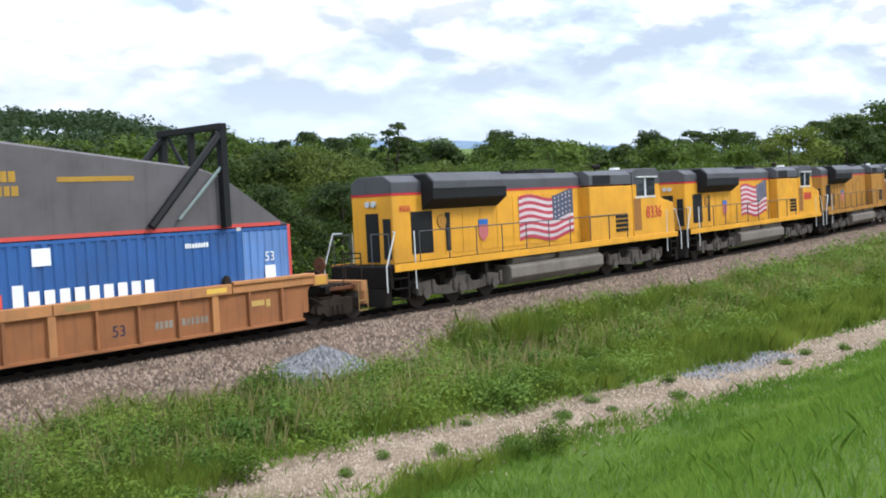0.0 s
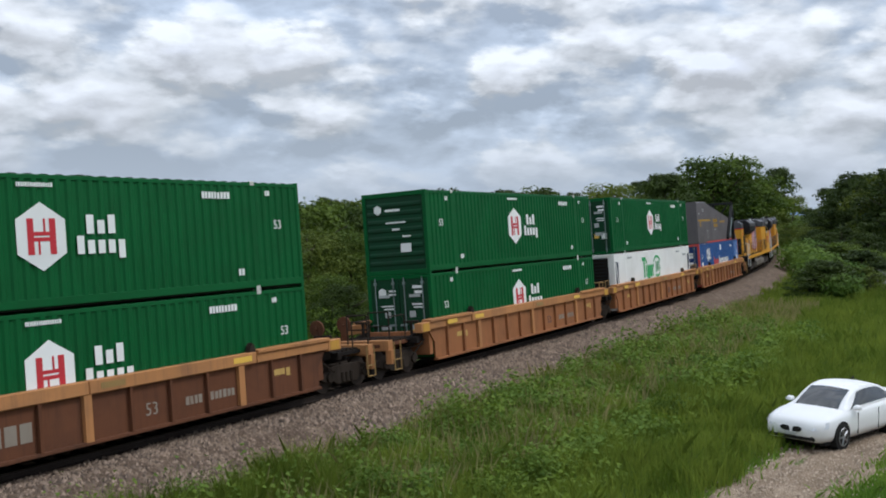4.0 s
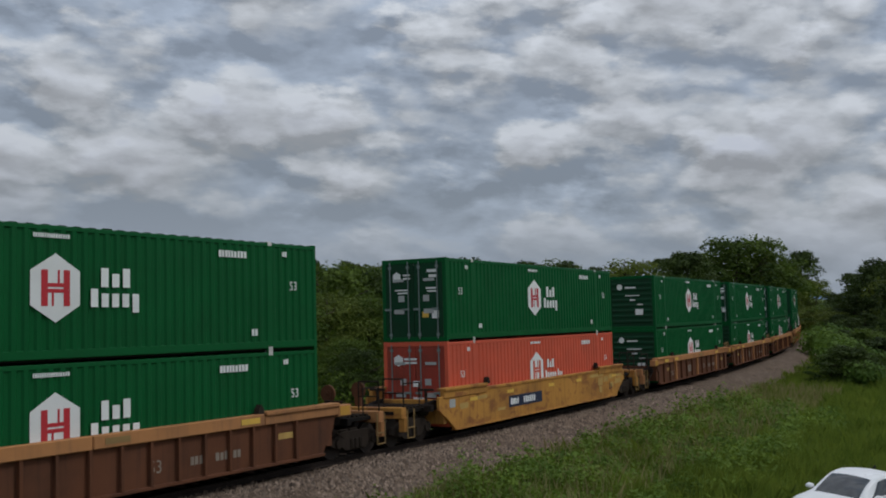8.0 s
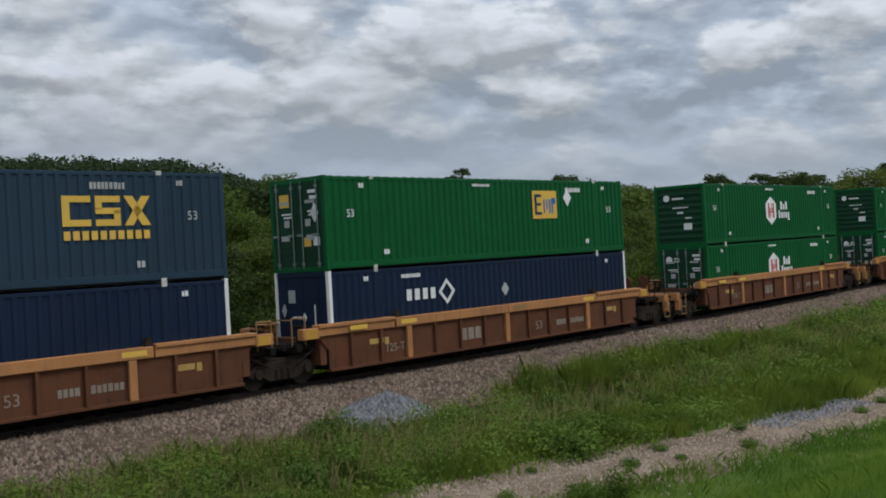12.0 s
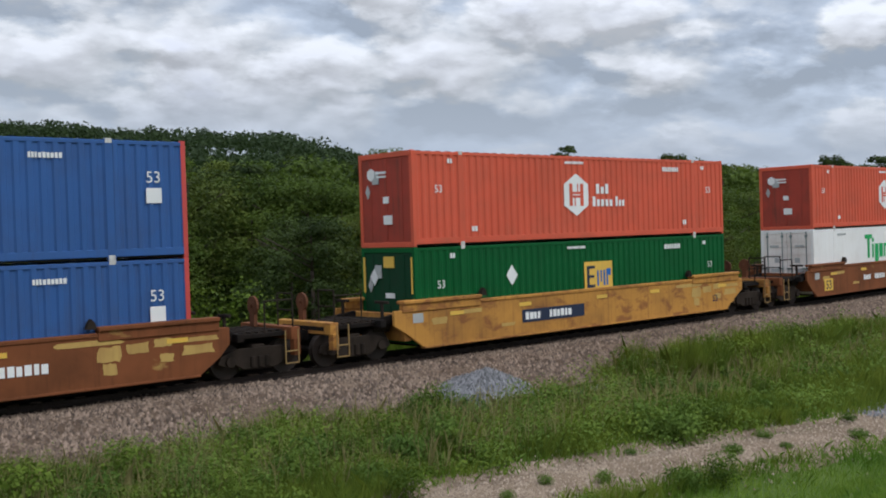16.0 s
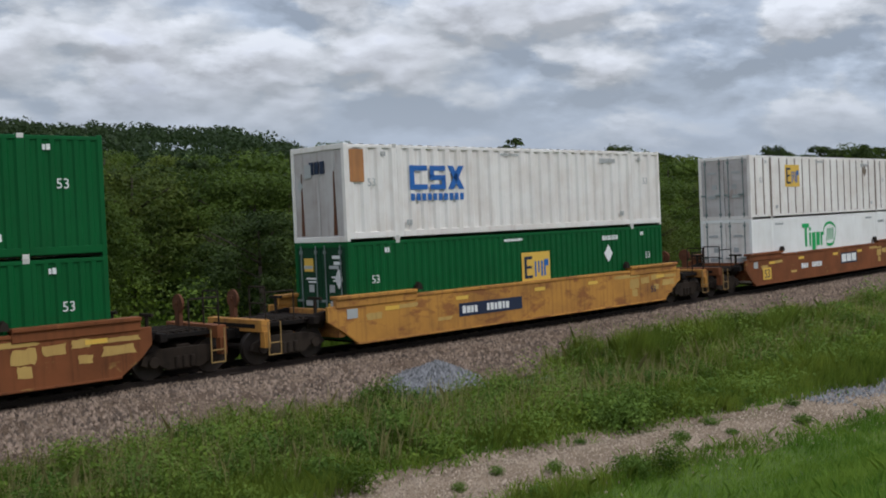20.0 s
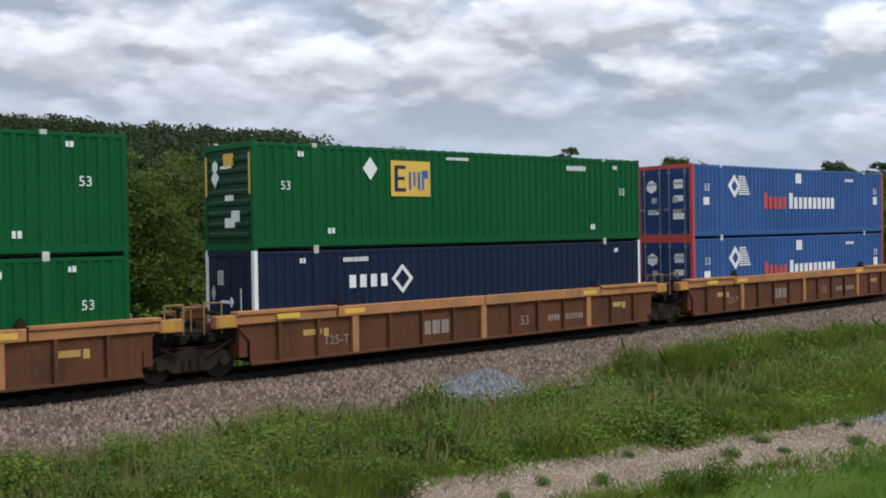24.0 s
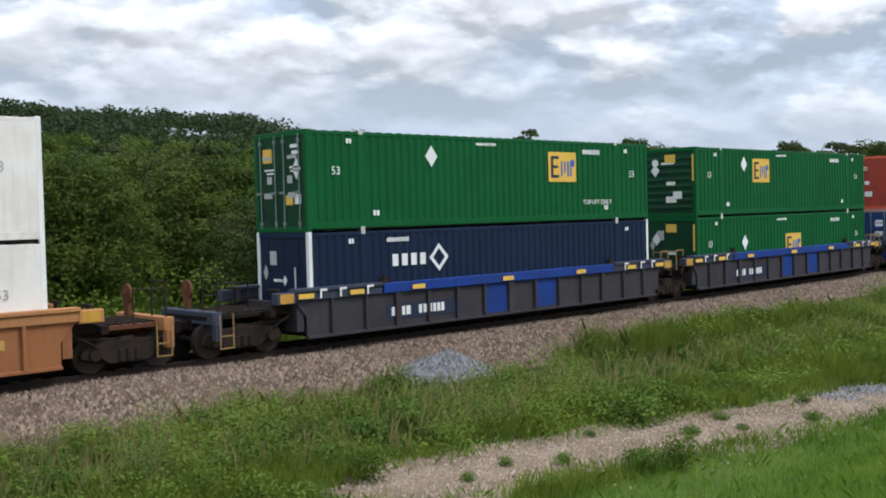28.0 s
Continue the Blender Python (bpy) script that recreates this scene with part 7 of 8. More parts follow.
def make_woods():
    rng = np.random.default_rng(31)
    # wooded hill to the north: crowns over the whole slope
    cs, ns = [], []
    for _ in range(1000):
        az = radians(rng.uniform(2, 42))
        r = rng.uniform(170, 400)
        x, y = r * math.sin(az), r * math.cos(az)
        g = ground_z(x, y)
        w = rng.uniform(2.6, 4.6)
        m = 85
        d = rng.normal(size=(m, 3))
        d /= np.linalg.norm(d, axis=1, keepdims=True)
        d[:, 2] = np.abs(d[:, 2])
        cs.append(np.array([x, y, g + rng.uniform(2.2, 4.0)]) + d * np.array([w, w, w * 0.9]) * rng.uniform(0.8, 1.08, (m, 1)))
        ns.append(d)
    c, n = np.concatenate(cs), np.concatenate(ns)
    leaves_stuff("hill_woods", c, n, 0.5 * rng.uniform(0.6, 1.4, len(c)), LEAF_FAR, rng, "dense dark green woods covering a low hill", "woods")
    # undergrowth along the wood side of the line
    cs, ns = [], []
    for _ in range(900):
        s = rng.uniform(-5, 260)
        off = -rng.uniform(6.0, 22.0)
        x0, y0, th = line_at(s)
        x, y = x0 + math.sin(th) * off, y0 - math.cos(th) * off
        g = ground_z(x, y)
        w = rng.uniform(0.7, 1.7)
        hgt = rng.uniform(1.0, 2.6) * (0.7 if off > -9 else 1.1)
        m = 190
        d = rng.normal(size=(m, 3))
        d /= np.linalg.norm(d, axis=1, keepdims=True)
        cs.append(np.array([x, y, g + hgt * 0.5]) + d * np.array([w, w, hgt * 0.6]) * rng.uniform(0.55, 1.1, (m, 1)))
        ns.append(d + np.array([0, 0, 0.4]))
    c, n = np.concatenate(cs), np.concatenate(ns)
    leaves_stuff("undergrowth", c, n, 0.085 * rng.uniform(0.6, 1.5, len(c)), SHRUB, rng, "light green bushes and saplings beyond the line", "bushes")


make_woods()


def blades(name, x, y, high, wide, mat, rng, label, lean=0.35):
    """Grass: one tapering bent blade for each place, in two pieces."""
    n = len(x)
    z = height(x, y) - 0.03
    a = rng.random(n) * 6.283
    d = np.stack([np.cos(a), np.sin(a)], -1) * wide[:, None] / 2
    t = rng.normal(0, lean, (n, 2)) * high[:, None]
    p0 = np.stack([x - d[:, 0], y - d[:, 1], z], -1)
    p1 = np.stack([x + d[:, 0], y + d[:, 1], z], -1)
    p2 = np.stack([x + 0.35 * t[:, 0] + d[:, 0] * 0.7, y + 0.35 * t[:, 1] + d[:, 1] * 0.7, z + high * 0.6], -1)
    p3 = np.stack([x + t[:, 0], y + t[:, 1], z + high * 0.97], -1)
    p4 = np.stack([x + 0.35 * t[:, 0] - d[:, 0] * 0.7, y + 0.35 * t[:, 1] - d[:, 1] * 0.7, z + high * 0.6], -1)
    me = big_mesh(name, np.stack([p0, p1, p2, p3, p4], 1), None, mat, 5)
    return tagged(new(name, me), label, "grass", kind="stuff")


def spread(rng, n, x0, x1, power=1.0):
    return x0 + (x1 - x0) * rng.random(n) ** power


def on_track(x, y):
    c = np.interp(x, [p[0] for p in TRACK_PTS], [p[1] for p in TRACK_PTS])
    w = np.interp(x, (0, 13, 26, 42, 58), (1.5, 1.55, 1.05, 1.05, 1.6))
    return (np.abs(y - c) < w + 0.18 * np.sin(x * 2.1) + 0.1 * np.sin(x * 5.3)) & (x < 58)


def off_stone(x, y):
    """Places off the ballast, the track, the lane and the stone heap."""
    n = beside(x, y)
    heap = np.hypot((x - 19.9) / 2.5, (y - 21.15) / 1.35) < 0.95
    bare = (np.abs(x - 24.2) < 2.6) & (np.abs(y - 20.2) < 0.55)
    return (n > 3.75 + 0.35 * np.sin(x * 0.9) + 0.2 * np.sin(x * 2.7)) & ~on_track(x, y) & ~on_lane(x, y) & ~heap & ~bare


def make_grass():
    rng = np.random.default_rng(41)
    # tall belt between the line and the farm track
    n = 250000
    x = spread(rng, n, 4, 130, 2.0)
    line_y = np.interp(x, _x, _y)
    y = line_y - 3.6 - rng.random(n) * np.interp(x, (40, 58, 70, 100, 130), (9.4, 11, 25, 26, 20))
    clump = 0.5 + 0.5 * np.sin(x * 1.3 + 2 * np.sin(y * 0.9)) * np.sin(y * 1.5 + x * 0.4)
    keep = off_stone(x, y) & (rng.random(n) < 0.45 + 0.55 * clump)
    x, y, clump = x[keep], y[keep], clump[keep]
    tall = (0.40 + 0.44 * clump) * np.where((x < 27) & (y < 20.2), 0.68, 1.0)
    blades("tall_grass", x, y, tall * rng.uniform(0.6, 1.25, len(x)), 0.009 + 0.0005 * x, GRASS, rng, "tall uneven green grass beside the railway", 0.28)
    # the tallest stand, past the stone heap
    n = 52000
    x = rng.uniform(22.6, 40, n)
    y = np.interp(x, _x, _y) - rng.uniform(3.9, 6.4, n) - 0.3 * np.sin(x * 1.7)
    keep = off_stone(x, y) & (rng.random(n) < 0.35 + 0.65 * (np.sin(x * 1.9) * np.sin(y * 2.3 + x) > -0.25)) & (rng.random(n) < 0.08 + 0.92 * ease((x - 22.8) / 3.0))
    keep &= beside(x, y) > 4.1 + 0.7 * np.sin(x * 1.1) * np.sin(x * 2.9 + 1)
    x, y = x[keep], y[keep]
    bushy = 0.78 + 0.42 * np.sin(x * 2.3 + np.sin(y * 3.1)) * np.sin(x * 0.83 + 2.0)
    blades("tall_stand_grass", x, y, bushy * (0.5 + 0.95 * ease((x - 22.4) / 3.0) - 0.02 * (x - 23)) * rng.uniform(0.6, 1.15, len(x)), 0.013 + 0 * x, GRASS, rng, "stand of tall green grass past the stone heap", 0.2)
    # seed heads and dry stalks
    n = 9000
    x = spread(rng, n, 5, 90, 1.7)
    y = np.interp(x, _x, _y) - rng.uniform(3.5, 9.0, n)
    keep = off_stone(x, y)
    x, y = x[keep], y[keep]
    blades("dry_stalks", x, y, rng.uniform(0.5, 1.1, len(x)), 0.02 + 0.0007 * x, DRY, rng, "pale dry stalks and seed heads in the grass", 0.2)
    # mown-looking meadow on the bank
    n = 300000
    x = spread(rng, n, 1.5, 110, 1.7)
    y = -8 + (np.interp(x, [p[0] for p in TRACK_PTS], [p[1] for p in TRACK_PTS]) + 8.3) * rng.random(n) ** 0.75
    keep = off_stone(x, y)
    x, y = x[keep], y[keep]
    blades("meadow_grass", x, y, rng.uniform(0.10, 0.27, len(x)) * (0.75 + 0.5 * ease(0.5 + wavy(x, y))), 0.008 + 0.0006 * x, LAWN, rng, "short bright green meadow grass on the bank", 0.4)
    n = 45000
    x, y = rng.uniform(-16, 3, n), rng.uniform(-9, 14.2, n)
    keep = off_stone(x, y)
    x, y = x[keep], y[keep]
    blades("bank_grass", x, y, rng.uniform(0.12, 0.32, len(x)), np.full(len(x), 0.03), LAWN, rng, "short meadow grass on top of the bank", 0.4)
    # edge tufts creeping over the farm track and the shoulder
    n = 9000
    x = spread(rng, n, 5, 56, 1.4)
    c = np.interp(x, [p[0] for p in TRACK_PTS], [p[1] for p in TRACK_PTS])
    y = c + np.where(rng.random(n) < 0.5, 1, -1) * np.abs(rng.normal(1.5, 0.35, n))
    blades("track_edge_grass", x, y, rng.uniform(0.1, 0.3, n), 0.02 + 0.0008 * x, LAWN, rng, "short grass creeping over the track edge", 0.5)
    n = 16000
    x = rng.uniform(3.5, 12.2, n)
    y = np.interp(x, [p[0] for p in TRACK_PTS], [p[1] for p in TRACK_PTS]) + rng.uniform(-1.9, 2.4, n)
    keep = (x < 10.8 + 0.6 * np.sin(y * 3.0)) | (y > 15.0)
    blades("track_end_grass", x[keep], y[keep], rng.uniform(0.3, 0.75, keep.sum()), np.full(keep.sum(), 0.014), GRASS, rng, "tall grass over the end of the farm track", 0.3)
    # far verge beyond the line and far fields
    n = 16000
    s = rng.uniform(0, 260, n)
    x0, y0, th = line_at(s)
    off = rng.uniform(4.2, 8.0, n)
    blades("far_verge_grass", x0 - np.sin(th) * off, y0 + np.cos(th) * off, rng.uniform(0.4, 1.1, n), np.full(n, 0.09), GRASS, rng, "rough grass on the wood side verge", 0.3)


make_grass()


def make_herbs():
    """Low leafy plants that fill the grass belt in mounds."""
    rng = np.random.default_rng(45)
    for name, mat, n, label in (("herbs", WEED, 1000, "soft leafy green herbs filling the grass belt"), ("pale_herbs", SHRUB, 700, "pale yellow-green herbs filling the grass belt")):
        x = spread(rng, n, 4, 75, 1.7)
        y = np.interp(x, _x, _y) - rng.uniform(4.0, 10.8, n)
        keep = off_stone(x, y)
        x, y = x[keep], y[keep]
        m = 130
        w, h = rng.uniform(0.3, 0.75, len(x)) + 0.004 * x, rng.uniform(0.35, 0.85, len(x)) * np.where((x > 22) & (beside(x, y) < 6.5), 1.45, 1.0) * (0.6 + 0.9 * ease(0.5 + wavy(x * 0.8, y * 0.8)))
        d = rng.normal(size=(len(x), m, 3))
        d /= np.linalg.norm(d, axis=2, keepdims=True)
        d[..., 2] = np.abs(d[..., 2])
        c = np.stack([x, y, height(x, y)], -1)[:, None] + d * np.stack([w, w, h], -1)[:, None] * rng.uniform(0.5, 1.1, (len(x), m, 1))
        c, d = c.reshape(-1, 3), d.reshape(-1, 3) + np.array([0, 0, 0.5])
        size = (0.024 + 0.0008 * c[:, 0]) * rng.uniform(0.7, 1.6, len(c))
        leaves_stuff(name, c, d, size, mat, rng, label, "herbs")


make_herbs()


def make_weed(seed, high, wide, count, mat, name, label, size=0.09):
    """A leafy weed: stems with broad leaves."""
    rng = np.random.default_rng(seed)
    r = tagged(new(name), label, "weed" if name == "weed_clump" else "bush")
    s = Shape()
    for _ in range(9):
        a, q = rng.random() * 6.283, wide * rng.random() * 0.7
        s.rod((0.3 * q * math.cos(a), 0.3 * q * math.sin(a), -0.05), (q * math.cos(a), q * math.sin(a), high * rng.uniform(0.6, 0.95)), 0.012, 5, 0.005)
    part("stem", s.mesh("stem", WEED), r, kind="stuff")
    d = rng.normal(size=(count, 3))
    d /= np.linalg.norm(d, axis=1, keepdims=True)
    c = np.array([0, 0, high * 0.5]) + d * np.array([wide, wide, high * 0.5]) * rng.uniform(0.35, 1.05, (count, 1))
    c[:, 2] = np.abs(c[:, 2])
    part("leaves", big_mesh("leaves", leaf_quads(c, d + np.array([0, 0, 0.6]), size * rng.uniform(0.6, 1.4, count), rng), None, mat, 4), r)
    return r


def place_weeds():
    rng = np.random.default_rng(51)
    protos = [make_weed(61, 0.75, 0.5, 620, WEED, "weed_clump", "leafy green weeds at the grass edge", 0.045), make_weed(62, 0.95, 0.55, 760, SHRUB, "weed_clump", "tall light green weeds in the grass", 0.04), make_weed(63, 0.55, 0.6, 560, WEED, "weed_clump", "low broad-leaved weeds in the grass", 0.05)]
    used = set()

    def put(i, x, y, k):
        p = protos[i]
        t = copy_thing(p, Matrix()) if i in used else p
        used.add(i)
        t.matrix_basis = Matrix.Translation((x, y, ground_z(x, y))) @ Matrix.Rotation(rng.random() * 6.28, 4, "Z") @ Matrix.Diagonal((k, k, k, 1))

    spots = [(7.6, 18.4, 1.1), (8.4, 18.9, 1.2), (9.2, 18.2, 1.1), (8.9, 17.3, 1.0), (10.2, 17.8, 1.1), (11.2, 17.4, 1.2), (12.0, 18.0, 1.2), (12.7, 17.2, 1.0), (13.4, 17.7, 1.1), (6.9, 17.4, 1.1), (6.2, 18.6, 1.2), (5.6, 17.6, 1.1), (10.8, 16.6, 0.8), (12.4, 16.3, 0.7),
             (14.6, 18.2, 0.9), (16.0, 18.6, 0.9), (26.5, 21.5, 1.0), (28.0, 21.8, 1.1), (24.5, 17.0, 0.9), (25.8, 16.2, 0.9), (27.0, 17.2, 1.0), (16.9, 12.0, 0.7), (17.6, 11.8, 0.8), (17.2, 12.5, 0.6), (14.2, 12.3, 0.6), (31.0, 17.5, 1.1), (35.0, 16.5, 1.2), (39.0, 18.0, 1.2)]
    for i, (x, y, k) in enumerate(spots):
        put(i % 3, x, y, k)
    for _ in range(110):
        x = spread(rng, 1, 6, 70, 1.5)[0]
        y = float(np.interp(x, _x, _y)) - rng.uniform(4.3, 10.5)
        if off_stone(np.array([x]), np.array([y]))[0]:
            put(int(rng.integers(0, 3)), x, y, rng.uniform(0.6, 1.3))
    for _ in range(46):
        x = rng.uniform(4.5, 12.4)
        y = float(np.interp(x, [p[0] for p in TRACK_PTS], [p[1] for p in TRACK_PTS])) + rng.uniform(-1.6, 2.6) + 0.10 * (x - 8)
        if x > 10.6 and y < 14.9:
            continue
        put(int(rng.integers(0, 3)), x, y, rng.uniform(0.6, 1.1))
    for _ in range(16):
        x = rng.uniform(12, 34)
        put(int(rng.choice([0, 2])), x, float(np.interp(x, [p[0] for p in TRACK_PTS], [p[1] for p in TRACK_PTS])) + rng.normal(0, 0.7), rng.uniform(0.25, 0.5))
    b = make_weed(71, 1.5, 1.25, 900, WEED, "bush", "round dark green bush on the meadow bank", 0.11)
    b.matrix_basis = Matrix.Translation((36.2, 6.4, ground_z(36.2, 6.4))) @ Matrix.Diagonal((0.85, 0.85, 0.9, 1))
    b2 = make_weed(72, 1.1, 0.9, 700, LAWN, "bush", "tussock of tall dark grass on the bank", 0.10)
    b2.matrix_basis = Matrix.Translation((29.5, 3.6, ground_z(29.5, 3.6))) @ Matrix.Diagonal((0.7, 0.7, 0.7, 1))
    # low trees and bushes between the line and the lane
    for i, (x, y, k) in enumerate(((104, 21, 1.7), (112, 24, 2.0), (120, 26.5, 1.8), (131, 30, 2.2), (142, 32, 2.4), (96, 19.5, 1.3))):
        c = copy_thing(b, Matrix())
        c.matrix_basis = Matrix.Translation((x, y, ground_z(x, y))) @ Matrix.Diagonal((k, k, k, 1))
        tagged(c, "dark bush between the railway and the lane")


place_weeds()
# ---- parked car, pole, marker ----


def spline(v, at, to):
    """Smooth value between stations."""
    v = float(v)
    j = max(0, min(len(at) - 2, sum(1 for q in at if q <= v) - 1))
    t = max(0.0, min(1.0, (v - at[j]) / (at[j + 1] - at[j])))

    def slope(k):
        lo, hi = max(0, k - 1), min(len(at) - 1, k + 1)
        return (to[hi] - to[lo]) / (at[hi] - at[lo])
    h = at[j + 1] - at[j]
    return (2 * t ** 3 - 3 * t * t + 1) * to[j] + (t ** 3 - 2 * t * t + t) * h * slope(j) + (3 * t * t - 2 * t ** 3) * to[j + 1] + (t ** 3 - t * t) * h * slope(j + 1)


# side view of the car: stations, half width, sill, shoulder, then the roof line
CAR_X = (-2.36, -2.28, -2.0, -1.5, -0.5, 0.5, 1.2, 1.7, 2.1, 2.28, 2.37)
CAR_W = (0.66, 0.78, 0.86, 0.89, 0.895, 0.895, 0.89, 0.87, 0.79, 0.68, 0.54)
CAR_LO = (0.42, 0.34, 0.27, 0.22, 0.21, 0.21, 0.21, 0.21, 0.23, 0.26, 0.32)
CAR_HI = (0.86, 0.97, 1.01, 1.00, 0.97, 0.95, 0.92, 0.87, 0.79, 0.72, 0.64)
ROOF_X = (-2.05, -1.7, -1.3, -0.9, -0.4, 0.0, 0.35, 0.75, 1.18)
ROOF_Z = (1.00, 1.17, 1.33, 1.42, 1.455, 1.44, 1.37, 1.19, 0.915)
ROOF_W = (0.62, 0.60, 0.585, 0.585, 0.60, 0.605, 0.61, 0.64, 0.70)


def cabin_at(x, v, out=0.0):
    """A place on the cabin: v from 0 at the belt line to 1 at the roof edge, then to 2 at the roof's middle (and on to 4 on the far side)."""
    sg = -1.0
    if v > 2:
        v, sg = 4 - v, 1.0
    zt, wt = spline(x, ROOF_X, ROOF_Z), spline(x, ROOF_X, ROOF_W)
    zb, wb = spline(x, CAR_X, CAR_HI) - 0.02, spline(x, CAR_X, CAR_W) - 0.10
    if v <= 1:
        q = v ** 1.15
        return (x, sg * (wb + (wt - wb) * q + out), zb + (zt - 0.05 - zb) * v)
    q = 2 - v
    return (x + (out if x > 0.3 else -out if x < -1.2 else 0), sg * wt * q, zt - 0.05 * q * q + out)


def cabin_sheet(us, edges, out, n=7):
    """A smooth piece of the cabin's skin; edges(u) gives its (x, v) ends."""
    pts = []
    for u in us:
        (xa, va), (xb, vb) = edges(u)
        pts.append([cabin_at(xa + (xb - xa) * i / n, va + (vb - va) * i / n, out) for i in range(n + 1)])
    return np.array(pts)


def make_parked_car():
    r = tagged(new("parked_car"), "white saloon car with dark windows parked on the gravel track", "car")
    xs = [CAR_X[0] + (CAR_X[-1] - CAR_X[0]) * i / 40 for i in range(41)]
    rows = []
    for x in xs:
        w, lo, hi = spline(x, CAR_X, CAR_W), spline(x, CAR_X, CAR_LO), spline(x, CAR_X, CAR_HI)
        half = [(0.0, lo), (w * 0.86, lo), (w * 0.97, lo + 0.10), (w, lo + 0.30 * (hi - lo)), (w * 1.0, lo + 0.55 * (hi - lo)), (w * 0.985, hi - 0.14), (w * 0.93, hi - 0.05), (w * 0.80, hi - 0.005), (w * 0.5, hi + 0.025), (0.0, hi + 0.035)]
        rows.append([(x, -y, z) for y, z in half] + [(x, y, z) for y, z in half[-2:0:-1]])
    s, n = Shape(), len(rows[0])
    s.v = [p for row in rows for p in row]
    for j in range(len(rows) - 1):
        s.f += [(j * n + i, j * n + (i + 1) % n, (j + 1) * n + (i + 1) % n, (j + 1) * n + i) for i in range(n)]
    s.f += [tuple(range(n - 1, -1, -1)), tuple(range((len(rows) - 1) * n, len(rows) * n))]
    part("body", s.mesh("body", CAR_WHITE, smooth=True), r)
    us = [ROOF_X[0] + (ROOF_X[-1] - ROOF_X[0]) * i / 30 for i in range(31)]
    part("cabin", grid_mesh("cabin", cabin_sheet(us, lambda u: ((u, 0.0), (u, 4.0)), 0.0, 24), CAR_WHITE), r, "white arched roof and pillars")
    # windscreen and rear window lie just proud of the skin, side windows too
    part("windscreen", grid_mesh("windscreen", cabin_sheet([i / 10 for i in range(11)], lambda u: ((1.13 - 0.78 * u, 1.14), (1.13 - 0.78 * u, 2.86)), 0.007, 12), DARK_GLASS), r, "dark raked windscreen")
    part("rear_window", grid_mesh("rear_window", cabin_sheet([i / 8 for i in range(9)], lambda u: ((-1.95 + 0.75 * u, 1.16), (-1.95 + 0.75 * u, 2.84)), 0.007, 10), DARK_GLASS), r, "dark rear window")
    for sg in (0, 1):
        def side(u):
            v = 0.10 + 0.76 * u
            a, b = 0.86 - 0.62 * u, -1.62 + 0.62 * u * u
            w = 4 - v if sg else v
            return (a, w), (b, w)
        part("side_window", grid_mesh("side_window", cabin_sheet([i / 8 for i in range(9)], side, 0.007, 14), DARK_GLASS), r, "dark side windows")
    for sg in (-1, 1):
        for xl in (0.60, -0.55):
            part("door_line", Shape().box(xl, xl + 0.014, min(sg * 0.88, sg * 0.901), max(sg * 0.88, sg * 0.901), 0.30, 0.84).mesh("door_line", RUBBER), r)
        part("mirror", Shape().prism([(0.62, 0.92), (0.84, 0.93), (0.82, 1.03), (0.66, 1.05)], min(sg * 0.84, sg * 1.02), max(sg * 0.84, sg * 1.02)).mesh("mirror", CAR_WHITE, 0.03, True), r)
        part("headlight", Shape().add([(2.02, sg * 0.825, 0.60), (2.325, sg * 0.56, 0.56), (2.33, sg * 0.40, 0.57), (2.27, sg * 0.42, 0.665), (2.20, sg * 0.56, 0.70), (1.93, sg * 0.80, 0.755)], [(0, 1, 2, 3, 4, 5)]).mesh("headlight", LAMP_GLASS), r, "clear swept-back headlight", at=(0.045, sg * 0.02, 0.0))
        part("tail_light", Shape().box(-2.37, -2.24, min(sg * 0.5, sg * 0.74), max(sg * 0.5, sg * 0.74), 0.74, 0.88).mesh("tail_light", RED, 0.02), r)
        for x in (1.42, -1.45):
            # black disc proud of the body gives the arch's shade; no hollow is cut
            part("wheel_arch", Shape().rod((x, sg * 0.62, 0.34), (x, sg * 0.902, 0.34), 0.375, 24).mesh("wheel_arch", RUBBER), r, "black disc painted as the shaded wheel arch hollow")
            w = part("wheel", Shape().rod((0, sg * 0.70, 0), (0, sg * 0.912, 0), 0.325, 24).mesh("wheel", RUBBER, 0.02), r, "black tyre", at=(x, 0, 0.325))
            part("rim", sum_shapes([Shape().rod((0, sg * 0.90, 0), (0, sg * 0.922, 0), 0.07, 10)] + [Shape().rod((0, sg * 0.915, 0), (0.22 * math.cos(q), sg * 0.912, 0.22 * math.sin(q)), 0.034, 5, 0.028) for q in (i * 6.283 / 5 for i in range(5))] + [Shape().rod((0.225 * math.cos(q), sg * 0.912, 0.225 * math.sin(q)), (0.225 * math.cos(q + 0.4), sg * 0.912, 0.225 * math.sin(q + 0.4)), 0.014, 5) for q in (i * 0.3927 for i in range(16))]).mesh("rim", ALLOY), w, "grey alloy spokes")
        part("kidney_grille", Shape().prism_x([(sg * 0.05, 0.47), (sg * 0.24, 0.49), (sg * 0.30, 0.56), (sg * 0.22, 0.615), (sg * 0.07, 0.60), (sg * 0.035, 0.53)], 2.28, 2.40).mesh("kidney_grille", RUBBER, 0.01), r, "black oval grille half")
    part("lower_intake", Shape().prism_x([(-0.62, 0.29), (0.62, 0.29), (0.58, 0.395), (-0.58, 0.395)], 2.15, 2.372).mesh("lower_intake", RUBBER, 0.02), r, "black lower air intake")
    part("under_tray", Shape().box(-2.0, 2.05, -0.76, 0.76, 0.15, 0.24).mesh("under_tray", RUBBER, 0.02), r, "dark underside")
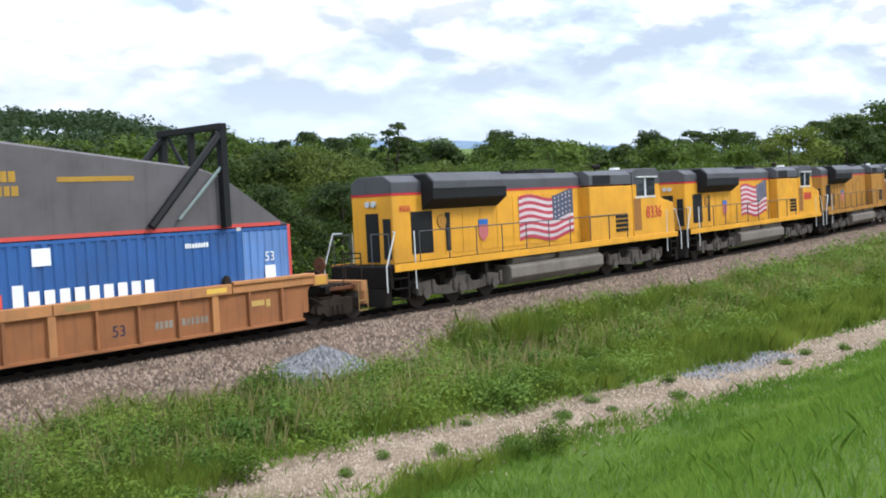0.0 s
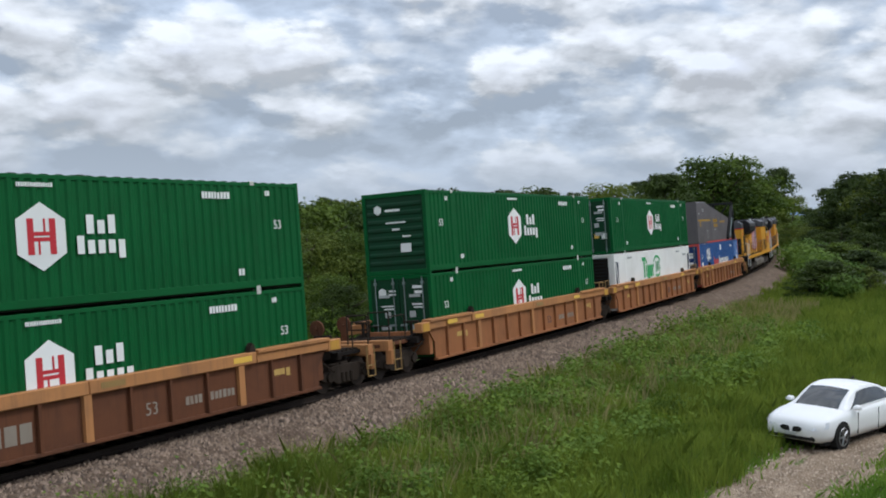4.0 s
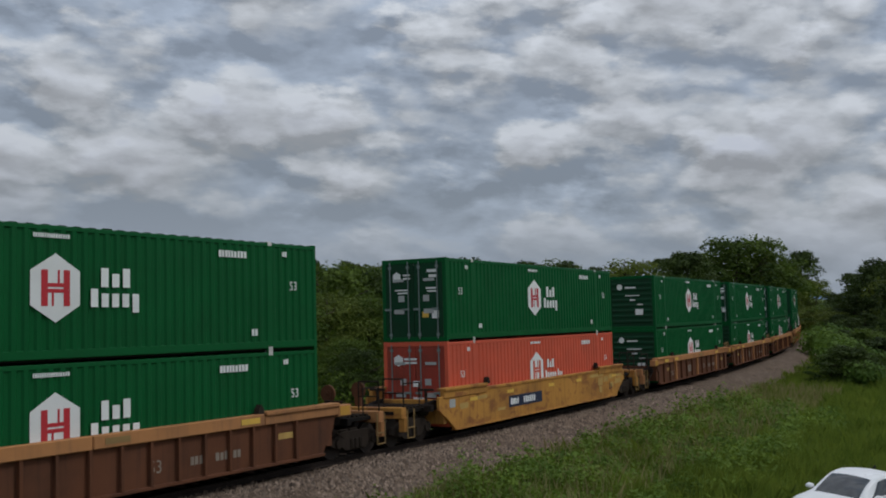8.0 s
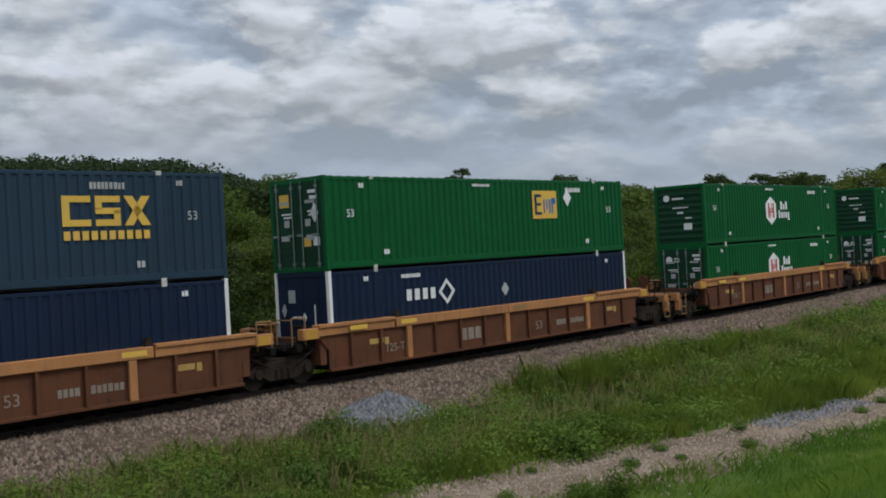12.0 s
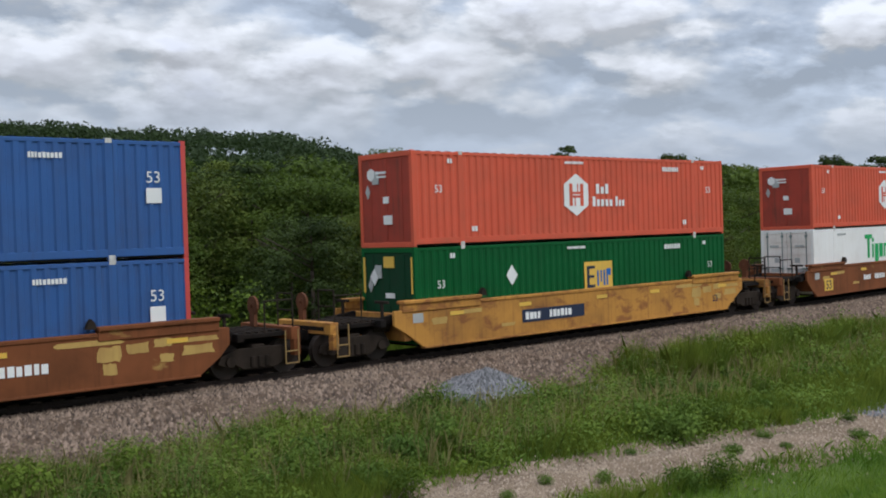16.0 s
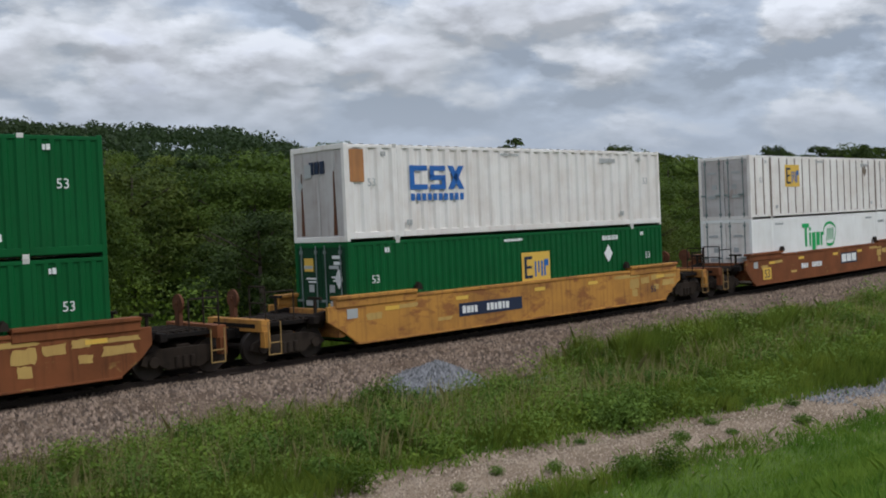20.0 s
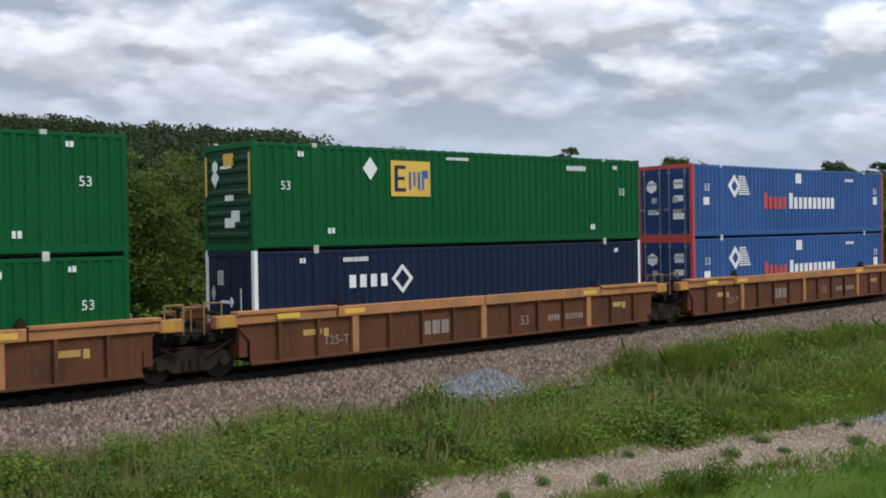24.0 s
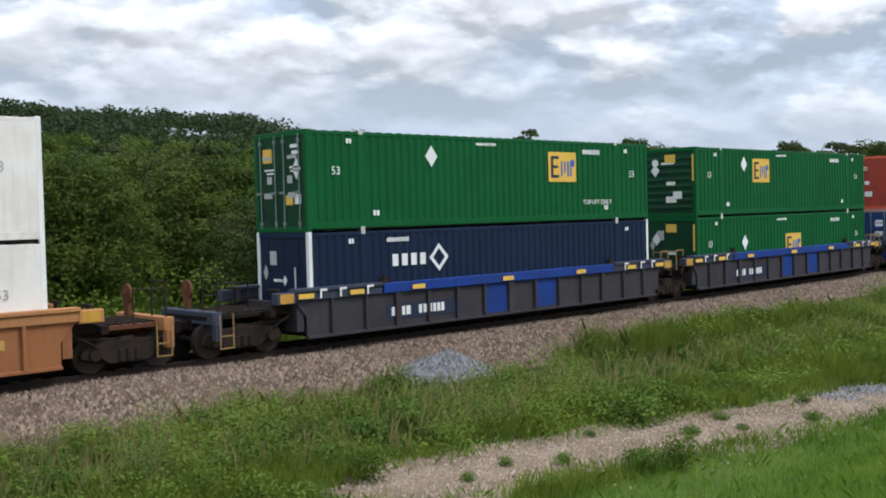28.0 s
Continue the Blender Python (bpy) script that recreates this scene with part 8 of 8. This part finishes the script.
    part("plate_bar", Shape().box(2.36, 2.41, -0.15, 0.15, 0.385, 0.475).mesh("plate_bar", NOTICE, 0.01), r, "small grey plate")
    part("spoiler", Shape().prism([(-2.37, 1.03), (-2.05, 1.07), (-2.05, 1.085), (-2.38, 1.075)], -0.60, 0.60).mesh("spoiler", CAR_WHITE, 0.008, True), r, "low white boot spoiler")
    part("antenna", Shape().prism([(-0.95, 1.435), (-0.80, 1.455), (-0.93, 1.52)], -0.015, 0.015).mesh("antenna", RUBBER), r)
    x, y = 50.4, 11.2
    r.matrix_basis = Matrix.Translation((x, y, ground_z(x, y) + 0.04)) @ Matrix.Rotation(radians(164), 4, "Z")
    return r


make_parked_car()


def make_pole():
    r = tagged(new("utility_pole"), "tall grey weathered wooden utility pole by the lane", "utility pole")
    x, y = 75.0, 9.9
    part("shaft", Shape().rod((0, 0, -0.5), (0, 0, 11.7), 0.17, 10, 0.11).mesh("shaft", POLE_WOOD, smooth=True), r)
    part("pole_cap", Shape().rod((0, 0, 11.68), (0, 0, 12.0), 0.05, 6).box(-0.06, 0.06, -0.10, 0.10, 11.2, 11.4).mesh("pole_cap", DARK_STEEL), r)
    r.matrix_basis = Matrix.Translation((x, y, ground_z(x, y)))
    m = tagged(new("marker_post"), "short yellow plastic marker post in the grass", "post")
    part("shaft", Shape().rod((0, 0, -0.2), (0, 0, 1.0), 0.05, 8).mesh("shaft", GOLD), m)
    part("band", Shape().rod((0, 0, 0.75), (0, 0, 0.9), 0.056, 8).mesh("band", PURE), m)
    m.matrix_basis = Matrix.Translation((82.0, 14.3, ground_z(82.0, 14.3)))


make_pole()


def make_ties():
    """Wooden ties; those of the stretch that passes nearest."""
    me = Shape().box(-0.115, 0.115, -1.3, 1.3, -0.36, -0.185).mesh("tie", TIE_WOOD, 0.01)
    holder = tagged(new("track_ties"), "dark creosoted wooden ties in the ballast", "ties", kind="structure")
    for i in range(170):
        s = 2 + i * 0.55
        x0, y0, th = line_at(s)
        ob = new("tie", me)
        ob.parent = holder
        ob.matrix_basis = Matrix.Translation((float(x0), float(y0), 0.0)) @ Matrix.Rotation(float(th), 4, "Z") @ Matrix.Rotation(-CANT, 4, "X") @ Matrix.Translation((0, 0, 0.006))


make_ties()


def motions():
    """The train runs along the line at a steady pace; each vehicle and container keeps its place in it."""
    times = [i * 1.0 for i in range(29)]
    for thing, u, z, reach in TRAIN:
        rows = []
        for t in times:
            s = u + SPEED * t
            x0, y0, _ = line_at(s - reach)
            x1, y1, _ = line_at(s + reach)
            th = math.atan2(y1 - y0, x1 - x0)
            m = Matrix.Translation(((x0 + x1) / 2, (y0 + y1) / 2, 0)) @ Matrix.Rotation(th, 4, "Z") @ Matrix.Rotation(-CANT, 4, "X")
            rows.append((t, m @ Matrix.Translation((0, 0, z))))
        walk(thing, rows)


motions()
